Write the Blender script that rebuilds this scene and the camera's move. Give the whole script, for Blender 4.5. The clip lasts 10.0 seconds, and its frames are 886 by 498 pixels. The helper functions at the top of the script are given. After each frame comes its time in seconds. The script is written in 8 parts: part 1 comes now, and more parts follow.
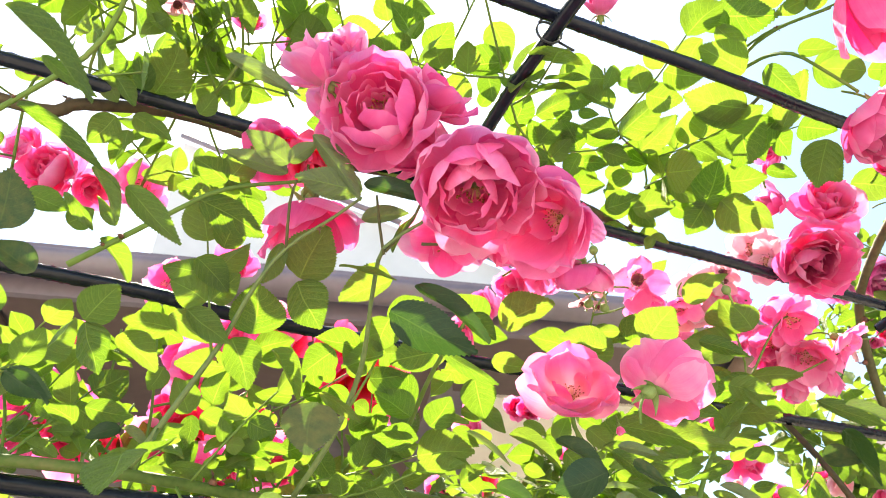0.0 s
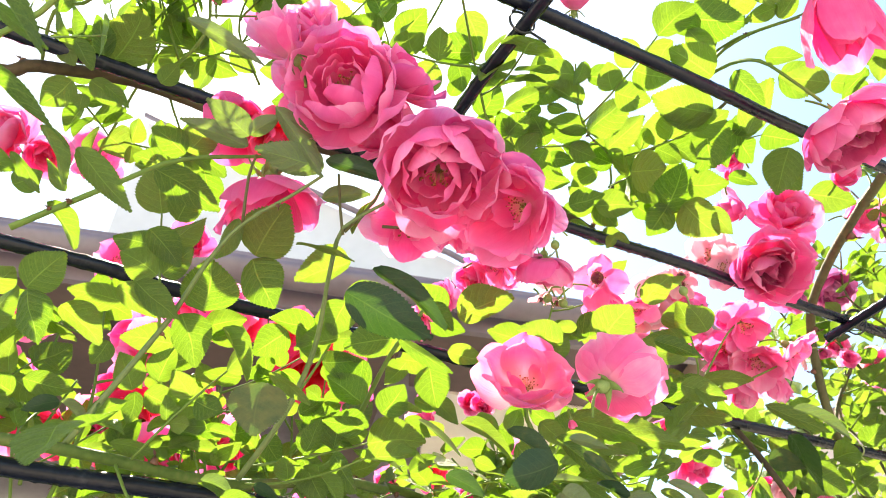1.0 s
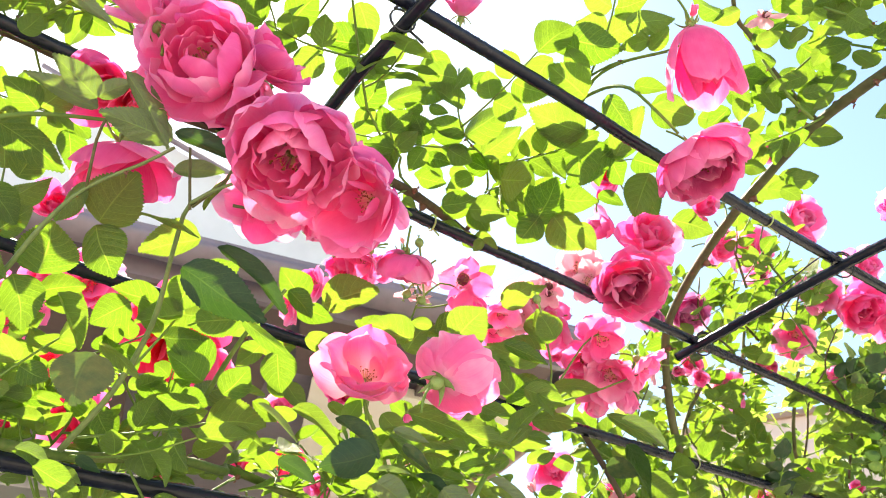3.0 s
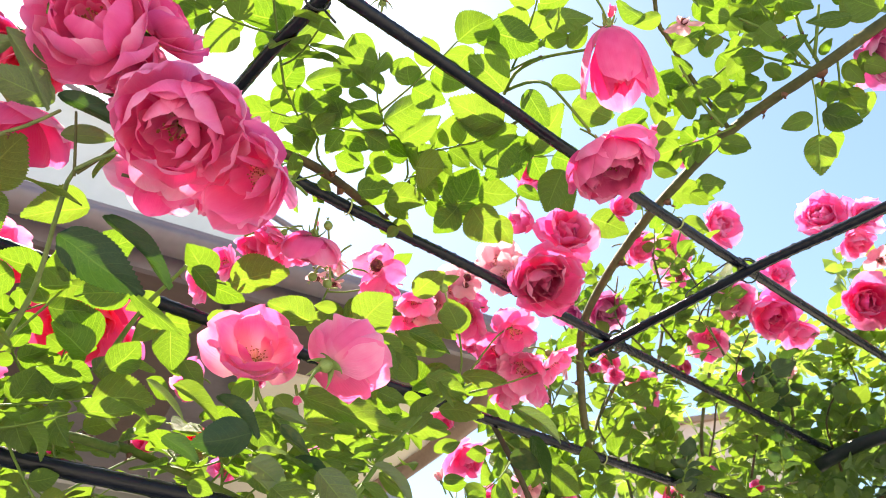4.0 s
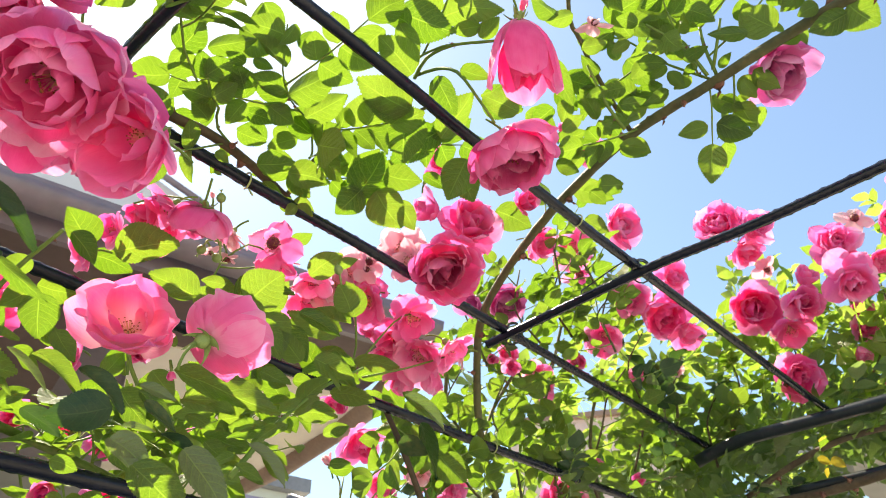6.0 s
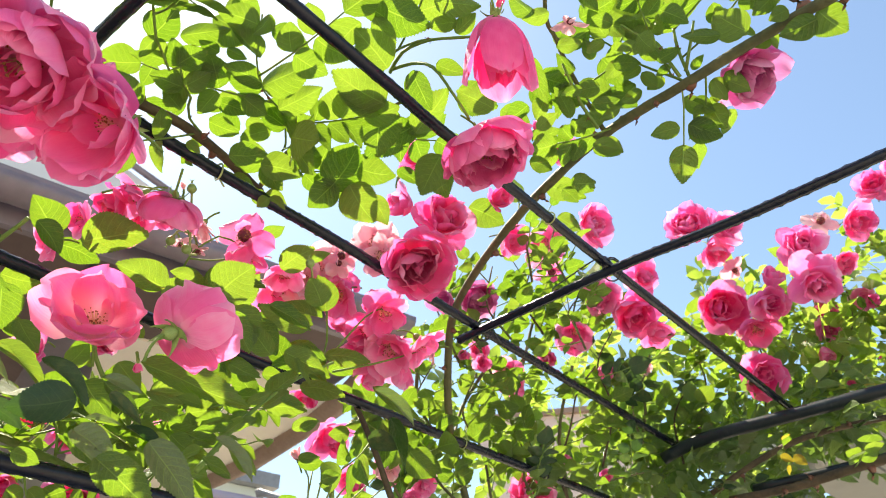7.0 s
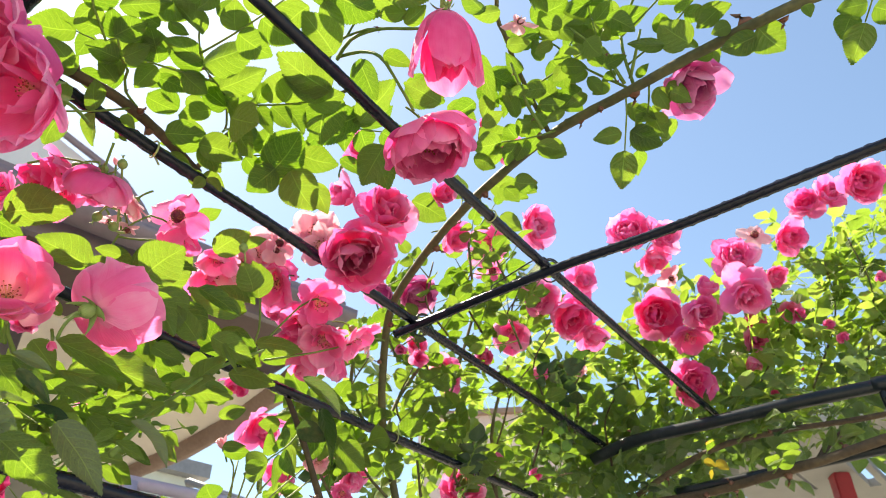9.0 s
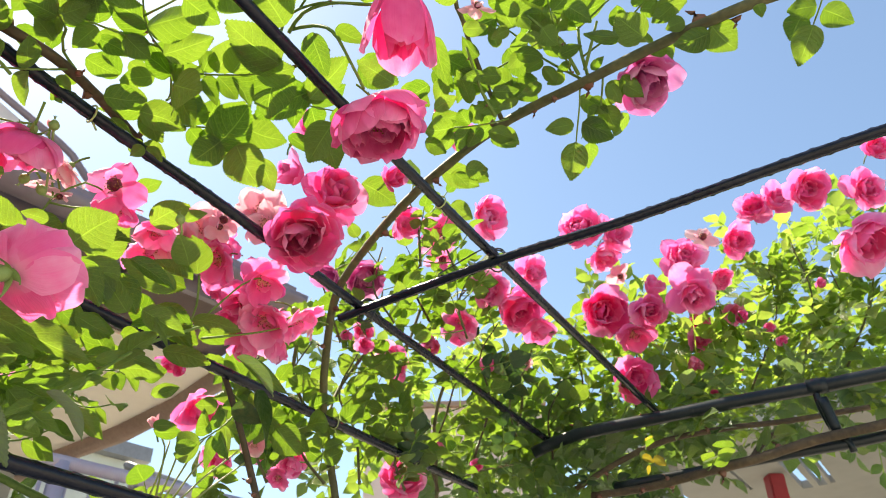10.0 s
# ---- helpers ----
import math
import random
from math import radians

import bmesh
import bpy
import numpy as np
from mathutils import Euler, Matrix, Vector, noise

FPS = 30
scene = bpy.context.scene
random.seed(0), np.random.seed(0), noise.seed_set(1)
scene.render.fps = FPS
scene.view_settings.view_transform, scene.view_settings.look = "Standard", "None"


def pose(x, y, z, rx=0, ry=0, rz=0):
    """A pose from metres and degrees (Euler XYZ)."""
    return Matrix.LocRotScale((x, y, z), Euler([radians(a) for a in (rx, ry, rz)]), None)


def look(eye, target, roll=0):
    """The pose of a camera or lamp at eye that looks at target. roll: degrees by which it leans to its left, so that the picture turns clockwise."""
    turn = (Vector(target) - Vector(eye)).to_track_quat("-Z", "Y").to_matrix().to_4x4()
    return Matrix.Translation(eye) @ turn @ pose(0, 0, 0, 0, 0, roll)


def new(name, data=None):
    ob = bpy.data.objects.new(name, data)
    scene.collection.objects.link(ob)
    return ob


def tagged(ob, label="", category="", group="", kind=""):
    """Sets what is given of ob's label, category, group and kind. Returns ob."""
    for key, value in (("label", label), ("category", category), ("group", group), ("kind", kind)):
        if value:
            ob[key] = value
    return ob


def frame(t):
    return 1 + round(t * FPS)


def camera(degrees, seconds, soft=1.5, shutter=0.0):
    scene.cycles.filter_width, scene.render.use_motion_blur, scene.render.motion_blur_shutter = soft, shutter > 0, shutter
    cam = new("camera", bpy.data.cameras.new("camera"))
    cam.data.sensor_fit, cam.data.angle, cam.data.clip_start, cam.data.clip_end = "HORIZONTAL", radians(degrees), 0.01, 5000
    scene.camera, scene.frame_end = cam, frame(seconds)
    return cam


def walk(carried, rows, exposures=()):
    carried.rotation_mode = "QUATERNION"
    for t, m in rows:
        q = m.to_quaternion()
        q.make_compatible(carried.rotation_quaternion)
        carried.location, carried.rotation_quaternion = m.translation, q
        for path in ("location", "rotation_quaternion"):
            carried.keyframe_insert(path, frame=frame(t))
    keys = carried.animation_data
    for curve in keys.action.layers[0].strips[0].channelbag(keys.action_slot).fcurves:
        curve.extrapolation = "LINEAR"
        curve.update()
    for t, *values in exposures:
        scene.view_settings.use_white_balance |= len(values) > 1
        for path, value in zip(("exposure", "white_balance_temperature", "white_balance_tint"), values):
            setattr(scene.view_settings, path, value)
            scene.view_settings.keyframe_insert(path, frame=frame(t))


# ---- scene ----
cam = camera(62.6, 10.0, 0.9)
cam.data.dof.use_dof, cam.data.dof.focus_distance, cam.data.dof.aperture_fstop = True, 0.62, 17.0
PATH = [
    (0, (0.002, 0.018, 1.546), (0.013, 1.591, 2.781), -0.3),
    (0.5, (0.003, 0.023, 1.543), (0.062, 1.595, 2.779), 0.1),
    (1, (0.005, 0.03, 1.543), (0.115, 1.602, 2.774), 0.4),
    (1.5, (0.015, 0.036, 1.54), (0.177, 1.605, 2.769), 0.7),
    (2, (0.028, 0.031, 1.541), (0.244, 1.595, 2.769), 0.9),
    (2.5, (0.04, 0.026, 1.54), (0.319, 1.582, 2.765), 0.9),
    (3.8, (0.076, 0.008, 1.535), (0.542, 1.531, 2.746), 0.6),
    (4, (0.088, 0.011, 1.535), (0.578, 1.531, 2.74), 0.7),
    (4.5, (0.101, 0.016, 1.535), (0.655, 1.519, 2.733), 0.6),
    (5, (0.104, 0.012, 1.536), (0.716, 1.498, 2.727), 0.2),
    (5.5, (0.109, 0.01, 1.536), (0.771, 1.479, 2.721), -0.1),
    (7, (0.111, 0.01, 1.535), (0.883, 1.437, 2.705), -1.0),
    (7.5, (0.114, 0.006, 1.535), (0.914, 1.419, 2.704), -1.1),
    (8, (0.113, 0.004, 1.534), (0.938, 1.403, 2.701), -1.2),
    (8.5, (0.117, 0.006, 1.534), (0.973, 1.388, 2.698), -1.1),
    (9, (0.123, 0.009, 1.534), (1.019, 1.369, 2.695), -0.9),
    (9.5, (0.13, 0.015, 1.533), (1.071, 1.351, 2.687), -0.7),
    (10, (0.142, 0.013, 1.532), (1.138, 1.316, 2.676), -0.6),
]
EXPOSURES = [(t, stops, 7520, 4) for t, stops in ((0, 2.17), (2.5, 2.13), (4, 1.84), (4.5, 1.57), (5.5, 1.61), (7.5, 1.57), (10, 1.46))]
walk(cam, [(t, look(eye, target, roll)) for t, eye, target, roll in PATH], EXPOSURES)

# ---- light ----
SUN_AZ, SUN_EL = radians(-22.0), radians(60.0)
SUN_DIR = Vector((math.sin(SUN_AZ) * math.cos(SUN_EL), math.cos(SUN_AZ) * math.cos(SUN_EL), math.sin(SUN_EL)))
world = bpy.data.worlds.new("world")
scene.world = world
world.use_nodes = True
wn = world.node_tree.nodes
sky = wn.new("ShaderNodeTexSky")
sky.sky_type, sky.sun_disc = "NISHITA", False
sky.sun_elevation, sky.sun_rotation = SUN_EL, SUN_AZ
sky.air_density, sky.dust_density, sky.ozone_density = 1.0, 0.8, 3.6
wn["Background"].inputs["Strength"].default_value = 0.106
world.node_tree.links.new(sky.outputs[0], wn["Background"].inputs["Color"])
sun = new("sun", bpy.data.lights.new("sun", "SUN"))
sun.data.energy, sun.data.angle, sun.data.color = 4.6, radians(0.53), (1.0, 0.92, 0.84)
sun.matrix_world = look(SUN_DIR * 20, (0, 0, 0))


# ---- materials ----
def material(name):
    m = bpy.data.materials.new(name)
    m.use_nodes = True
    return m, m.node_tree.nodes, m.node_tree.links, m.node_tree.nodes["Principled BSDF"]


def ramp(nodes, links, fac, stops):
    r = nodes.new("ShaderNodeValToRGB")
    e = r.color_ramp.elements
    while len(e) < len(stops):
        e.new(0.5)
    for k, (p, c) in enumerate(stops):
        e[k].position, e[k].color = p, (*c, 1)
    links.new(fac, r.inputs[0])
    return r.outputs[0]


def calc(nodes, links, op, a, b=0.0):
    n = nodes.new("ShaderNodeMath")
    n.operation = op
    for k, v in enumerate((a, b)):
        if isinstance(v, (int, float)):
            n.inputs[k].default_value = v
        else:
            links.new(v, n.inputs[k])
    return n.outputs[0]


def blend(nodes, links, fac, a, b, mode="MIX"):
    n = nodes.new("ShaderNodeMix")
    n.data_type, n.blend_type = "RGBA", mode
    for k, v in ((0, fac), (6, a), (7, b)):
        if isinstance(v, (int, float)):
            n.inputs[k].default_value = v
        elif isinstance(v, tuple):
            n.inputs[k].default_value = (*v, 1)
        else:
            links.new(v, n.inputs[k])
    return n.outputs[2]


def noise_tex(nodes, links, scale, detail=4.0, coord="Object", rough=0.55):
    tc = nodes.new("ShaderNodeTexCoord")
    n = nodes.new("ShaderNodeTexNoise")
    n.inputs["Scale"].default_value, n.inputs["Detail"].default_value, n.inputs["Roughness"].default_value = scale, detail, rough
    links.new(tc.outputs[coord], n.inputs["Vector"])
    return n.outputs["Fac"]


def add_bump(nodes, links, b, height, strength, distance):
    n = nodes.new("ShaderNodeBump")
    n.inputs["Strength"].default_value, n.inputs["Distance"].default_value = strength, distance
    links.new(height, n.inputs["Height"])
    links.new(n.outputs[0], b.inputs["Normal"])
    return n.outputs[0]


def surface(name, stops, scale, rough, bump=0.3, dist=0.002, metal=0.0, fine=8.0, spec=0.5):
    """A plain rough surface: colour by noise at two scales, grain by bump."""
    m, nodes, links, b = material(name)
    big, small = noise_tex(nodes, links, scale), noise_tex(nodes, links, scale * fine, 6.0)
    f = calc(nodes, links, "ADD", calc(nodes, links, "MULTIPLY", big, 0.65), calc(nodes, links, "MULTIPLY", small, 0.35))
    links.new(ramp(nodes, links, f, stops), b.inputs["Base Color"])
    b.inputs["Roughness"].default_value, b.inputs["Metallic"].default_value = rough, metal
    b.inputs["Specular IOR Level"].default_value = spec
    add_bump(nodes, links, b, small, bump, dist)
    return m


def sheet(m, nodes, links, b, through_colour, share):
    """Lets light through a thin sheet: the surface mixed with a translucent one."""
    t = nodes.new("ShaderNodeBsdfTranslucent")
    links.new(through_colour, t.inputs["Color"])
    mix = nodes.new("ShaderNodeMixShader")
    mix.inputs[0].default_value = share
    links.new(b.outputs[0], mix.inputs[1])
    links.new(t.outputs[0], mix.inputs[2])
    links.new(mix.outputs[0], nodes["Material Output"].inputs["Surface"])


def leaf_material(name, dark, light, glow, share=0.52, random_from="Object", veins=0.6, gloss=0.42, relief=0.45, shine=0.4):
    """A rose leaf: midrib, curved side ribs and a fine net of veins, all a little paler where light comes through."""
    m, nodes, links, b = material(name)
    uv = nodes.new("ShaderNodeUVMap")
    sep = nodes.new("ShaderNodeSeparateXYZ")
    links.new(uv.outputs[0], sep.inputs[0])
    along, side = sep.outputs[0], calc(nodes, links, "ABSOLUTE", calc(nodes, links, "SUBTRACT", sep.outputs[1], 0.5))
    bow = calc(nodes, links, "MULTIPLY", calc(nodes, links, "POWER", side, 1.3), 0.62)
    rib = calc(nodes, links, "FRACT", calc(nodes, links, "MULTIPLY", calc(nodes, links, "SUBTRACT", along, bow), 7.0))
    rib = calc(nodes, links, "ABSOLUTE", calc(nodes, links, "SUBTRACT", rib, 0.5))
    ridge = calc(nodes, links, "MULTIPLY", calc(nodes, links, "ABSOLUTE", calc(nodes, links, "SUBTRACT", rib, 0.5)), 2.0)
    rib = calc(nodes, links, "MAXIMUM", calc(nodes, links, "SUBTRACT", 1.0, calc(nodes, links, "MULTIPLY", rib, 17.0)), 0.0)
    mid = calc(nodes, links, "MAXIMUM", calc(nodes, links, "SUBTRACT", 1.0, calc(nodes, links, "MULTIPLY", side, 38.0)), 0.0)
    net = nodes.new("ShaderNodeTexVoronoi")
    net.feature = "DISTANCE_TO_EDGE"
    net.inputs["Scale"].default_value = 21.0
    links.new(uv.outputs[0], net.inputs["Vector"])
    mesh_line = calc(nodes, links, "MAXIMUM", calc(nodes, links, "SUBTRACT", 1.0, calc(nodes, links, "MULTIPLY", net.outputs["Distance"], 11.0)), 0.0)
    vein = calc(nodes, links, "MAXIMUM", calc(nodes, links, "MULTIPLY", rib, 0.75), mid)
    vein = calc(nodes, links, "MAXIMUM", vein, calc(nodes, links, "MULTIPLY", mesh_line, 0.38))
    if random_from == "Object":
        rnd = nodes.new("ShaderNodeObjectInfo").outputs["Random"]
    else:
        rnd = nodes.new("ShaderNodeNewGeometry").outputs["Random Per Island"]
    spot = noise_tex(nodes, links, 5.0, 5.0)
    f = calc(nodes, links, "ADD", calc(nodes, links, "MULTIPLY", rnd, 0.7), calc(nodes, links, "MULTIPLY", spot, 0.3))
    base = ramp(nodes, links, f, [(0.15, dark), (0.75, light), (0.97, (0.16, 0.14, 0.05))])
    base = blend(nodes, links, calc(nodes, links, "MULTIPLY", vein, veins), base, (0.2, 0.3, 0.08))
    links.new(base, b.inputs["Base Color"])
    g2 = tuple(c * k for c, k in zip(glow, (1.3, 1.12, 1.8)))
    g1 = tuple(c * k for c, k in zip(glow, (0.7, 0.82, 0.6)))
    tr = ramp(nodes, links, f, [(0.15, g1), (0.55, glow), (0.9, g2)])
    tr = blend(nodes, links, calc(nodes, links, "MULTIPLY", vein, veins * 0.9), tr, (0.4, 0.6, 0.06))
    b.inputs["Roughness"].default_value = gloss
    b.inputs["Specular IOR Level"].default_value = shine
    fine = noise_tex(nodes, links, 42.0, 3.0)
    tr = blend(nodes, links, 1.0, tr, ramp(nodes, links, fine, [(0.3, (0.74, 0.78, 0.7)), (0.65, (1.0, 1.0, 1.0))]), "MULTIPLY")
    h = calc(nodes, links, "SUBTRACT", calc(nodes, links, "MULTIPLY", noise_tex(nodes, links, 9.0, 3.0), 0.5), vein)
    h = calc(nodes, links, "ADD", h, calc(nodes, links, "MULTIPLY", fine, 0.35))
    h = calc(nodes, links, "SUBTRACT", h, calc(nodes, links, "MULTIPLY", ridge, 0.35))
    add_bump(nodes, links, b, h, relief, 0.02)
    sheet(m, nodes, links, b, tr, share)
    return m


def petal_material(name, deep, mid, pale, share=0.5, claw_size=(0.62, 1.5)):
    m, nodes, links, b = material(name)
    uv = nodes.new("ShaderNodeUVMap")
    sep = nodes.new("ShaderNodeSeparateXYZ")
    links.new(uv.outputs[0], sep.inputs[0])
    info = nodes.new("ShaderNodeObjectInfo")
    spot = noise_tex(nodes, links, 2.2, 4.0)
    streak = nodes.new("ShaderNodeTexNoise")
    stretch = nodes.new("ShaderNodeMapping")
    stretch.inputs["Scale"].default_value = (2.0, 34.0, 1.0)
    links.new(uv.outputs[0], stretch.inputs[0])
    links.new(stretch.outputs[0], streak.inputs["Vector"])
    streak.inputs["Scale"].default_value = 1.0
    f = calc(nodes, links, "ADD", calc(nodes, links, "MULTIPLY", info.outputs["Random"], 0.34), calc(nodes, links, "MULTIPLY", spot, 0.42))
    f = calc(nodes, links, "ADD", f, calc(nodes, links, "MULTIPLY", calc(nodes, links, "POWER", sep.outputs[0], 3.0), 0.28))
    f = calc(nodes, links, "ADD", f, calc(nodes, links, "MULTIPLY", calc(nodes, links, "SUBTRACT", streak.outputs["Fac"], 0.5), 0.16))
    col = ramp(nodes, links, f, [(0.18, deep), (0.5, mid), (0.92, pale)])
    claw = calc(nodes, links, "MAXIMUM", calc(nodes, links, "SUBTRACT", claw_size[0], calc(nodes, links, "MULTIPLY", sep.outputs[0], claw_size[1])), 0.0)
    col = blend(nodes, links, claw, col, (0.94, 0.62, 0.68))
    links.new(col, b.inputs["Base Color"])
    b.inputs["Roughness"].default_value = 0.5
    b.inputs["Specular IOR Level"].default_value = 0.3
    b.inputs["Sheen Weight"].default_value = 0.15
    add_bump(nodes, links, b, streak.outputs["Fac"], 0.2, 0.05)
    sheet(m, nodes, links, b, col, share)
    return m


LEAF = leaf_material("rose_leaf", (0.082, 0.122, 0.046), (0.132, 0.18, 0.066), (0.195, 0.33, 0.018), 0.53, "Object", 0.95)
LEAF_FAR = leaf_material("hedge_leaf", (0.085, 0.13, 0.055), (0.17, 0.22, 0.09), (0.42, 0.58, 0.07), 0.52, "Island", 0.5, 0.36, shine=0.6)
LEAF_PALE = leaf_material("pale_leaf_underside", (0.13, 0.155, 0.085), (0.19, 0.215, 0.125), (0.2, 0.32, 0.04), 0.3, "Object", 0.8, 0.55)
# Lower hedge leaves: shade under the hedge top is put into this darker colour.
LEAF_SHADED = leaf_material("shaded_hedge_leaf", (0.062, 0.105, 0.062), (0.12, 0.17, 0.092), (0.26, 0.42, 0.07), 0.42, "Island", 0.4, 0.32, shine=0.6)
# Dark copy of the leaf: shade on single leaves is put into its colour.
LEAF_DARK = leaf_material("shaded_leaf", (0.014, 0.034, 0.022), (0.028, 0.054, 0.032), (0.09, 0.2, 0.02), 0.22, "Object", 0.14, 0.34, 0.16, 0.22)
PETAL = {
    "pink": petal_material("pink_petal", (0.84, 0.062, 0.32), (0.92, 0.165, 0.48), (0.95, 0.46, 0.72), 0.5, (0.4, 1.5)),
    "deep": petal_material("deep_pink_petal", (0.84, 0.042, 0.26), (0.91, 0.11, 0.39), (0.95, 0.36, 0.62), 0.5, (0.3, 1.5)),
    "soft": petal_material("soft_pink_petal", (0.87, 0.1, 0.37), (0.93, 0.22, 0.53), (0.96, 0.56, 0.78), 0.5, (0.5, 1.5)),
    "pale": petal_material("pale_pink_petal", (0.84, 0.3, 0.42), (0.88, 0.5, 0.58), (0.9, 0.72, 0.74)),
    "mauve": petal_material("mauve_petal", (0.46, 0.05, 0.27), (0.74, 0.2, 0.48), (0.88, 0.5, 0.74), 0.45, (0.3, 1.5)),
    "blush": petal_material("blush_petal", (0.86, 0.072, 0.31), (0.92, 0.17, 0.45), (0.95, 0.44, 0.67), 0.5, (1.15, 1.5)),
    "magenta": petal_material("magenta_petal", (0.7, 0.025, 0.24), (0.84, 0.06, 0.36), (0.9, 0.26, 0.56), 0.5, (0.3, 1.5)),
    "rosy": petal_material("rosy_petal", (0.83, 0.07, 0.33), (0.9, 0.17, 0.47), (0.94, 0.45, 0.7), 0.46, (0.4, 1.5)),
    # Pink petal with the shade on hanging roses mixed into its colour.
    "dusky": petal_material("shaded_petal", (0.6, 0.045, 0.2), (0.75, 0.12, 0.34), (0.87, 0.35, 0.56), 0.36, (0.3, 1.5)),
    "coral": petal_material("coral_petal", (0.84, 0.022, 0.1), (0.91, 0.06, 0.2), (0.95, 0.2, 0.38), 0.55, (0.3, 1.5)),
}
CANE_GREEN = surface("green_cane", [(0.3, (0.09, 0.15, 0.028)), (0.55, (0.14, 0.21, 0.045)), (0.75, (0.22, 0.24, 0.08))], 14.0, 0.6, 0.3, 0.002, spec=0.25)
CANE_MOSS = surface("mossy_cane", [(0.3, (0.045, 0.08, 0.014)), (0.5, (0.08, 0.125, 0.024)), (0.7, (0.14, 0.14, 0.05))], 22.0, 0.6, 0.5, 0.002, spec=0.25)
CANE_BROWN = surface("brown_cane", [(0.3, (0.04, 0.03, 0.02)), (0.55, (0.085, 0.06, 0.036)), (0.75, (0.14, 0.11, 0.06))], 16.0, 0.7, 0.6, 0.003, spec=0.25)
CANE_OLIVE = surface("olive_cane", [(0.3, (0.055, 0.055, 0.028)), (0.5, (0.095, 0.092, 0.042)), (0.72, (0.15, 0.13, 0.055))], 18.0, 0.6, 0.5, 0.003, spec=0.25)
CANE_DARK = surface("dark_green_cane", [(0.3, (0.075, 0.115, 0.035)), (0.55, (0.13, 0.175, 0.055)), (0.75, (0.2, 0.21, 0.08))], 20.0, 0.5, 0.3, 0.002)
STEM_PALE = surface("pale_stem", [(0.3, (0.16, 0.2, 0.05)), (0.6, (0.26, 0.29, 0.1))], 30.0, 0.55, 0.2)
THORN = surface("thorn", [(0.3, (0.2, 0.045, 0.03)), (0.6, (0.13, 0.07, 0.04))], 40.0, 0.45, 0.1)
SEPAL = surface("sepal_green", [(0.3, (0.13, 0.2, 0.045)), (0.65, (0.24, 0.3, 0.09))], 60.0, 0.55, 0.2)
HEART = surface("dark_red_heart", [(0.3, (0.06, 0.004, 0.012)), (0.6, (0.16, 0.01, 0.03))], 80.0, 0.6, 0.3)
STAMEN = surface("stamen_brown", [(0.3, (0.1, 0.024, 0.015)), (0.6, (0.34, 0.15, 0.04))], 90.0, 0.7, 0.1)
FILAMENT = surface("filament", [(0.3, (0.7, 0.45, 0.3)), (0.6, (0.8, 0.6, 0.3))], 90.0, 0.6, 0.1)
POLE = surface("coated_pole", [(0.3, (0.005, 0.006, 0.012)), (0.6, (0.011, 0.012, 0.022)), (0.8, (0.036, 0.037, 0.05))], 25.0, 0.2, 0.4, 0.001, spec=0.27)
PIPE = surface("painted_pipe", [(0.3, (0.006, 0.009, 0.011)), (0.6, (0.012, 0.017, 0.02)), (0.8, (0.04, 0.045, 0.04))], 18.0, 0.34, 0.2, 0.001, spec=0.3)
WIRE = surface("wire", [(0.3, (0.01, 0.01, 0.012)), (0.7, (0.03, 0.03, 0.035))], 60.0, 0.4, 0.1)
TIE = surface("green_tie", [(0.3, (0.3, 0.36, 0.12)), (0.7, (0.4, 0.44, 0.2))], 60.0, 0.6, 0.1)


# ---- builders ----
def mesh_of(name, verts, faces, mat, uvs=None, smooth=True):
    me = bpy.data.meshes.new(name)
    me.from_pydata([tuple(v) for v in verts], [], faces)
    if uvs is not None:
        layer = me.uv_layers.new(name="UVMap")
        idx = np.empty(len(me.loops), dtype=np.int32)
        me.loops.foreach_get("vertex_index", idx)
        layer.data.foreach_set("uv", np.asarray(uvs, dtype=np.float32)[idx].ravel())
    me.materials.append(mat)
    if smooth:
        me.polygons.foreach_set("use_smooth", [True] * len(me.polygons))
    return me


def part(name, me, parent, m=None, label=""):
    ob = new(name, me)
    ob.parent = parent
    if m is not None:
        ob.matrix_basis = m
    return tagged(ob, label)


def root(name, place, label, category, group="", kind=""):
    ob = new(name)
    ob.empty_display_size = 0.02
    ob.location = place
    return tagged(ob, label, category, group, kind)


def spline(pts, step):
    """A smooth line through the points, about step metres between its places."""
    p = [Vector(q) for q in pts]
    p = [p[0] * 2 - p[1]] + p + [p[-1] * 2 - p[-2]]
    out = []
    for a, b, c, d in zip(p, p[1:], p[2:], p[3:]):
        n = max(2, int((c - b).length / step))
        for i in range(n):
            t = i / n
            out.append(0.5 * ((2 * b) + (c - a) * t + (2 * a - 5 * b + 4 * c - d) * t * t + (3 * b - a - 3 * c + d) * t ** 3))
    out.append(p[-2])
    return out


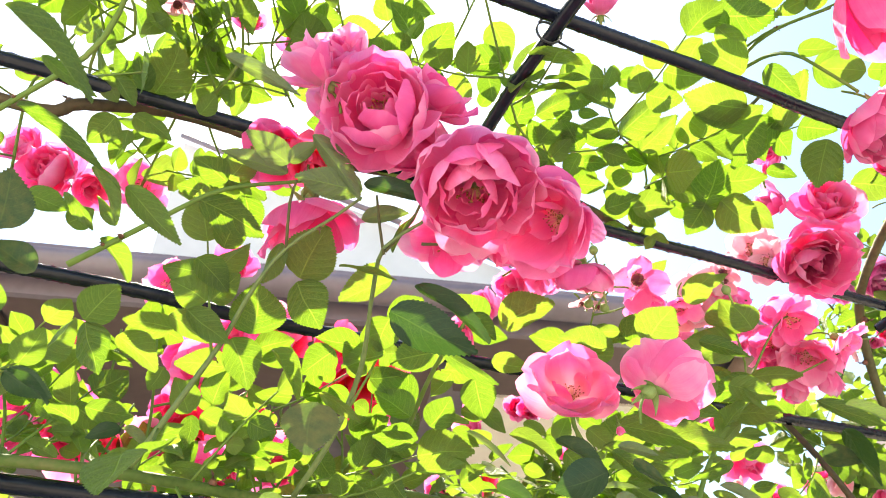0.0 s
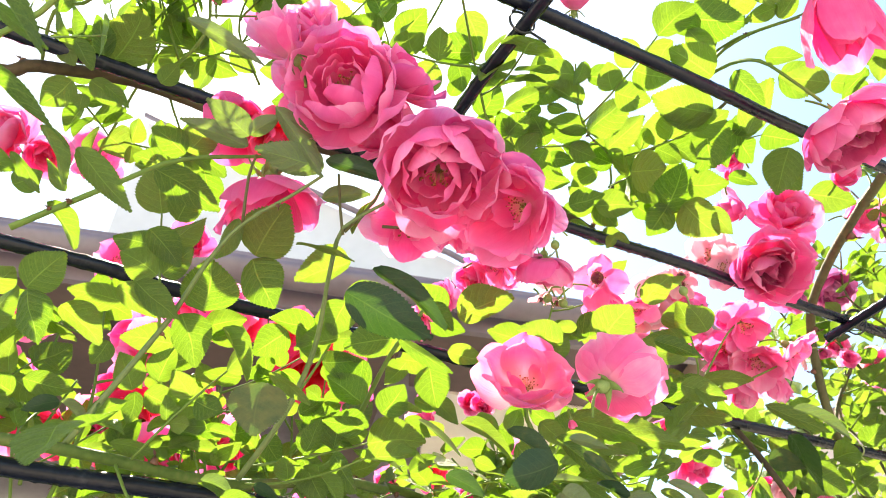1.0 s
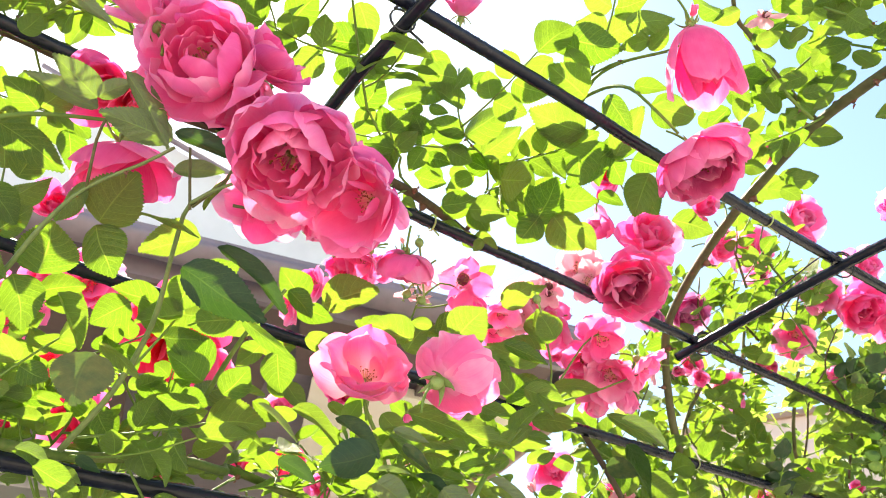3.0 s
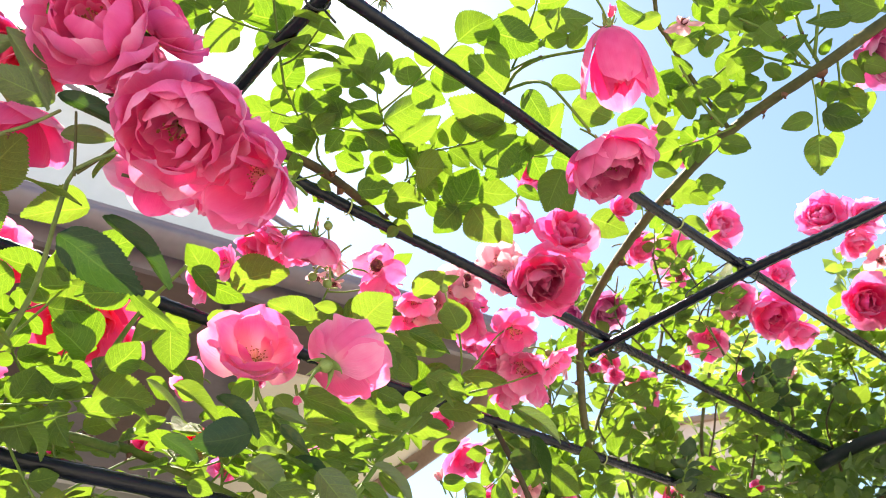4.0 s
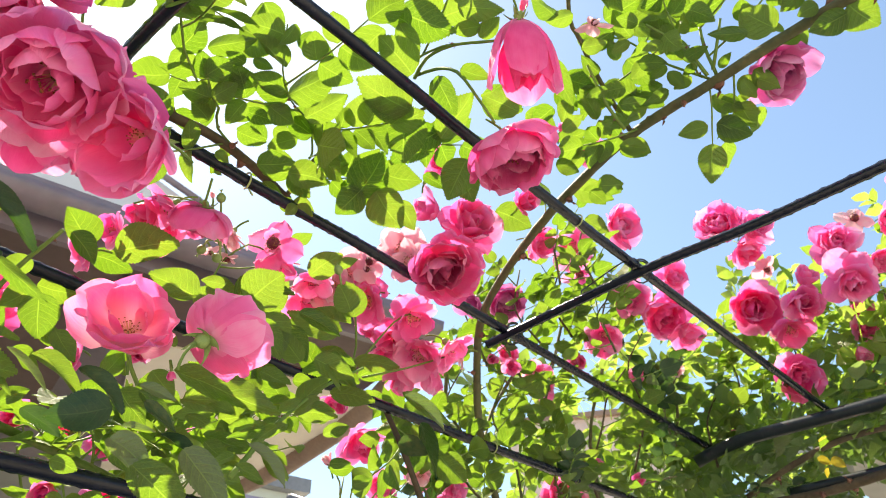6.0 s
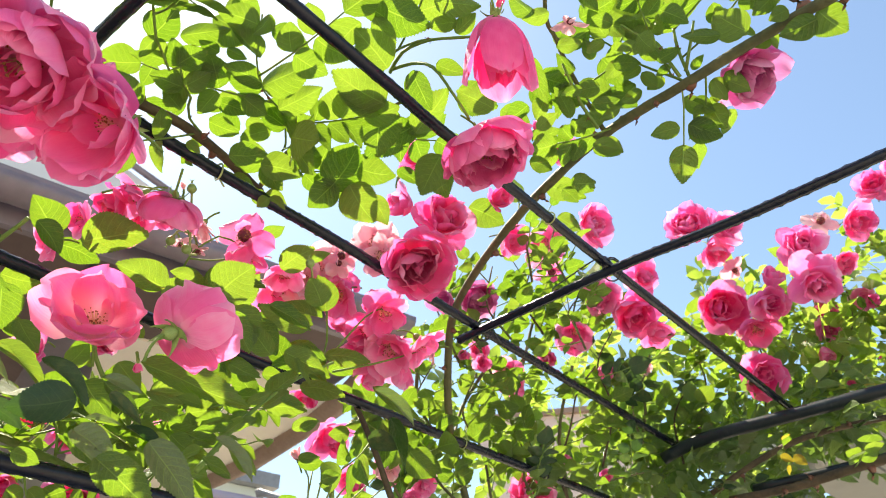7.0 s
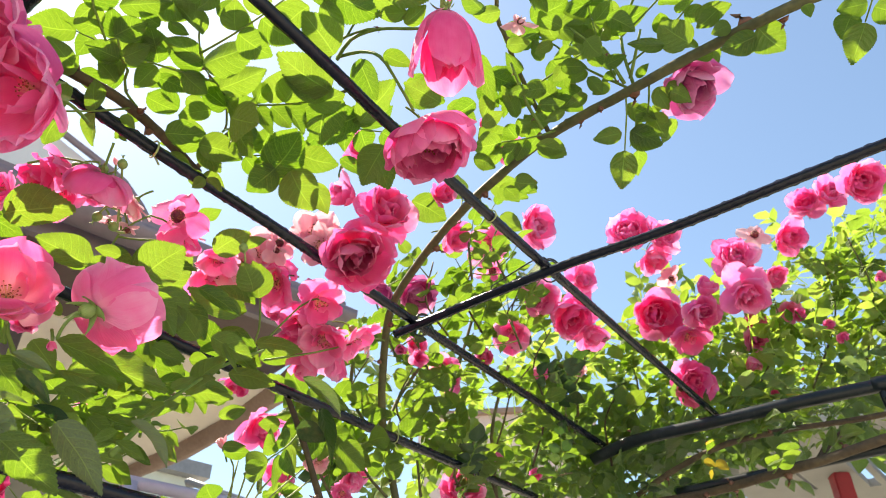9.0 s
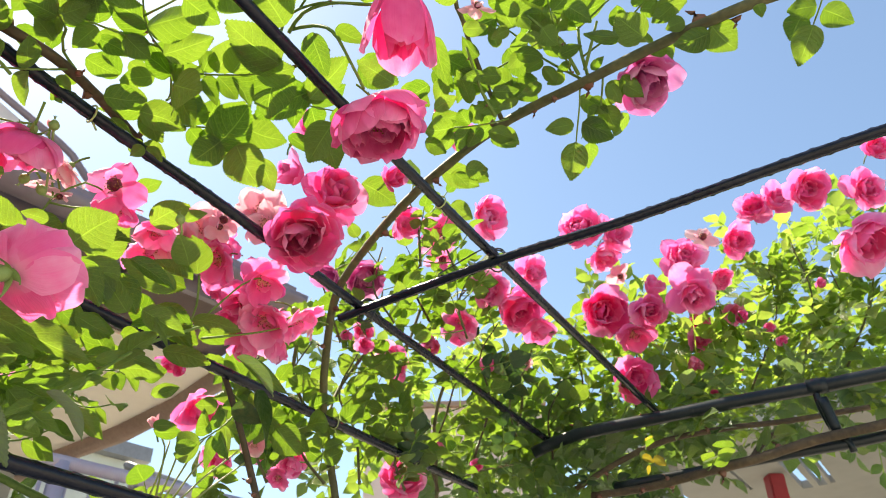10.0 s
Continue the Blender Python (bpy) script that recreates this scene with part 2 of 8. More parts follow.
def tube(line, radius, sides=8, knobs=0.0, wobble=0.0, rng=random):
    """Vertices and faces of a closed tube along a line; radius: a number or a function of 0..1."""
    n = len(line)
    verts, faces = [], []
    up = Vector((0.13, 0.21, 0.97))
    for i, p in enumerate(line):
        tan = (line[min(i + 1, n - 1)] - line[max(i - 1, 0)]).normalized()
        side = tan.cross(up).normalized() if abs(tan.dot(up)) < 0.97 else tan.cross(Vector((1, 0, 0))).normalized()
        top = side.cross(tan)
        r = radius(i / (n - 1)) if callable(radius) else radius
        for k in range(sides):
            a = 2 * math.pi * k / sides
            rr = r * (1 + wobble * (noise.noise(p * 60 + Vector((k, 0, 0)))))
            if knobs and i % 3 == 0 and (k + (i // 3) % 2) % 2 == 0:
                rr += knobs
            verts.append(p + (side * math.cos(a) + top * math.sin(a)) * rr)
    for i in range(n - 1):
        for k in range(sides):
            k2 = (k + 1) % sides
            faces.append((i * sides + k, i * sides + k2, (i + 1) * sides + k2, (i + 1) * sides + k))
    faces.append(tuple(range(sides))[::-1])
    faces.append(tuple(range((n - 1) * sides, n * sides)))
    return verts, faces


def frame_of(x_dir, normal):
    x = Vector(x_dir).normalized()
    y = Vector(normal).cross(x)
    if y.length < 1e-4:
        y = Vector((1, 0, 0.3)).cross(x)
    y.normalize()
    z = x.cross(y)
    m = Matrix((x, y, z)).transposed().to_4x4()
    return m


# ---- leaves ----
def leaflet_mesh(name, mat, width, fold, droop, seed, stations=43):
    """A finely toothed oval leaflet: base at the origin, one metre along x, its upper face along z."""
    rng = random.Random(seed)
    verts, faces, uvs = [], [], []
    lean = rng.uniform(-0.05, 0.05)
    curl, ph = rng.uniform(-0.03, 0.05), rng.uniform(0, 6)
    for i in range(stations):
        u = i / (stations - 1)
        w = min(1.0, u ** 0.76 * 0.985 + 0.012)
        half = 0.5 * width * math.sin(math.pi * w) ** (0.66 if w < 0.5 else 0.9)
        tooth = (0.034 * width * rng.uniform(0.7, 1.2) if i % 2 else 0.0) * (0.04 < u < 0.98)
        for s in (-1, -0.5, 0, 0.5, 1):
            e = abs(s) == 1
            h = half + (tooth if e else 0)
            x = u + (0.013 if e and i % 2 else 0.0)
            y = s * h + lean * math.sin(math.pi * u)
            z = fold * abs(s) * half * 2 - droop * u * u + 0.018 * math.sin(9 * u + 3 * s + seed)
            z += curl * s * s * math.sin(5 * u + ph + s)
            verts.append((x, y, z))
            uvs.append((u, 0.5 + 0.5 * s))
    for i in range(stations - 1):
        for k in range(4):
            a = i * 5 + k
            faces.append((a, a + 5, a + 6, a + 1))
    return mesh_of(name, verts, faces, mat, uvs)


LEAFLETS = [leaflet_mesh("leaflet", LEAF, w, f, d, k) for k, (w, f, d) in enumerate(((0.78, 0.12, 0.08), (0.7, 0.2, 0.14), (0.84, 0.06, 0.05), (0.74, 0.28, 0.2), (0.8, -0.08, 0.12), (0.72, 0.16, -0.06)))]
LEAFLETS_PALE = [leaflet_mesh("leaflet", LEAF_PALE, w, f, d, k + 3) for k, (w, f, d) in enumerate(((0.76, 0.16, 0.1), (0.7, 0.26, 0.16)))]
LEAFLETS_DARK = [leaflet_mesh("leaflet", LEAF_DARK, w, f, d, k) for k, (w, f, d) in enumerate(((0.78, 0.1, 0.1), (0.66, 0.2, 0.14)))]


def compound_leaf(owner, base, tip, normal, count, size, rng, dark=False):
    """A rose leaf: a thin stalk with leaflets in pairs and one at its end."""
    base, tip = Vector(base), Vector(tip)
    length = (tip - base).length
    m = frame_of(tip - base, normal)
    m.translation = base - owner.location
    line = [Vector((length * k / 5, 0, -0.09 * length * math.sin(math.pi * k / 5 * 0.9))) for k in range(6)]
    v, f = tube(line, lambda q: 0.0013 - 0.0005 * q, 5)
    stalk = part("leaf", mesh_of("leaf_stalk", v, f, CANE_GREEN), owner, m)
    pool = LEAFLETS_DARK if dark else LEAFLETS
    pairs = (count - 1) // 2
    for k in range(pairs):
        q = 0.42 + 0.5 * k / max(1, pairs)
        for s in (-1, 1):
            scale = size * rng.uniform(0.78, 1.0) * (0.72 + 0.28 * q)
            a = s * radians(rng.uniform(48, 72))
            mm = Matrix.Translation((length * q, s * 0.002, -0.09 * length * math.sin(math.pi * q * 0.9)))
            mm = mm @ Matrix.Rotation(a, 4, "Z") @ Matrix.Rotation(radians(rng.uniform(-24, 24)), 4, "X") @ Matrix.Rotation(radians(rng.uniform(-16, 24)), 4, "Y") @ Matrix.Scale(scale, 4)
            part("leaflet", rng.choice(pool), stalk, mm)
    mm = Matrix.Translation(line[-1]) @ Matrix.Rotation(radians(rng.uniform(-14, 14)), 4, "Z") @ Matrix.Rotation(radians(rng.uniform(-18, 18)), 4, "X") @ Matrix.Rotation(radians(rng.uniform(-4, 26)), 4, "Y")
    part("leaflet", rng.choice(pool), stalk, mm @ Matrix.Scale(size * rng.uniform(1.0, 1.16), 4))
    return stalk


LEAF_RNG = random.Random(77)


def single_leaf(owner, base, tip, width=0.72, normal=None, dark=False, pale=False):
    """One leaflet on its own short stalk, its upper face turned to the light."""
    base, tip = Vector(base), Vector(tip)
    rng = LEAF_RNG
    if normal is None:
        normal = SUN_DIR + Vector((0.2, 0.35, 0.45)) + Vector((rng.gauss(0, 0.42), rng.gauss(0, 0.42), rng.gauss(0, 0.42)))
    m = frame_of(tip - base, normal)
    m.translation = base - owner.location
    length = (tip - base).length
    pool = LEAFLETS_DARK if dark else LEAFLETS_PALE if pale else LEAFLETS
    mm = m @ Matrix.Diagonal((length, length * width / 0.76, length, 1))
    return part("leaflet", rng.choice(pool), owner, mm)


# ---- canes ----
def thorn_mesh():
    v, f = tube([Vector((0, 0, 0)), Vector((0, 0, 0.35)), Vector((0.12, 0, 0.7)), Vector((0.34, 0, 1.0))], lambda q: 0.36 * (1 - q) ** 1.2 + 0.02, 6)
    return mesh_of("thorn", v, f, THORN)


THORN_MESH = thorn_mesh()


def cane(pts, r0, r1, mat, label, thorns=0, seed=1, name="rose_cane", category="rose cane"):
    rng = random.Random(seed)
    ob = root(name, pts[0], label, category, "rose canes")
    line = spline(pts, 0.012)
    start = Vector(pts[0])
    v, f = tube([p - start for p in line], lambda q: r0 + (r1 - r0) * q, 9 if r0 > 0.004 else 6, 0.0, 0.12)
    part("stem", mesh_of("stem", v, f, mat), ob)
    for k in range(thorns):
        i = rng.randrange(1, len(line) - 1)
        tan = (line[i + 1] - line[i - 1]).normalized()
        out = tan.cross(Vector((rng.gauss(0, 1), rng.gauss(0, 1), rng.gauss(0, 1)))).normalized()
        r = r0 + (r1 - r0) * i / len(line)
        m = frame_of(-tan, out)
        m.translation = line[i] - start + out * r * 0.8
        part("thorn", THORN_MESH, ob, m @ Matrix.Scale(max(0.0046, r * rng.uniform(1.7, 2.9)), 4))
    return ob, line


def clothe(ob, line, count, length, size, seed, lo=0.0, hi=1.0, up=0.3, leaflets=(5, 5, 7), dark=0.0, spread=1.0):
    """Leaves along a cane, turned to all sides, their faces to the light."""
    rng = random.Random(seed)
    for k in range(count):
        q = lo + (hi - lo) * (k + rng.uniform(0, 0.9)) / count
        i = min(len(line) - 2, max(1, int(q * (len(line) - 1))))
        tan = (line[i + 1] - line[i - 1]).normalized()
        out = tan.cross(Vector((rng.gauss(0, 1), rng.gauss(0, 1), rng.gauss(0, 1)))).normalized()
        way = (out * spread + tan * rng.uniform(0.1, 0.9) + Vector((0, 0, up * rng.uniform(-0.6, 1.2)))).normalized()
        normal = SUN_DIR + Vector((0.2, 0.35, 0.4)) + Vector((rng.gauss(0, 0.4), rng.gauss(0, 0.4), rng.gauss(0, 0.4)))
        ln = length * rng.uniform(0.75, 1.2)
        compound_leaf(ob, line[i], line[i] + way * ln, normal, rng.choice(leaflets), size * rng.uniform(0.85, 1.15), rng, rng.random() < dark)


# ---- blooms ----
def petal_mesh(name, mat, length, width, bend, r0, seed, nu=12, nv=11):
    """A cupped petal round the bloom's axis z; bend: its lean from the axis at base, middle and tip, in degrees."""
    rng = random.Random(seed)
    verts, faces, uvs = [], [], []
    a0, a1, a2 = (radians(a) for a in bend)
    r, z = r0, 0.0
    rows = []
    steps = 24
    for k in range(steps + 1):
        v = k / steps
        lean = a0 * (1 - v) * (1 - 2 * v) + a1 * 4 * v * (1 - v) + a2 * v * (2 * v - 1)
        rows.append((v, r, z, lean))
        r += math.sin(lean) * length / steps
        z += math.cos(lean) * length / steps
    ph = rng.uniform(0, 6)
    tip, roll = ((0.0, 0.03), (-0.03, 0.07), (0.05 if bend[2] > -15 else -0.02, 0.1))[seed % 3]
    for j in range(nv + 1):
        v0 = 1 - (1 - j / nv) ** 1.35
        for i in range(nu + 1):
            s = -1 + 2 * i / nu
            v = v0 * (1 - 0.13 * (abs(s) ** 2.2) * v0 + tip * math.exp(-(s * 4) ** 2) * v0)
            k = min(steps, int(v * steps))
            _, rr, zz, lean = rows[k]
            fr = v * steps - k
            rr += math.sin(lean) * length / steps * fr
            zz += math.cos(lean) * length / steps * fr
            half = 0.5 * width * min(1.0, 0.24 + 1.5 * v) * math.sqrt(max(0.03, 1 - max(0.0, (v - 0.58) / 0.432) ** 2.4))
            wrap = max(rr, 0.3) * 1.12
            a = s * half / wrap
            wave = (0.048 * math.sin(4.2 * s + ph) + (0.024 * math.sin(8 * s + 2 * ph) + 0.006 * math.sin(14 * s + 6 * v)) * (0.45 if bend[2] < -15 else 1.0)) * v ** 2 * width
            wave += roll * width * abs(s) ** 3 * v ** 4
            x = rr - wrap * (1 - math.cos(a)) + wave * math.cos(lean)
            y = wrap * math.sin(a)
            verts.append((x, y, zz - wave * math.sin(lean) + 0.02 * math.sin(7 * v + ph)))
            uvs.append((v, 0.5 + 0.5 * s))
    w = nu + 1
    for j in range(nv):
        for i in range(nu):
            a = j * w + i
            faces.append((a, a + 1, a + w + 1, a + w))
    return mesh_of(name, verts, faces, mat, uvs)


# whorls of each kind of bloom: petals, length, width, leans, distance from the axis, height
WHORLS = {
    "full": [(5, 1.26, 1.5, (98, 56, 44), 0.08, 0), (5, 1.2, 1.35, (92, 38, 14), 0.07, 0.02), (6, 1.06, 1.1, (82, 22, 2), 0.06, 0.03), (5, 0.92, 0.9, (66, 14, -12), 0.05, 0.04), (5, 0.76, 0.7, (46, 8, -16), 0.04, 0.05), (4, 0.58, 0.5, (26, 0, -20), 0.03, 0.05)],
    "globe": [(5, 1.42, 1.6, (102, 50, 16), 0.08, 0), (5, 1.36, 1.45, (98, 36, -4), 0.07, 0.02), (6, 1.2, 1.15, (86, 22, -14), 0.06, 0.03), (5, 1.02, 0.9, (66, 12, -20), 0.05, 0.04), (5, 0.82, 0.7, (46, 6, -22), 0.04, 0.05)],
    "ball": [(5, 1.42, 1.75, (104, 46, -24), 0.08, 0), (5, 1.38, 1.65, (100, 32, -42), 0.07, 0.02), (5, 1.28, 1.45, (90, 20, -50), 0.06, 0.03), (4, 1.0, 1.05, (66, 8, -42), 0.05, 0.04), (4, 0.8, 0.7, (46, 4, -40), 0.04, 0.05)],
    "bowl": [(5, 1.3, 1.5, (88, 44, 24), 0.08, 0), (4, 1.16, 1.3, (78, 36, 16), 0.07, 0.03), (2, 0.7, 0.55, (60, 22, -10), 0.1, 0.04)],
    "goblet": [(5, 1.3, 1.6, (90, 46, 30), 0.08, 0), (5, 1.18, 1.4, (82, 38, 18), 0.07, 0.02), (3, 0.8, 0.7, (62, 12, -6), 0.1, 0.04)],
    "bell": [(4, 2.85, 1.7, (72, 10, 2), 0.08, 0), (4, 2.7, 1.5, (62, 6, 0), 0.07, 0.02), (4, 2.5, 1.2, (50, 4, -2), 0.05, 0.04), (3, 2.1, 0.9, (34, 1, -6), 0.04, 0.05)],
    "rosette": [(5, 1.3, 1.3, (88, 58, 96), 0.08, 0), (5, 1.26, 1.2, (84, 34, 62), 0.07, 0.02), (6, 1.12, 1.0, (76, 14, 30), 0.06, 0.04), (6, 1.0, 0.8, (62, 4, 8), 0.05, 0.05), (6, 0.86, 0.62, (44, -2, -14), 0.04, 0.05), (4, 0.7, 0.45, (24, -4, -24), 0.03, 0.05)],
    "open": [(5, 1.12, 1.3, (78, 62, 58), 0.08, 0), (4, 1.05, 1.15, (70, 48, 42), 0.07, 0.03), (3, 0.62, 0.5, (56, 20, -20), 0.08, 0.04)],
    "cup": [(5, 1.22, 1.25, (86, 40, 50), 0.08, 0), (5, 1.12, 1.1, (78, 20, 18), 0.07, 0.03), (5, 0.95, 0.8, (60, 8, 0), 0.05, 0.04), (4, 0.7, 0.5, (40, 0, -20), 0.04, 0.04)],
    "half": [(4, 1.3, 1.25, (72, 22, 46), 0.07, 0), (4, 1.25, 1.1, (58, 8, 14), 0.06, 0.03), (4, 1.15, 0.85, (40, 2, 2), 0.05, 0.05), (3, 1.05, 0.6, (24, 0, -8), 0.04, 0.05)],
    "spent": [(4, 1.1, 1.1, (110, 95, 120), 0.07, 0), (2, 0.7, 0.6, (70, 40, 20), 0.05, 0.02)],
    "peony": [(6, 1.46, 1.25, (108, 52, -26), 0.1, 0), (6, 1.4, 1.15, (104, 40, -44), 0.1, 0.02), (7, 1.26, 1.0, (98, 30, -52), 0.12, 0.03), (6, 1.06, 0.85, (86, 22, -50), 0.12, 0.04), (6, 0.84, 0.62, (66, 16, -40), 0.1, 0.05), (4, 0.55, 0.42, (44, 10, -20), 0.1, 0.05)],
    "bud": [(3, 0.95, 0.9, (50, 2, -14), 0.04, 0), (3, 1.0, 0.6, (30, 0, -10), 0.03, 0.02)],
}
PETAL_CACHE = {}
LIGHTER = {"rosy": "soft", "dusky": "pink", "deep": "pink", "pink": "soft", "magenta": "deep"}
SPREAD = {"peony": 0.98, "bowl": 1.04, "goblet": 1.0, "globe": 0.98, "ball": 1.0, "bell": 1.1, "full": 0.9, "rosette": 0.82, "open": 0.95, "cup": 1.0, "half": 1.15, "spent": 0.95, "bud": 1.0}


def sepal_mesh():
    verts, faces = [], []
    for i in range(6):
        u = i / 5
        h = 0.13 * (1 - u) ** 0.8 + 0.004
        for s in (-1, 0, 1):
            verts.append((0.08 + u * 0.46, s * h, -0.1 - 0.3 * u * u + 0.05 * abs(s)))
    for i in range(5):
        for k in range(2):
            a = i * 3 + k
            faces.append((a, a + 3, a + 4, a + 1))
    return mesh_of("sepal", verts, faces, SEPAL)


def hip_mesh():
    line = [Vector((0, 0, z)) for z in (-0.34, -0.3, -0.22, -0.12, -0.04, 0.02)]
    rad = (0.04, 0.1, 0.15, 0.15, 0.12, 0.09)
    v, f = tube(line, lambda q: rad[int(round(q * 5))], 8)
    return mesh_of("hip", v, f, SEPAL)


def stamen_mesh(seed):
    rng = random.Random(seed)
    verts, faces = [], []
    for k in range(34):
        a, lean = rng.uniform(0, 6.28), radians(rng.uniform(8, 48))
        ln = rng.uniform(0.28, 0.42)
        d = Vector((math.cos(a) * math.sin(lean), math.sin(a) * math.sin(lean), math.cos(lean)))
        p = Vector((math.cos(a) * 0.06, math.sin(a) * 0.06, 0.05)) + d * ln
        s = 0.028
        o = len(verts)
        for q in ((s, 0, 0), (-s, 0, 0), (0, s, 0), (0, -s, 0), (0, 0, s), (0, 0, -s)):
            verts.append(p + Vector(q))
        for t in ((0, 2, 4), (2, 1, 4), (1, 3, 4), (3, 0, 4), (2, 0, 5), (1, 2, 5), (3, 1, 5), (0, 3, 5)):
            faces.append(tuple(o + i for i in t))
    return mesh_of("anther_ring", verts, faces, STAMEN)


def filament_mesh(seed):
    rng = random.Random(seed)
    verts, faces = [], []
    for k in range(34):
        a, lean = rng.uniform(0, 6.28), radians(rng.uniform(8, 48))
        ln = rng.uniform(0.28, 0.42)
        d = Vector((math.cos(a) * math.sin(lean), math.sin(a) * math.sin(lean), math.cos(lean)))
        b = Vector((math.cos(a) * 0.06, math.sin(a) * 0.06, 0.05))
        side = d.cross(Vector((0.3, 0.5, 0.8))).normalized() * 0.008
        o = len(verts)
        verts += [b - side, b + side, b + d * ln + side, b + d * ln - side]
        faces.append((o, o + 1, o + 2, o + 3))
    return mesh_of("filament_ring", verts, faces, FILAMENT)


SEPAL_MESH, HIP_MESH, STAMEN_MESH, FILAMENT_MESH = sepal_mesh(), hip_mesh(), stamen_mesh(4), filament_mesh(4)
KIND_WORDS = {"peony": "ball-shaped many-petalled", "bowl": "bowl-shaped semi-double", "goblet": "goblet-shaped", "ball": "round full", "globe": "cabbage-shaped", "bell": "long drooping","full": "globe-shaped many-petalled", "rosette": "fully open many-petalled", "open": "wide open semi-double", "cup": "cupped", "half": "half-open", "spent": "fading, half-shed", "bud": "small closed"}
COLOUR_WORDS = {"blush": "pink and white", "pink": "bright pink", "deep": "deep pink", "soft": "soft pink", "pale": "pale pink", "mauve": "dusky mauve-pink", "magenta": "magenta pink", "coral": "coral-red", "dusky": "shade-darkened pink", "rosy": "rosy pink"}


def bloom(kind, place, axis, radius, colour, label="", stem=0.8):
    rng = random.Random(round(place[0] * 7919 + place[1] * 104729 + place[2] * 1299709))
    axis = Vector(axis).normalized()
    loose = 0.05 if label else 0.16
    axis = (axis + Vector((rng.gauss(0, loose), rng.gauss(0, loose), rng.gauss(0, loose)))).normalized()
    radius *= SPREAD[kind]
    twist = rng.uniform(0, 6.28)
    side = axis.cross(Vector((math.cos(twist), math.sin(twist), 0.31))).normalized()
    m = frame_of(side, axis)
    m.translation = Vector(place) - axis * radius * {"bell": 1.4, "globe": 0.5, "ball": 0.55, "peony": 0.5}.get(kind, 0.4)
    m = m @ Matrix.Scale(radius, 4)
    words = label or f"{KIND_WORDS[kind]} {COLOUR_WORDS[colour]} rose {'bud' if kind == 'bud' else 'bloom'} on a thin green stem"
    ob = tagged(new("rose_bud" if kind == "bud" else "rose_bloom"), words, "rose", "rose blooms")
    ob.empty_display_size = 0.3
    ob.matrix_basis = m
    angle = rng.uniform(0, 6.28)
    loose_petal = {"peony": 8, "goblet": 5, "bell": 5}.get(kind, 10)
    for w, (count, length, width, bend, r0, height) in enumerate(WHORLS[kind]):
        for k in range(count):
            shade = LIGHTER.get(colour, colour) if w == 0 or (w == 1 and len(WHORLS[kind]) > 4) else colour
            key = (kind, w, (k + w) % 3, shade)
            if key not in PETAL_CACHE:
                PETAL_CACHE[key] = petal_mesh("petal", PETAL[shade], length, width, bend, r0, w * 7 + (k + w) % 3)
            a = angle + 2 * math.pi * k / count + rng.uniform(-0.16, 0.16)
            pm = Matrix.Translation((0, 0, height)) @ Matrix.Rotation(a, 4, "Z") @ Matrix.Rotation(radians(rng.gauss(0, loose_petal)), 4, "Y") @ Matrix.Rotation(radians(rng.gauss(0, loose_petal)), 4, "X") @ Matrix.Scale(rng.uniform(0.84, 1.08), 4)
            part("petal", PETAL_CACHE[key], ob, pm)
        angle += 2.4
    part("hip", HIP_MESH, ob, None, "green hip under the petals")
    for k in range(5 if (Vector(place) - Vector((0, 0, 1.54))).length < 0.8 else 0):
        part("sepal", SEPAL_MESH, ob, Matrix.Rotation(angle + k * 1.2566 + rng.uniform(-0.1, 0.1), 4, "Z") @ Matrix.Rotation(radians(rng.uniform(-8, 28)), 4, "Y") @ Matrix.Scale(0.85, 4))
    if kind in ("open", "spent", "bowl", "goblet", "peony"):
        near = Matrix.Scale(0.72, 4) if kind in ("bowl", "goblet") else None
        part("anther_ring", STAMEN_MESH, ob, near, "ring of brown anthers")["kind"] = "stuff"
        part("filament_ring", FILAMENT_MESH, ob, near)["kind"] = "stuff"
    if kind == "spent":
        v, f = tube([Vector((0, 0, z)) for z in (0.0, 0.12, 0.26, 0.36)], lambda q: (0.16, 0.24, 0.2, 0.05)[int(round(q * 3))], 9, 0.03)
        part("heart", mesh_of("heart", v, f, HEART), ob, None, "dark red shrivelled heart")
    if stem:
        back = m.to_3x3().inverted() @ Vector((rng.gauss(0, 0.2), rng.gauss(0, 0.2), -1.0))
        back.z = min(back.z, -0.6 * back.length)
        back = back.normalized() * stem
        a, b = Vector((0, 0, -0.3)), Vector((0, 0, -0.3 - stem * 0.45))
        line = [a.lerp(b, t).lerp(b.lerp(b + back * 0.6, t), t) for t in (0, 0.2, 0.4, 0.6, 0.8, 1.0)]
        v, f = tube(line, 0.0012 / radius, 5)
        part("stem", mesh_of("bloom_stem", v, f, CANE_GREEN), ob)
    return ob


# ---- ground ----
# Unseen ground, given a pale colour to throw light up onto leaf undersides.
GROUND = surface("bounce_ground", [(0.3, (0.33, 0.305, 0.26)), (0.55, (0.42, 0.39, 0.33)), (0.75, (0.49, 0.46, 0.39))], 1.2, 0.9, 0.5, 0.01)
me = mesh_of("ground", [(-400, -400, 0), (400, -400, 0), (400, 400, 0), (-400, 400, 0)], [(0, 1, 2, 3)], GROUND)
tagged(new("ground", me), "unseen ground under the arch, coloured pale to bounce light upward", "ground", "", "structure")


# ---- the trellis ----
def pole(pts, r, label, knobs=0.0009, mat=None, step=0.005, name="trellis_pole", category="garden pole"):
    start = Vector(pts[0])
    ob = root(name, start, label, category, "poles of the rose arch")
    v, f = tube([p - start for p in spline(pts, step)], r, 10, knobs, 0.02)
    part("shaft", mesh_of("shaft", v, f, mat or POLE), ob)
    return ob


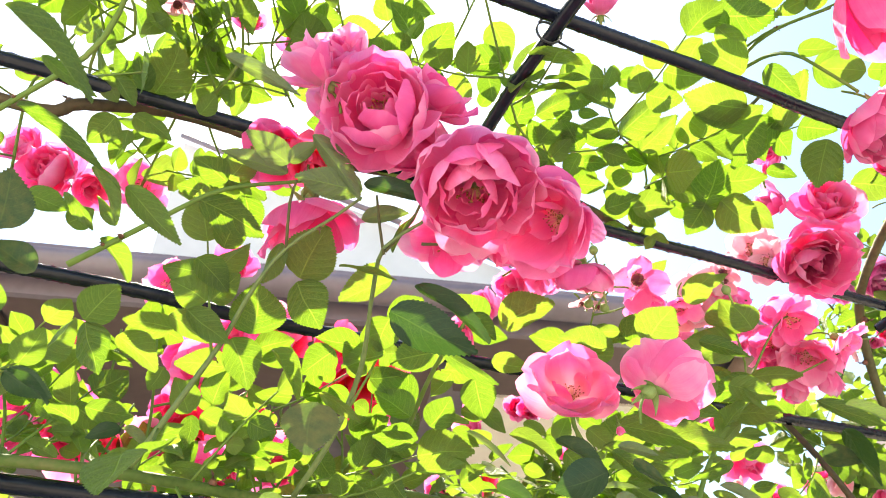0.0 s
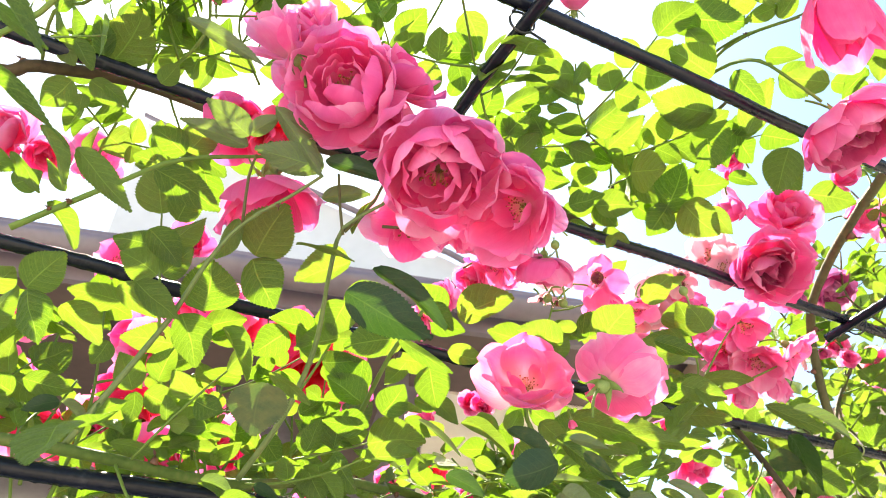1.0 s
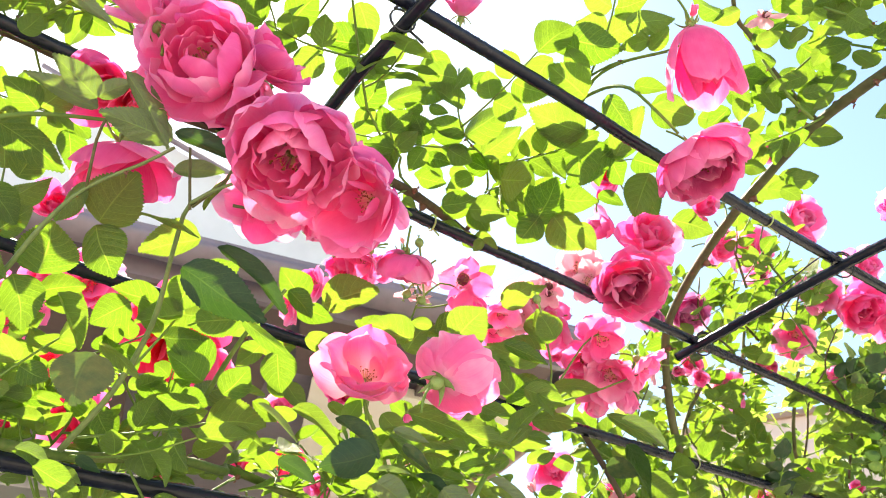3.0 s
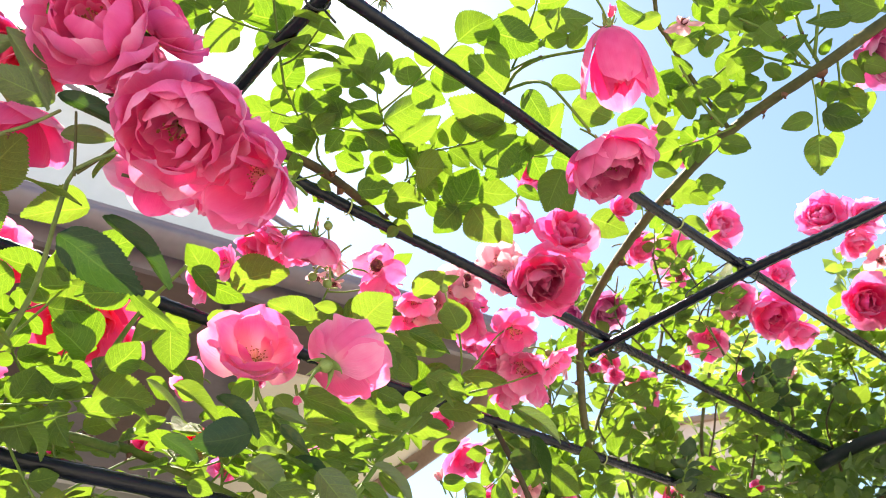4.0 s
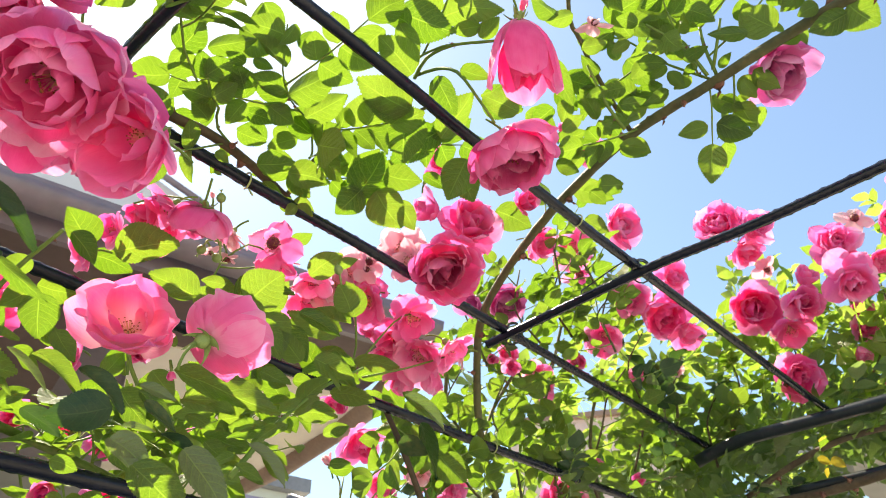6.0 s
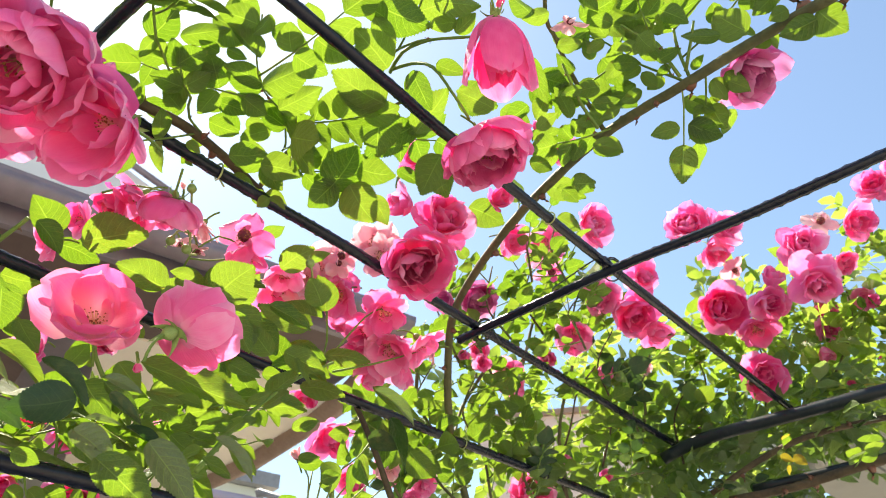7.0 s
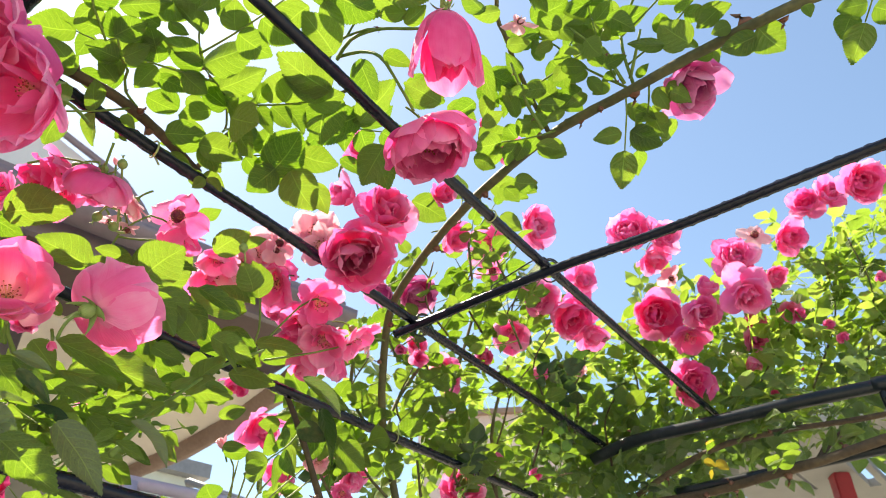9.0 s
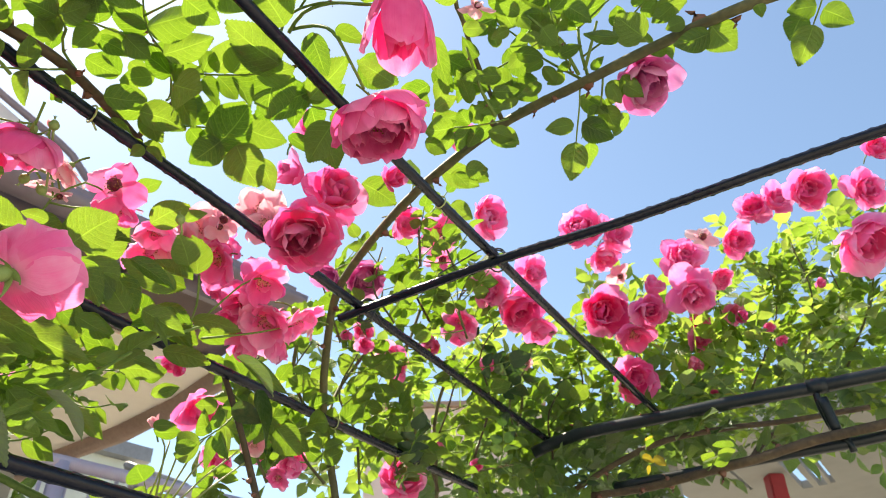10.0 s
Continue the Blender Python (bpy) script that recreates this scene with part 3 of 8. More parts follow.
RUN = Vector((0.93, 0.368, 0.0))
pole([(-0.75, 0.06, 2.1), (0.192, 0.422, 2.09), (0.38, 0.499, 2.09), (0.704, 0.624, 2.09), (1.306, 0.847, 2.09)], 0.0064, "long black plastic-coated garden pole of the arch", 0.0005)
pole([(-0.95, 0.2, 2.07), (-0.371, 0.424, 2.075), (0.163, 0.645, 2.075), (0.354, 0.718, 2.075), (0.61, 0.823, 2.075), (1.216, 1.061, 2.075)], 0.0067, "black knobbly garden pole with a cane along it")
pole([(-0.95, 0.35, 1.95), (-0.342, 0.576, 1.95), (-0.192, 0.645, 1.95), (0.251, 0.815, 1.95), (0.614, 0.944, 1.95), (0.957, 1.059, 1.95), (1.25, 1.16, 1.95)], 0.0071, "black garden pole half hidden by leaves")
pole([(-0.95, 0.32, 1.76), (-0.359, 0.588, 1.76), (-0.2, 0.65, 1.76), (0.122, 0.753, 1.76), (0.341, 0.83, 1.76), (1.1, 1.1, 1.76)], 0.008, "low black garden pole under green canes")
pole([(0.31, -0.02, 2.076), (0.113, 0.366, 2.075), (0.05, 0.492, 2.068), (-0.0, 0.62, 2.06)], 0.0064, "black cross pole tied on with wire", 0.0005)
pole([(0.97, -0.03, 2.085), (0.868, 0.181, 2.082), (0.76, 0.458, 2.078), (0.69, 0.609, 2.075), (0.587, 0.845, 2.06)], 0.0064, "black knobbly cross pole against the sky", 0.001)
pole([(1.173, 1.063, 2.04), (1.195, 1.017, 2.055), (1.217, 0.952, 2.06), (1.266, 0.836, 2.06), (1.326, 0.689, 2.06), (1.389, 0.56, 2.06), (1.426, 0.469, 2.06), (1.62, 0.05, 2.06)], 0.0126, "thick dark painted steel pipe of the arch", 0.0, PIPE, 0.02, "arch_pipe", "steel pipe")


def wire_tie(place, axis, r, label, mat=WIRE, turns=1.6, thick=0.0012, oval=1.5):
    start = Vector(place)
    ob = root("wire_tie", start, label, "wire tie", "ties of the arch")
    m = frame_of(Vector((0.3, 0.2, 1)).cross(Vector(axis)), axis).to_3x3()
    line = []
    for k in range(int(turns * 14)):
        a = k / 14 * 2 * math.pi
        line.append(m @ Vector((math.cos(a) * r, math.sin(a) * r * oval, (k / 14 - turns / 2) * 0.004)))
    line.append(line[-1] + Vector((0.01, -0.006, -0.02)))
    v, f = tube(line, thick, 6)
    part("loop", mesh_of("loop", v, f, mat), ob)


wire_tie((0.096, 0.393, 2.076), (-0.42, 0.9, 0), 0.0115, "thin black wire loop tying two poles")
wire_tie((0.695, 0.615, 2.08), (0.5, 0.85, 0), 0.0125, "thin black wire loop tying two poles")
wire_tie((0.615, 0.817, 2.07), (0.5, 0.85, 0), 0.0125, "thin black wire loop tying two poles")
def beside(p, a, b):
    """The place on the line from a to b that lies nearest to p."""
    p, a, b = Vector(p), Vector(a), Vector(b)
    return a + (b - a) * ((p - a).dot(b - a) / (b - a).length_squared)


wire_tie(beside((0.181, 0.648, 2.075), (0.163, 0.645, 2.075), (0.354, 0.718, 2.075)), RUN, 0.0085, "pale green plastic tie round a pole", TIE, 1.2, 0.0011, 1.2)
wire_tie(beside((0.565, 0.569, 2.09), (0.38, 0.499, 2.09), (0.704, 0.624, 2.09)), RUN, 0.0078, "pale green plastic tie round a pole", TIE, 1.2, 0.001, 1.0)
wire_tie((0.652, 0.957, 1.95), RUN, 0.0085, "pale green plastic tie round a pole", TIE, 1.2, 0.001, 1.0)

# ---- canes ----
k1, l1 = cane([(0.777, 0.017, 2.164), (0.653, 0.178, 2.127), (0.628, 0.275, 2.14), (0.609, 0.352, 2.145), (0.591, 0.473, 2.164), (0.571, 0.563, 2.149), (0.568, 0.654, 2.143), (0.578, 0.769, 2.137), (0.584, 0.855, 2.108), (0.611, 0.925, 2.056), (0.645, 0.983, 1.98), (0.704, 1.044, 1.898), (0.93, 1.15, 1.3)], 0.0056, 0.0066, CANE_OLIVE, "long olive-brown rose cane with large thorns", 16, 3)
k2, l2 = cane([(-0.75, 0.45, 1.75), (-0.308, 0.516, 1.748), (-0.156, 0.617, 1.757), (-0.121, 0.647, 1.764), (-0.082, 0.674, 1.776), (-0.038, 0.707, 1.791), (-0.003, 0.74, 1.796), (0.047, 0.782, 1.8), (0.5, 1.0, 1.72)], 0.0048, 0.0042, CANE_MOSS, "thick green rose cane lying along a pole", 10, 4)
k3, l3 = cane([(-0.7, 0.3, 2.09), (-0.393, 0.452, 2.059), (-0.329, 0.471, 2.074), (-0.249, 0.507, 2.099), (-0.1, 0.56, 2.085), (0.093, 0.605, 2.091), (0.132, 0.625, 2.1), (0.182, 0.665, 2.111), (0.238, 0.709, 2.112)], 0.0062, 0.0055, CANE_BROWN, "brown thorny rose cane tied along a black pole", 18, 5)

# ---- blooms ----
bloom("peony", (-0.04, 0.346, 1.926), (-0.1, -0.75, -0.65), 0.040, "rosy")
bloom("peony", (0.026, 0.372, 1.87), (0.08, -0.3, -0.95), 0.042, "rosy")
bloom("goblet", (0.076, 0.39, 1.862), (-0.62, -0.35, -0.5), 0.038, "rosy", "rosy pink rose turned aside in a tight cluster")
bloom("half", (-0.083, 0.338, 1.955), (-0.7, -0.4, 0.55), 0.023, "soft")
bloom("full", (-0.0, 0.367, 1.962), (0.75, -0.3, 0.5), 0.034, "deep")
bloom("cup", (0.045, 0.395, 1.915), (0.7, -0.4, 0.45), 0.036, "pink")
bloom("cup", (-0.011, 0.395, 1.932), (-0.748, -0.65, -0.131), 0.027, "pink")
bloom("open", (0.01, 0.465, 1.9), (-0.005, -0.209, -0.978), 0.035, "pink")
bloom("bowl", (-0.107, 0.49, 1.944), (0.1, 0.3, -0.95), 0.044, "deep")
bloom("cup", (-0.135, 0.466, 2.005), (-0.3, -0.3, -0.9), 0.036, "deep")
bloom("open", (-0.083, 0.385, 1.961), (-0.771, -0.163, -0.615), 0.026, "soft")
bloom("cup", (-0.066, 0.347, 1.982), (-0.229, -0.934, 0.275), 0.026, "pink")
bloom("open", (-0.023, 0.382, 1.93), (0.095, -0.258, -0.962), 0.029, "soft")
bloom("cup", (0.055, 0.44, 1.878), (0.112, 0.045, -0.993), 0.025, "pink")
bloom("cup", (-0.105, 0.47, 2.0), (0.5, -0.1, -0.85), 0.03, "coral")
bloom("bowl", (0.103, 0.522, 1.806), (-0.2, -0.93, 0.1), 0.036, "blush", "wide open pink rose with yellow-brown stamens")
bloom("goblet", (0.168, 0.507, 1.804), (0.66, 0.36, 0.66), 0.036, "soft", "open pink rose turned away, showing its outer petals")
# roses at the middle of the arch
bloom("bell", (0.381, 0.387, 2.092), (0.29, 0.22, -0.93), 0.0268, "deep", "large pink rose drooping from an arched stem")
bloom("bud", (0.372, 0.368, 2.149), (-0.302, -0.779, 0.55), 0.012, "deep")
bloom("peony", (0.401, 0.45, 2.021), (0.1, -0.12, -0.98), 0.044, "dusky", "large full pink rose hanging before a pole")
bloom("globe", (0.454, 0.71, 2.071), (-0.161, -0.639, -0.752), 0.047, "dusky", "full cupped pink rose with paler outer petals")
# Pale bloom stands in for sun-whitened outer petals of the cupped rose beside it.
bloom("open", (0.412, 0.747, 2.098), (-0.942, -0.332, -0.052), 0.032, "pale")
bloom("full", (0.48, 0.683, 2.138), (-0.037, -0.995, 0.089), 0.045, "deep")
bloom("half", (0.43, 0.712, 2.165), (-0.964, 0.004, 0.265), 0.027, "soft")
bloom("cup", (0.444, 0.699, 2.248), (-0.721, -0.677, -0.147), 0.025, "deep")
bloom("cup", (0.642, 0.767, 2.212), (-0.04, -0.553, -0.832), 0.031, "pink")
bloom("cup", (0.542, 0.646, 2.169), (0.127, -0.971, -0.203), 0.023, "deep")
bloom("full", (0.634, 0.862, 2.155), (0.081, -0.326, -0.942), 0.039, "mauve")
bloom("cup", (0.578, 0.874, 2.145), (-0.35, -0.079, -0.934), 0.029, "mauve")
bloom("full", (0.833, 0.784, 2.319), (-0.226, -0.916, -0.33), 0.044, "soft")
bloom("open", (0.763, 0.837, 2.291), (-0.839, -0.541, -0.066), 0.043, "soft")
bloom("spent", (0.79, 0.857, 2.245), (0.145, -0.262, -0.954), 0.033, "pink")
bloom("cup", (0.592, 0.562, 2.212), (0.073, -0.987, -0.141), 0.024, "deep")
bloom("bud", (0.554, 0.561, 2.237), (-0.625, -0.596, 0.504), 0.017, "pink")
bloom("globe", (0.674, 0.325, 2.157), (0.05, -0.25, -0.96), 0.036, "mauve", "dusky mauve-pink rose hanging under a cane")
bloom("spent", (0.475, 0.381, 2.204), (-0.301, -0.837, 0.458), 0.018, "pale")
bloom("half", (0.158, 0.426, 2.168), (0.152, -0.962, 0.225), 0.021, "pink")
# semi-double roses along the shoulder of the arch
bloom("spent", (0.22, 0.67, 2.017), (-0.372, -0.831, -0.413), 0.034, "soft", "fading pink rose with a dark red heart")
bloom("open", (0.238, 0.709, 2.011), (0.413, -0.07, -0.908), 0.030, "pink")
bloom("ball", (0.138, 0.577, 1.946), (0.35, 0.3, -0.88), 0.027, "deep")
bloom("open", (0.107, 0.682, 2.03), (-0.4, -0.067, -0.914), 0.029, "pink")
bloom("cup", (0.087, 0.703, 2.034), (-0.373, 0.299, -0.878), 0.025, "deep")
bloom("open", (0.175, 0.696, 2.024), (-0.215, -0.061, -0.975), 0.025, "pale")
bloom("open", (0.288, 0.741, 2.021), (-0.113, 0.068, -0.991), 0.030, "soft")
bloom("spent", (0.182, 0.702, 1.996), (-0.095, -0.132, -0.987), 0.016, "pale")
bloom("open", (0.346, 0.801, 2.091), (-0.36, -0.919, -0.16), 0.040, "pale")
bloom("open", (0.38, 0.811, 2.061), (-0.414, -0.154, -0.897), 0.038, "soft")
bloom("open", (0.436, 0.774, 2.027), (0.027, -0.377, -0.926), 0.036, "pink")
bloom("open", (0.507, 0.793, 2.006), (0.585, -0.263, -0.767), 0.035, "soft")
bloom("open", (0.462, 0.818, 1.998), (-0.339, -0.118, -0.933), 0.041, "soft")
bloom("cup", (0.438, 0.853, 2.019), (-0.494, 0.233, -0.838), 0.032, "pink")
bloom("half", (0.492, 0.836, 1.985), (0.275, 0.294, -0.916), 0.026, "soft")
bloom("spent", (0.372, 0.78, 2.109), (-0.195, -0.948, 0.252), 0.027, "pale")
bloom("cup", (0.411, 0.866, 2.054), (-0.502, 0.007, -0.865), 0.024, "soft")
bloom("open", (0.057, 0.75, 2.034), (-0.805, -0.533, -0.261), 0.024, "pink")
bloom("open", (0.033, 0.783, 2.016), (-0.584, -0.071, -0.809), 0.025, "pink")
bloom("cup", (0.414, 1.01, 2.003), (-0.4, -0.067, -0.914), 0.025, "deep")
bloom("half", (0.534, 1.239, 2.042), (-0.22, -0.353, -0.909), 0.043, "pink")
bloom("cup", (0.665, 1.26, 2.004), (-0.222, -0.855, -0.468), 0.037, "soft")
bloom("cup", (0.605, 1.292, 1.983), (-0.64, -0.616, -0.46), 0.037, "pink")
bloom("cup", (0.748, 1.282, 1.996), (-0.25, -0.898, -0.363), 0.032, "pink")
bloom("full", (0.904, 1.142, 1.96), (-0.478, -0.842, 0.25), 0.048, "soft")
bloom("cup", (0.808, 1.054, 2.145), (-0.473, -0.814, -0.338), 0.030, "soft")
bloom("cup", (0.754, 1.065, 2.185), (-0.195, -0.872, -0.45), 0.024, "pink")
bloom("full", (0.135, 0.92, 1.785), (-0.496, -0.862, -0.104), 0.031, "magenta")
# roses low behind the near leaves
bloom("full", (-0.409, 0.574, 2.09), (-0.27, -0.892, -0.363), 0.041, "deep")
bloom("cup", (-0.382, 0.613, 2.102), (0.26, -0.567, -0.782), 0.031, "pink")
bloom("open", (-0.344, 0.641, 2.128), (0.404, -0.896, -0.185), 0.034, "soft")
bloom("cup", (-0.448, 0.575, 2.124), (-0.328, -0.937, -0.117), 0.030, "pink")
bloom("open", (-0.344, 0.779, 2.094), (-0.143, -0.983, 0.119), 0.041, "pink")
bloom("cup", (-0.266, 0.788, 2.125), (0.307, -0.835, -0.457), 0.031, "deep")
bloom("cup", (-0.282, 0.709, 2.133), (-0.005, -0.941, -0.337), 0.017, "coral")
bloom("cup", (-0.295, 0.853, 2.008), (0.118, -0.851, -0.512), 0.050, "deep")
bloom("cup", (-0.102, 0.896, 2.014), (0.115, -0.609, -0.785), 0.066, "coral")
bloom("cup", (-0.143, 0.914, 2.073), (-0.433, -0.849, -0.303), 0.037, "coral")
bloom("open", (-0.215, 0.941, 2.103), (0.281, -0.94, -0.193), 0.034, "coral")
bloom("cup", (-0.45, 0.761, 1.929), (-0.125, -0.906, -0.405), 0.048, "deep")
bloom("cup", (-0.448, 0.824, 1.931), (0.385, -0.638, -0.667), 0.043, "coral")
bloom("cup", (-0.461, 0.773, 1.89), (-0.27, -0.565, -0.78), 0.041, "deep")
bloom("cup", (-0.399, 0.862, 1.902), (0.119, -0.781, -0.613), 0.037, "coral")
bloom("cup", (-0.316, 0.902, 1.889), (-0.005, -0.857, -0.515), 0.050, "coral")
bloom("cup", (-0.348, 0.91, 1.976), (0.26, -0.894, -0.365), 0.037, "deep")
bloom("cup", (-0.248, 0.94, 1.982), (-0.248, -0.762, -0.598), 0.035, "coral")
bloom("cup", (-0.28, 0.88, 2.076), (-0.248, -0.762, -0.598), 0.029, "pink")
bloom("open", (0.103, 0.795, 2.083), (-0.005, -0.48, -0.877), 0.033, "deep")
bloom("open", (0.139, 0.781, 2.095), (0.403, -0.392, -0.827), 0.028, "deep")
bloom("cup", (0.116, 1.004, 2.021), (0.118, -0.851, -0.512), 0.023, "deep")
bloom("cup", (0.061, 1.047, 1.931), (0.118, -0.851, -0.512), 0.026, "coral")
bloom("spent", (-0.256, 0.437, 2.177), (-0.004, 0.078, -0.997), 0.020, "pale")
bloom("cup", (-0.203, 0.486, 2.225), (-0.005, -0.941, -0.337), 0.020, "pink")
bloom("cup", (-0.158, 0.514, 2.218), (0.297, -0.899, -0.323), 0.021, "pink")
bloom("cup", (-0.26, 0.866, 1.868), (-0.165, -0.9, -0.403), 0.044, "deep")
bloom("cup", (-0.09, 0.965, 1.859), (-0.165, -0.9, -0.403), 0.027, "magenta")
bloom("cup", (0.001, 1.01, 1.905), (-0.165, -0.9, -0.403), 0.024, "deep")
bloom("cup", (-0.337, 0.888, 2.043), (-0.165, -0.773, -0.612), 0.045, "deep")
bloom("open", (-0.241, 0.92, 2.103), (0.171, -0.903, -0.393), 0.046, "pink")
bloom("cup", (-0.104, 0.944, 2.048), (0.061, -0.717, -0.694), 0.057, "coral")
bloom("cup", (-0.067, 0.974, 2.02), (0.163, -0.783, -0.6), 0.041, "deep")
bloom("cup", (-0.43, 0.83, 1.906), (-0.06, -0.849, -0.525), 0.053, "deep")
bloom("cup", (-0.32, 0.913, 1.937), (-0.055, -0.786, -0.616), 0.044, "coral")
bloom("cup", (-0.36, 0.886, 1.908), (-0.055, -0.786, -0.616), 0.043, "deep")
bloom("cup", (-0.217, 0.97, 1.929), (-0.055, -0.786, -0.616), 0.052, "deep")
bloom("cup", (-0.43, 0.799, 2.012), (-0.055, -0.786, -0.616), 0.035, "pink")
# roses of the hedge past the arch pipe
bloom("globe", (1.275, 0.913, 2.339), (-0.469, -0.699, -0.541), 0.053, "deep", "round deep pink rose above the hedge")
bloom("rosette", (1.321, 0.715, 2.305), (-0.238, -0.491, -0.838), 0.057, "soft", "full pink rose with silvery outer petals")
bloom("full", (1.315, 0.824, 2.313), (-0.147, -0.449, -0.881), 0.044, "pink")
bloom("half", (1.325, 0.815, 2.367), (-0.302, -0.779, 0.55), 0.027, "soft")
bloom("open", (1.319, 0.874, 2.271), (-0.481, -0.3, -0.824), 0.048, "pink")
bloom("rosette", (1.33, 0.726, 2.402), (-0.768, -0.563, -0.306), 0.055, "pink")
bloom("globe", (1.225, 0.901, 2.544), (-0.793, -0.609, -0.026), 0.048, "pink")
bloom("rosette", (1.284, 0.857, 2.516), (0.059, -0.964, -0.26), 0.051, "pink")
bloom("cup", (1.284, 0.898, 2.478), (-0.22, -0.353, -0.909), 0.043, "soft")
bloom("spent", (1.328, 0.887, 2.432), (0.082, -0.479, -0.874), 0.032, "pale")
bloom("cup", (1.445, 0.662, 2.459), (-0.022, -0.914, -0.404), 0.045, "pink")
bloom("spent", (1.403, 0.706, 2.485), (-0.675, -0.652, 0.344), 0.041, "pale")
bloom("cup", (1.463, 0.61, 2.523), (-0.768, -0.563, -0.306), 0.039, "pink")
bloom("cup", (1.482, 0.562, 2.526), (-0.489, -0.845, -0.217), 0.042, "soft")
bloom("full", (1.283, 0.866, 2.16), (-0.441, -0.752, -0.49), 0.05, "deep", "deep pink rose behind a black pole")
bloom("rosette", (0.953, 0.92, 2.28), (-0.591, -0.575, -0.566), 0.046, "pink")
bloom("globe", (1.007, 0.899, 2.243), (-0.342, -0.572, -0.746), 0.043, "deep")
bloom("rosette", (1.032, 0.883, 2.329), (-0.107, -0.942, -0.319), 0.041, "soft")
bloom("open", (0.926, 0.985, 2.227), (-0.577, -0.159, -0.801), 0.040, "pink")
bloom("cup", (1.06, 0.908, 2.224), (0.234, -0.415, -0.879), 0.037, "soft")
bloom("cup", (1.494, 0.742, 2.422), (-0.19, -0.799, -0.57), 0.029, "pink")
bloom("cup", (1.535, 0.848, 2.363), (-0.473, -0.814, -0.338), 0.034, "pink")
bloom("cup", (1.611, 0.798, 2.391), (-0.473, -0.814, -0.338), 0.028, "soft")
bloom("full", (1.43, 0.475, 2.472), (-0.532, -0.699, -0.478), 0.053, "pink")
bloom("rosette", (1.495, 0.396, 2.452), (-0.407, -0.714, -0.57), 0.051, "pink")
bloom("globe", (1.469, 0.423, 2.326), (-0.203, -0.441, -0.874), 0.057, "soft")
bloom("cup", (1.524, 0.356, 2.549), (-0.344, -0.928, -0.141), 0.035, "deep")
bloom("cup", (0.882, 1.144, 2.182), (-0.565, -0.744, -0.356), 0.030, "soft")
bloom("full", (1.522, 0.844, 2.317), (-0.298, -0.606, -0.737), 0.031, "pink")
bloom("half", (1.486, 0.853, 2.254), (0.152, -0.199, -0.968), 0.023, "soft")
bloom("cup", (1.553, 0.697, 2.291), (-0.529, -0.756, -0.386), 0.015, "pink")
bloom("half", (1.57, 0.691, 2.262), (-0.075, -0.695, -0.715), 0.015, "pink")
bloom("cup", (1.575, 0.572, 2.348), (-0.554, -0.793, -0.253), 0.014, "soft")
bloom("bud", (1.506, 0.756, 2.201), (-0.565, -0.811, -0.151), 0.010, "pink")
bloom("cup", (1.517, 0.734, 2.322), (-0.314, -0.823, -0.474), 0.018, "deep")
bloom("full", (1.492, 0.746, 2.415), (-0.221, -0.913, -0.343), 0.025, "soft")
bloom("open", (1.343, 0.924, 2.304), (-0.534, -0.764, -0.362), 0.020, "pale")
bloom("cup", (1.242, 1.02, 2.094), (-0.47, -0.668, -0.577), 0.011, "deep")
bloom("cup", (1.487, 0.821, 2.165), (-0.47, -0.668, -0.577), 0.010, "magenta")
bloom("half", (0.695, 1.017, 2.139), (-0.637, -0.528, -0.561), 0.012, "pink")
bloom("cup", (0.724, 1.007, 2.128), (-0.152, -0.759, -0.633), 0.017, "pink")
bloom("open", (0.8, 1.059, 2.137), (-0.389, -0.548, -0.74), 0.025, "pale")
bloom("open", (0.963, 1.039, 2.246), (-0.131, -0.575, -0.807), 0.038, "soft")
bloom("half", (0.902, 1.048, 2.196), (-0.713, -0.608, -0.349), 0.024, "soft")
bloom("open", (1.027, 1.027, 2.182), (-0.41, -0.775, -0.481), 0.020, "pink")
bloom("cup", (1.113, 1.008, 2.205), (-0.326, -0.877, -0.354), 0.019, "pale")
bloom("half", (0.935, 1.061, 1.999), (-0.47, -0.668, -0.577), 0.017, "pink")
bloom("cup", (0.99, 1.029, 1.97), (-0.529, -0.756, -0.386), 0.013, "deep")
bloom("open", (0.536, 0.971, 1.895), (-0.091, -0.498, -0.862), 0.020, "pale")
bloom("half", (0.607, 0.998, 1.892), (-0.389, -0.548, -0.74), 0.017, "soft")
bloom("open", (0.595, 1.012, 1.869), (-0.637, -0.528, -0.561), 0.020, "soft")
bloom("half", (0.045, 0.915, 1.955), (-0.32, -0.583, -0.747), 0.026, "soft")
bloom("half", (0.119, 0.909, 1.973), (-0.185, -0.798, -0.574), 0.019, "deep")
bloom("half", (0.109, 1, 1.885), (-0.386, -0.713, -0.585), 0.020, "deep")
bloom("half", (0.221, 0.988, 1.901), (-0.594, -0.648, -0.477), 0.021, "deep")
bloom("half", (0.171, 0.931, 1.92), (-0.434, -0.81, -0.395), 0.016, "deep")
bloom("half", (0.067, 0.923, 1.793), (-0.386, -0.713, -0.585), 0.021, "magenta")
bloom("half", (0.116, 0.973, 1.805), (-0.434, -0.81, -0.395), 0.019, "pink")
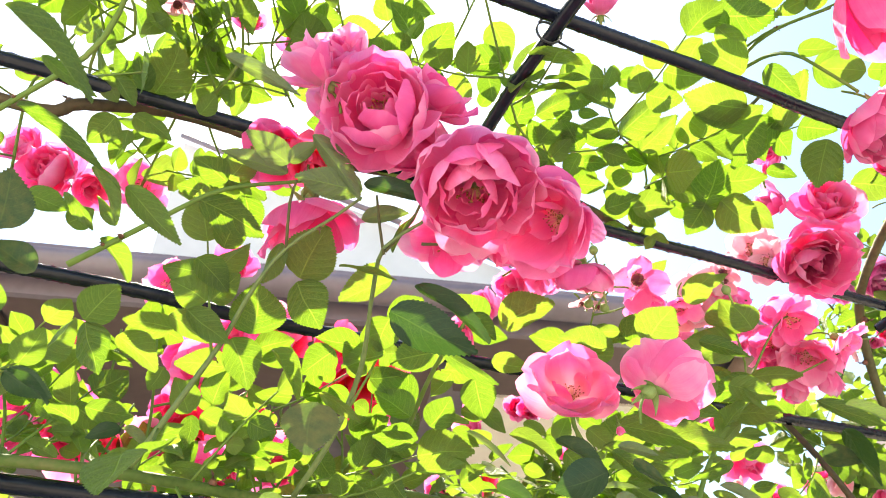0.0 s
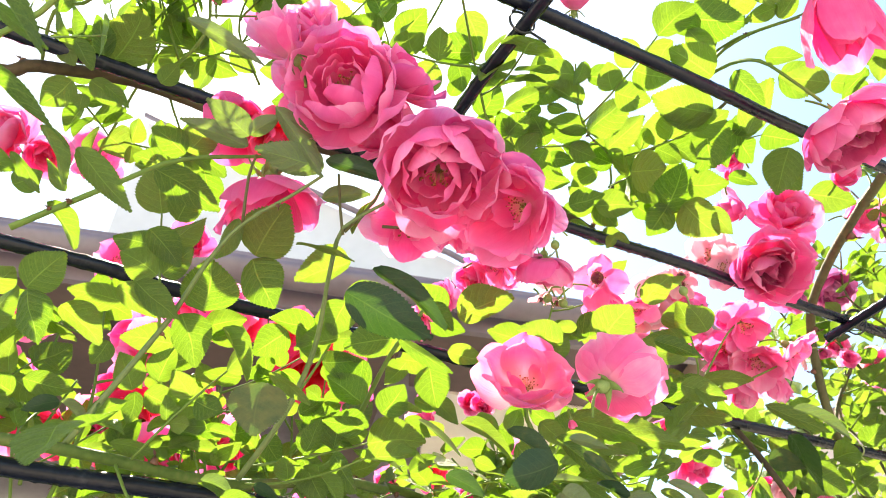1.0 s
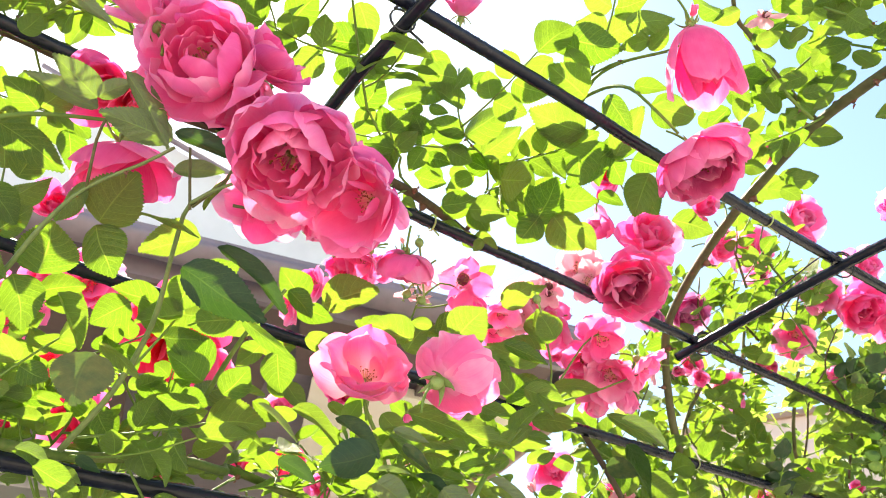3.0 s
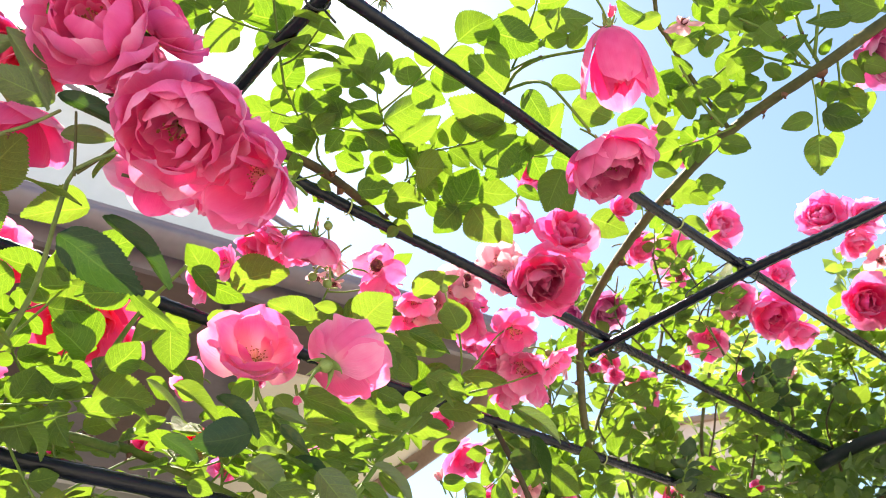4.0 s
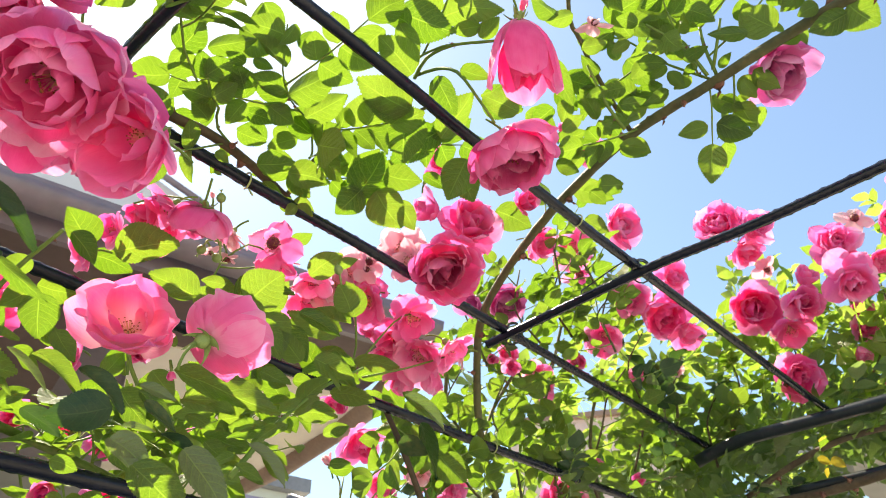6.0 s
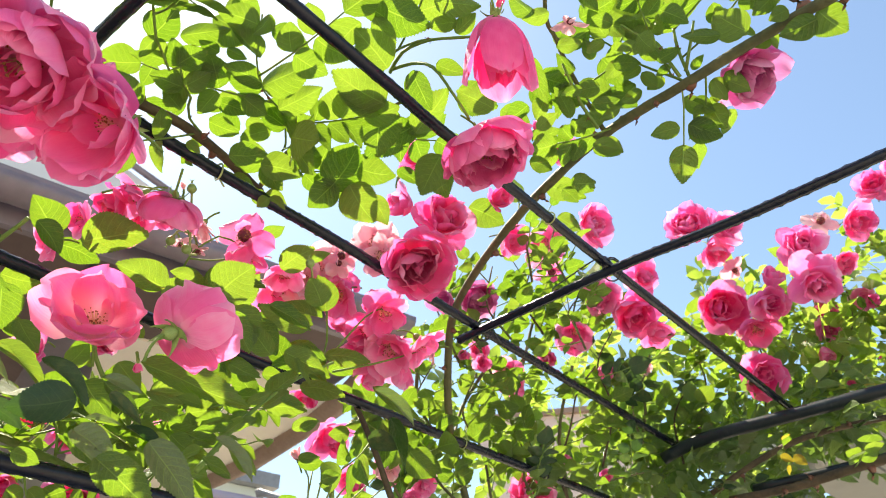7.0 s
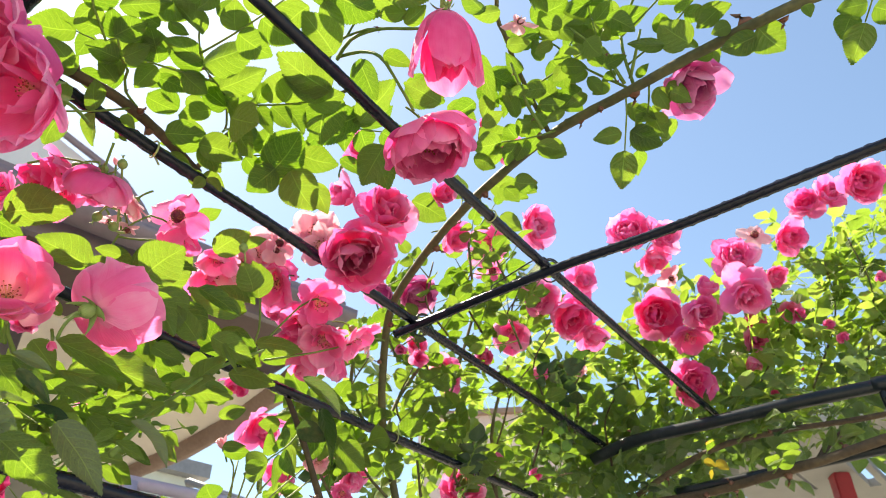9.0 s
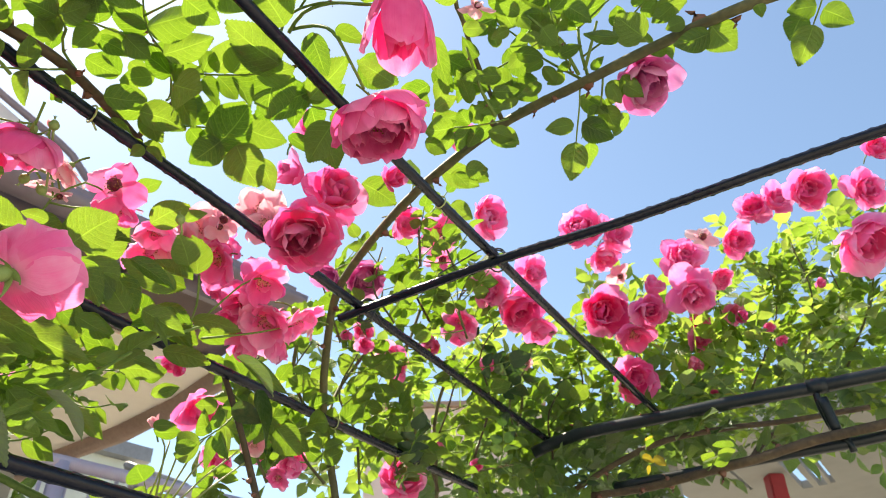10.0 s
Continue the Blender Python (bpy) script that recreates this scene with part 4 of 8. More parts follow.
# loose cluster of half-double roses
bloom("open", (0.433, 0.831, 2.025), (-0.439, 0.011, -0.898), 0.034, "soft")
bloom("cup", (0.445, 0.822, 2.071), (-0.131, -0.575, -0.807), 0.026, "pink")
bloom("open", (0.477, 0.843, 2.016), (0.287, -0.288, -0.914), 0.032, "soft")
bloom("half", (0.465, 0.872, 1.996), (0.136, 0.214, -0.967), 0.029, "soft")
bloom("open", (0.535, 0.846, 2.031), (-0.904, 0.263, -0.338), 0.024, "pale")
bloom("half", (0.397, 0.834, 2.098), (-0.23, -0.52, -0.822), 0.029, "soft")

# ---- leafy shoots over the roof ----
SHOOT = "thin rose shoot with light green toothed leaves"
def shoot(pts, count, length, size, seed, r=0.0026, mat=None, thorns=3, label=SHOOT, **more):
    ob, line = cane(pts, r, r * 0.6, mat or CANE_GREEN, label, thorns, seed, "rose_shoot", "rose shoot")
    clothe(ob, line, count, length, size, seed + 100, **more)
    return ob, line


clothe(k1, l1, 4, 0.09, 0.036, 27, 0.12, 0.42, 1.4)
clothe(k3, l3, 5, 0.11, 0.044, 22, 0.1, 0.6, 0.5)
s_a, _ = shoot([(0.234, 0.708, 2.114), (0.254, 0.653, 2.141), (0.305, 0.589, 2.163), (0.338, 0.551, 2.158), (0.367, 0.508, 2.17)], 2, 0.12, 0.046, 31, 0.0032, CANE_OLIVE, 5)
s_b, _ = shoot([(0.182, 0.665, 2.111), (0.135, 0.618, 2.107), (0.13, 0.589, 2.108), (0.118, 0.575, 2.109), (0.112, 0.557, 2.112), (0.084, 0.536, 2.117), (0.0, 0.25, 2.2)], 4, 0.12, 0.046, 32, 0.0016)
s_c, _ = shoot([(0.243, 0.646, 2.129), (0.244, 0.636, 2.132), (0.226, 0.588, 2.127), (0.195, 0.55, 2.113), (0.178, 0.521, 2.121), (0.17, 0.485, 2.146)], 4, 0.12, 0.046, 33, 0.0014)
s_d, _ = shoot([(0.332, 0.554, 2.158), (0.311, 0.508, 2.176), (0.326, 0.454, 2.16), (0.357, 0.414, 2.138), (0.375, 0.384, 2.125)], 1, 0.12, 0.046, 34, 0.0018)
s_e, _ = shoot([(0.588, 0.475, 2.166), (0.538, 0.457, 2.213), (0.494, 0.429, 2.23), (0.454, 0.393, 2.246), (0.35, 0.2, 2.25)], 4, 0.12, 0.042, 35, 0.003, CANE_OLIVE, 5)
s_f, _ = shoot([(0.613, 0.358, 2.152), (0.599, 0.351, 2.208), (0.597, 0.33, 2.245), (0.55, 0.18, 2.3)], 4, 0.11, 0.038, 36, 0.002)
shoot([(0.612, 0.368, 2.161), (0.586, 0.403, 2.215), (0.557, 0.423, 2.262), (0.53, 0.451, 2.287)], 4, 0.11, 0.04, 37, 0.0018)
s_h, _ = shoot([(-0.009, 0.639, 2.126), (-0.022, 0.575, 2.2), (0.017, 0.514, 2.224), (0.04, 0.464, 2.233)], 5, 0.12, 0.046, 38, 0.0018)
shoot([(-0.113, 0.62, 2.135), (-0.086, 0.543, 2.221), (-0.106, 0.481, 2.238), (-0.1, 0.25, 2.25)], 6, 0.12, 0.046, 39, 0.0018)
shoot([(-0.256, 0.52, 2.113), (-0.205, 0.484, 2.136), (-0.192, 0.447, 2.168), (-0.2, 0.3, 2.25)], 10, 0.12, 0.044, 40, 0.0018)
shoot([(-0.341, 0.489, 2.094), (-0.32, 0.442, 2.116), (-0.277, 0.411, 2.133), (-0.35, 0.25, 2.25)], 12, 0.12, 0.044, 41, 0.0018)
shoot([(-0.43, 0.549, 2.066), (-0.407, 0.493, 2.12), (-0.363, 0.433, 2.165), (-0.45, 0.25, 2.3)], 9, 0.12, 0.044, 44, 0.0018)
shoot([(-0.344, 0.641, 2.128), (-0.306, 0.59, 2.169), (-0.267, 0.533, 2.207), (-0.265, 0.463, 2.232)], 8, 0.12, 0.044, 45, 0.0018)
shoot([(-0.161, 0.564, 2.177), (-0.18, 0.512, 2.2), (-0.164, 0.47, 2.222)], 5, 0.12, 0.044, 46, 0.0016)

# ---- shoots before the house ----
n_a, nl_a = cane([(-0.234, 0.553, 1.752), (-0.201, 0.527, 1.789), (-0.166, 0.504, 1.835), (-0.138, 0.47, 1.864), (-0.113, 0.449, 1.885), (-0.077, 0.431, 1.9), (-0.054, 0.409, 1.9)], 0.0027, 0.0012, CANE_DARK, "green rose shoot rising to a cluster of blooms", 3, 51, "rose_shoot", "rose shoot")
n_b, nl_b = cane([(-0.117, 0.611, 1.755), (-0.083, 0.571, 1.79), (-0.059, 0.523, 1.825), (-0.048, 0.469, 1.857), (-0.038, 0.433, 1.873), (-0.011, 0.415, 1.881), (0.007, 0.389, 1.882)], 0.0027, 0.0012, CANE_DARK, "green rose shoot rising to a cluster of blooms", 3, 52, "rose_shoot", "rose shoot")
n_c, nl_c = cane([(-0.03, 0.701, 1.854), (-0.002, 0.648, 1.894), (0.031, 0.606, 1.926)], 0.0028, 0.0018, CANE_GREEN, SHOOT, 3, 53, "rose_shoot", "rose shoot")
n_d, nl_d = cane([(-0.31, 0.347, 1.907), (-0.292, 0.345, 1.924), (-0.244, 0.335, 1.965), (-0.225, 0.321, 1.985), (-0.215, 0.308, 1.999), (-0.202, 0.285, 2.018)], 0.0021, 0.0019, CANE_GREEN, SHOOT, 2, 54, "rose_shoot", "rose shoot")
cane([(-0.252, 0.417, 1.846), (-0.192, 0.415, 1.89), (-0.157, 0.419, 1.918), (-0.098, 0.432, 1.939)], 0.0026, 0.0014, CANE_GREEN, SHOOT, 2, 55, "rose_shoot", "rose shoot")
n_f, nl_f = cane([(0.21, 0.624, 1.739), (0.25, 0.657, 1.805), (0.3, 0.685, 1.865), (0.345, 0.699, 1.902)], 0.0025, 0.0015, CANE_GREEN, SHOOT, 2, 56, "rose_shoot", "rose shoot")
n_g, nl_g = cane([(0.122, 0.59, 1.79), (0.113, 0.576, 1.798), (0.109, 0.563, 1.803)], 0.002, 0.0018, CANE_GREEN, "thin flower stems with small buds", 0, 57, "rose_shoot", "rose shoot")
n_h, nl_h = cane([(0.446, 0.902, 1.964), (0.468, 0.871, 1.884), (0.492, 0.862, 1.818), (0.55, 0.8, 1.6)], 0.004, 0.0045, CANE_BROWN, "dark brown rose cane hanging below the pole", 6, 58)
clothe(n_h, nl_h, 5, 0.1, 0.042, 157, 0.0, 1.0, 0.1, dark=0.4)
clothe(k2, l2, 20, 0.11, 0.033, 158, 0.2, 0.8, 1.2)
clothe(n_a, nl_a, 2, 0.11, 0.042, 159, 0.1, 0.5, 0.1)
clothe(n_b, nl_b, 2, 0.11, 0.042, 160, 0.05, 0.4, 0.1)
for k in range(14):
    rng = random.Random(300 + k)
    b = Vector((-0.6 + 0.13 * k, 0.8 + 0.06 * k + rng.uniform(-0.05, 0.15), 1.6))
    mid = b + Vector((rng.uniform(-0.1, 0.1), rng.uniform(-0.08, 0.08), 0.14))
    shoot([(b.x, b.y + 0.1, 0.0), (b.x, b.y + 0.05, 0.8), b, mid, mid + Vector((rng.uniform(-0.12, 0.12), rng.uniform(-0.1, 0.1), 0.14))], 7, 0.12, 0.042, 310 + k, 0.003, up=0.1, lo=0.82)

for k in range(12):
    rng = random.Random(700 + k)
    b = Vector((-0.46 + 0.036 * k + rng.uniform(-0.02, 0.02), 0.6 + 0.012 * k + rng.uniform(-0.03, 0.06), 1.72 + rng.uniform(-0.02, 0.06)))
    tip = b + Vector((rng.uniform(-0.06, 0.08), rng.uniform(-0.04, 0.06), rng.uniform(0.1, 0.19)))
    shoot([tuple(b), tuple(b.lerp(tip, 0.5) + Vector((rng.uniform(-0.02, 0.02), 0.01, 0.0))), tuple(tip)], 5, 0.075, 0.031, 720 + k, 0.0018, CANE_GREEN, 1, "thin green shoot with small leaves before low roses", up=0.35, leaflets=(5, 7))

hang, _ = cane([(0.607, 0.366, 2.152), (0.613, 0.376, 2.127), (0.622, 0.391, 2.109), (0.629, 0.402, 2.096)], 0.0011, 0.0008, CANE_GREEN, "thin hanging leaf stalk with rounded leaves", 0, 66, "rose_shoot", "rose shoot")

# leaves that stand apart, shoot by shoot
single_leaf(s_a, (0.308, 0.654, 2.102), (0.323, 0.611, 2.143), .8)
single_leaf(s_a, (0.311, 0.648, 2.108), (0.289, 0.675, 2.084), .8)
single_leaf(s_a, (0.328, 0.643, 2.108), (0.368, 0.657, 2.075), .8)
single_leaf(s_a, (0.359, 0.651, 2.109), (0.387, 0.664, 2.082), .75)
single_leaf(s_a, (0.323, 0.533, 2.138), (0.334, 0.573, 2.097), .8)
single_leaf(s_a, (0.37, 0.553, 2.144), (0.327, 0.599, 2.117), .6)
single_leaf(s_a, (0.316, 0.513, 2.116), (0.254, 0.511, 2.136), .75)
single_leaf(s_a, (0.32, 0.522, 2.122), (0.271, 0.532, 2.128), .6)
single_leaf(s_a, (0.298, 0.466, 2.115), (0.255, 0.453, 2.137), .85)
single_leaf(s_a, (0.262, 0.455, 2.153), (0.237, 0.494, 2.128), .7)
single_leaf(s_a, (0.271, 0.439, 2.149), (0.301, 0.458, 2.127), .5)
single_leaf(s_a, (0.267, 0.431, 2.156), (0.324, 0.422, 2.145), .75)
single_leaf(s_a, (0.282, 0.436, 2.148), (0.247, 0.435, 2.158), .7)
single_leaf(s_c, (0.191, 0.541, 2.108), (0.235, 0.509, 2.129), .62)
single_leaf(s_c, (0.18, 0.516, 2.119), (0.145, 0.498, 2.137), .62)
single_leaf(s_c, (0.183, 0.493, 2.137), (0.222, 0.491, 2.133), .6)
single_leaf(s_c, (0.189, 0.538, 2.111), (0.149, 0.538, 2.115), .6)
single_leaf(s_c, (0.192, 0.549, 2.114), (0.163, 0.549, 2.118), .6)
single_leaf(s_c, (0.215, 0.558, 2.102), (0.25, 0.527, 2.123), .6)
single_leaf(s_c, (0.206, 0.581, 2.109), (0.173, 0.573, 2.121), .7)
single_leaf(s_c, (0.233, 0.596, 2.118), (0.201, 0.593, 2.127), .75)
single_leaf(s_c, (0.235, 0.598, 2.115), (0.261, 0.578, 2.129), .6)
single_leaf(s_c, (0.22, 0.61, 2.12), (0.191, 0.625, 2.109), .6)
single_leaf(s_c, (0.248, 0.64, 2.127), (0.288, 0.631, 2.126), .75)
single_leaf(s_c, (0.226, 0.659, 2.111), (0.273, 0.652, 2.108), .65)
single_leaf(s_c, (0.227, 0.663, 2.113), (0.257, 0.673, 2.095), .75)
single_leaf(s_c, (0.229, 0.661, 2.115), (0.185, 0.676, 2.105), .55)
single_leaf(s_c, (0.225, 0.656, 2.114), (0.196, 0.646, 2.13), .75)
single_leaf(s_c, (0.198, 0.68, 2.099), (0.226, 0.68, 2.094), .6)
single_leaf(s_c, (0.227, 0.687, 2.093), (0.244, 0.693, 2.082), .9)
single_leaf(s_c, (0.24, 0.685, 2.093), (0.267, 0.686, 2.085), .75)
single_leaf(s_c, (0.171, 0.493, 2.139), (0.13, 0.496, 2.139), .7)
single_leaf(s_c, (0.177, 0.476, 2.139), (0.169, 0.496, 2.123), .6)
single_leaf(s_b, (0.119, 0.57, 2.1), (0.087, 0.567, 2.101), .72)
single_leaf(s_b, (0.121, 0.569, 2.1), (0.142, 0.554, 2.114), .75)
single_leaf(s_b, (0.111, 0.557, 2.112), (0.098, 0.539, 2.129), .85)
single_leaf(s_b, (0.109, 0.556, 2.113), (0.131, 0.538, 2.129), .75)
single_leaf(s_b, (0.078, 0.537, 2.116), (0.094, 0.51, 2.141), .75)
single_leaf(s_b, (0.081, 0.543, 2.125), (0.095, 0.554, 2.114), .9)
single_leaf(s_b, (0.104, 0.529, 2.124), (0.147, 0.512, 2.138), .45)
single_leaf(s_b, (0.125, 0.563, 2.12), (0.15, 0.55, 2.131), .6)
single_leaf(s_b, (0.084, 0.585, 2.083), (0.057, 0.572, 2.094), .7)
single_leaf(s_b, (0.124, 0.6, 2.097), (0.103, 0.591, 2.106), .75)
single_leaf(s_b, (0.157, 0.592, 2.118), (0.19, 0.592, 2.115), .6)
single_leaf(s_b, (0.155, 0.615, 2.108), (0.188, 0.615, 2.106), .65)
single_leaf(s_b, (0.098, 0.555, 2.114), (0.064, 0.556, 2.111), .6)
single_leaf(s_b, (0.147, 0.651, 2.1), (0.155, 0.639, 2.112), .75)
single_leaf(s_b, (0.149, 0.65, 2.1), (0.142, 0.666, 2.083), .7)
single_leaf(s_b, (0.085, 0.535, 2.118), (0.074, 0.552, 2.101), .5)
single_leaf(s_b, (0.143, 0.537, 2.13), (0.121, 0.533, 2.134), .6)
single_leaf(s_b, (0.149, 0.532, 2.134), (0.17, 0.534, 2.13), .6)
single_leaf(s_d, (0.339, 0.44, 2.114), (0.37, 0.43, 2.109), .65)
single_leaf(s_d, (0.367, 0.545, 2.125), (0.385, 0.496, 2.158), .65)
single_leaf(s_d, (0.366, 0.561, 2.138), (0.379, 0.536, 2.155), .8)
single_leaf(s_d, (0.331, 0.477, 2.141), (0.361, 0.497, 2.113), .7)
single_leaf(s_d, (0.313, 0.392, 2.144), (0.355, 0.374, 2.14), .55)
single_leaf(s_d, (0.346, 0.406, 2.148), (0.319, 0.423, 2.147), .5)
single_leaf(s_d, (0.348, 0.414, 2.141), (0.359, 0.391, 2.152), .6)
single_leaf(s_d, (0.462, 0.399, 2.226), (0.439, 0.42, 2.225), .65)
single_leaf(s_d, (0.448, 0.409, 2.227), (0.414, 0.41, 2.242), .75)
single_leaf(s_d, (0.44, 0.491, 2.149), (0.396, 0.499, 2.164), .65)
single_leaf(s_d, (0.485, 0.485, 2.17), (0.468, 0.516, 2.156), .75)
single_leaf(s_d, (0.38, 0.508, 2.066), (0.374, 0.543, 2.034), .82)
single_leaf(s_d, (0.379, 0.62, 2.134), (0.409, 0.617, 2.122), .6)
single_leaf(s_e, (0.52, 0.4, 2.232), (0.496, 0.434, 2.226), .75)
single_leaf(s_e, (0.506, 0.398, 2.242), (0.531, 0.359, 2.248), .75)
single_leaf(s_e, (0.539, 0.395, 2.224), (0.51, 0.386, 2.246), .7)
single_leaf(s_e, (0.536, 0.398, 2.249), (0.588, 0.369, 2.232), .45)
single_leaf(s_e, (0.584, 0.366, 2.236), (0.582, 0.394, 2.223), .75)
single_leaf(s_e, (0.588, 0.427, 2.199), (0.564, 0.412, 2.224), .7)
single_leaf(s_e, (0.597, 0.419, 2.197), (0.584, 0.452, 2.185), .75)
single_leaf(s_e, (0.579, 0.445, 2.193), (0.545, 0.457, 2.208), .7)
single_leaf(s_e, (0.583, 0.44, 2.194), (0.567, 0.476, 2.18), .7)
single_leaf(s_e, (0.539, 0.463, 2.208), (0.497, 0.478, 2.223), .65)
single_leaf(s_e, (0.554, 0.47, 2.194), (0.518, 0.492, 2.2), .45)
single_leaf(s_e, (0.507, 0.48, 2.189), (0.506, 0.502, 2.172), .8)
single_leaf(s_e, (0.465, 0.449, 2.206), (0.503, 0.472, 2.169), .38)
single_leaf(s_e, (0.594, 0.488, 2.166), (0.62, 0.482, 2.15), .7)
single_leaf(s_e, (0.591, 0.548, 2.15), (0.618, 0.539, 2.135), .75)
single_leaf(s_e, (0.584, 0.573, 2.147), (0.618, 0.558, 2.133), .6)
single_leaf(s_e, (0.542, 0.481, 2.208), (0.539, 0.504, 2.192), .6)
single_leaf(s_e, (0.534, 0.546, 2.191), (0.559, 0.519, 2.196), .6)
single_leaf(s_f, (0.596, 0.334, 2.218), (0.566, 0.355, 2.228), .5)
single_leaf(s_f, (0.558, 0.333, 2.243), (0.533, 0.366, 2.243), .7)
single_leaf(s_f, (0.563, 0.333, 2.241), (0.585, 0.331, 2.227), .6)
single_leaf(hang, (0.618, 0.392, 2.112), (0.598, 0.417, 2.112), .65, (0.68, 0.35, 0.6))
single_leaf(hang, (0.624, 0.385, 2.112), (0.654, 0.369, 2.094), .58, (0.68, 0.35, 0.6))
single_leaf(s_f, (0.615, 0.374, 2.14), (0.646, 0.364, 2.12), .6)
single_leaf(s_f, (0.639, 0.361, 2.128), (0.66, 0.366, 2.105), .75)
single_leaf(s_f, (0.64, 0.34, 2.153), (0.648, 0.36, 2.135), .75)
single_leaf(s_f, (0.636, 0.33, 2.148), (0.662, 0.328, 2.126), .7)
single_leaf(s_f, (0.626, 0.297, 2.16), (0.595, 0.289, 2.187), .95)
single_leaf(s_f, (0.61, 0.307, 2.167), (0.581, 0.331, 2.177), .38)
single_leaf(s_f, (0.619, 0.27, 2.176), (0.634, 0.235, 2.178), .6)
single_leaf(s_f, (0.608, 0.386, 2.181), (0.598, 0.406, 2.176), .7)
single_leaf(s_f, (0.583, 0.394, 2.195), (0.573, 0.414, 2.19), .7)
single_leaf(s_f, (0.603, 0.369, 2.195), (0.581, 0.38, 2.204), .5)
single_leaf(s_f, (0.638, 0.221, 2.124), (0.668, 0.218, 2.107), 0.95, (0.58, 0.25, 0.64))
single_leaf(s_f, (0.635, 0.224, 2.112), (0.624, 0.256, 2.117), 0.75, (0.69, 0.28, 0.55))
single_leaf(s_f, (0.62, 0.237, 2.133), (0.616, 0.256, 2.137), 0.8, (0.51, 0.34, 0.61))
single_leaf(s_f, (0.616, 0.242, 2.161), (0.615, 0.268, 2.159), 0.8, (0.58, 0.39, 0.67))
single_leaf(s_f, (0.63, 0.129, 2.049), (0.623, 0.15, 2.058), 0.9, (0.76, 0.23, 0.72))
single_leaf(s_f, (0.634, 0.143, 2.055), (0.645, 0.163, 2.048), 0.95, (0.56, 0.28, 0.79))
single_leaf(s_f, (0.63, 0.137, 2.032), (0.646, 0.165, 2.017), 0.72, (0.67, 0.31, 0.73))
single_leaf(s_f, (0.634, 0.127, 2.045), (0.656, 0.117, 2.034), 0.85, (0.53, 0.32, 0.71))
single_leaf(s_f, (0.628, 0.171, 2.095), (0.64, 0.175, 2.091), 0.9, (0.60, 0.10, 0.79))
single_leaf(s_f, (0.591, 0.267, 2.117), (0.565, 0.276, 2.14), 0.85, (0.65, 0.31, 0.79))
single_leaf(s_f, (0.568, 0.281, 2.114), (0.547, 0.305, 2.126), 0.4, (0.72, 0.37, 0.65))
single_leaf(s_f, (0.635, 0.271, 2.134), (0.63, 0.288, 2.139), 0.7, (0.75, 0.22, 0.81))
single_leaf(s_f, (0.54, 0.318, 2.181), (0.571, 0.311, 2.172), 0.7, (0.77, 0.12, 0.57))
single_leaf(s_f, (0.534, 0.347, 2.17), (0.557, 0.35, 2.162), 0.9, (0.58, 0.38, 0.66))
single_leaf(hang, (0.624, 0.383, 2.112), (0.654, 0.371, 2.094), .72, (0.68, 0.35, 0.6))
single_leaf(hang, (0.666, 0.352, 2.125), (0.665, 0.377, 2.11), .8)
single_leaf(hang, (0.623, 0.371, 2.135), (0.644, 0.362, 2.123), .7)
single_leaf(hang, (0.63, 0.326, 2.126), (0.649, 0.319, 2.115), .8, (0.68, 0.35, 0.6))
single_leaf(hang, (0.626, 0.339, 2.137), (0.643, 0.344, 2.12), .7)
cane([(0.623, 0.114, 2.058), (0.63, 0.125, 2.049), (0.637, 0.139, 2.04)], 0.0009, 0.0007, CANE_GREEN, "thin hanging leaf stalk with rounded leaves", 0, 67, "rose_shoot", "rose shoot")
for spot, along, out, size in (
    ((0.6371, 0.2302, 2.1367), (-0.245, 0.961, 0.127), (-0.619, -0.256, 0.742), 0.017),
    ((0.6316, 0.2518, 2.1396), (-0.245, 0.961, 0.127), (-0.619, -0.256, 0.742), 0.011),
    ((0.6101, 0.3584, 2.143), (-0.163, 0.97, 0.179), (0.596, 0.242, -0.766), 0.014),
    ((0.6507, 0.201, 2.1258), (-0.245, 0.961, 0.127), (0.619, 0.256, -0.742), 0.01),
    ((0.5979, 0.431, 2.1564), (-0.163, 0.97, 0.179), (0.596, 0.242, -0.766), 0.01),
):
    m = frame_of(Vector(along), Vector(out))
    m.translation = Vector(spot) - k1.location
    part("thorn", THORN_MESH, k1, m @ Matrix.Diagonal((size * 1.7, size * 0.8, size, 1)), "large reddish hooked thorn")
# leaflets between the bell-shaped rose and the long cane
single_leaf(s_e, (0.542, 0.423, 2.17), (0.523, 0.449, 2.174), 0.6, (0.65, 0.63, 0.78))
single_leaf(s_e, (0.561, 0.399, 2.199), (0.549, 0.419, 2.181), 0.6, (0.48, 0.63, 0.74))
single_leaf(s_e, (0.59, 0.407, 2.172), (0.573, 0.426, 2.16), 0.6, (0.48, 0.35, 0.70))
single_leaf(s_e, (0.559, 0.442, 2.141), (0.527, 0.457, 2.136), 0.5, (0.36, 0.36, 0.85))
single_leaf(s_e, (0.534, 0.469, 2.158), (0.501, 0.453, 2.179), 0.4, (0.65, 0.31, 0.73))
single_leaf(s_e, (0.541, 0.45, 2.102), (0.561, 0.429, 2.085), 0.6, (0.69, 0.33, 0.57))
single_leaf(s_e, (0.523, 0.515, 2.152), (0.553, 0.499, 2.157), 0.4, (0.39, 0.63, 0.70))
single_leaf(s_e, (0.546, 0.4, 2.187), (0.566, 0.378, 2.175), 0.55, (0.72, 0.53, 0.87))
single_leaf(s_e, (0.582, 0.394, 2.185), (0.6, 0.393, 2.165), 0.6, (0.43, 0.32, 0.54))
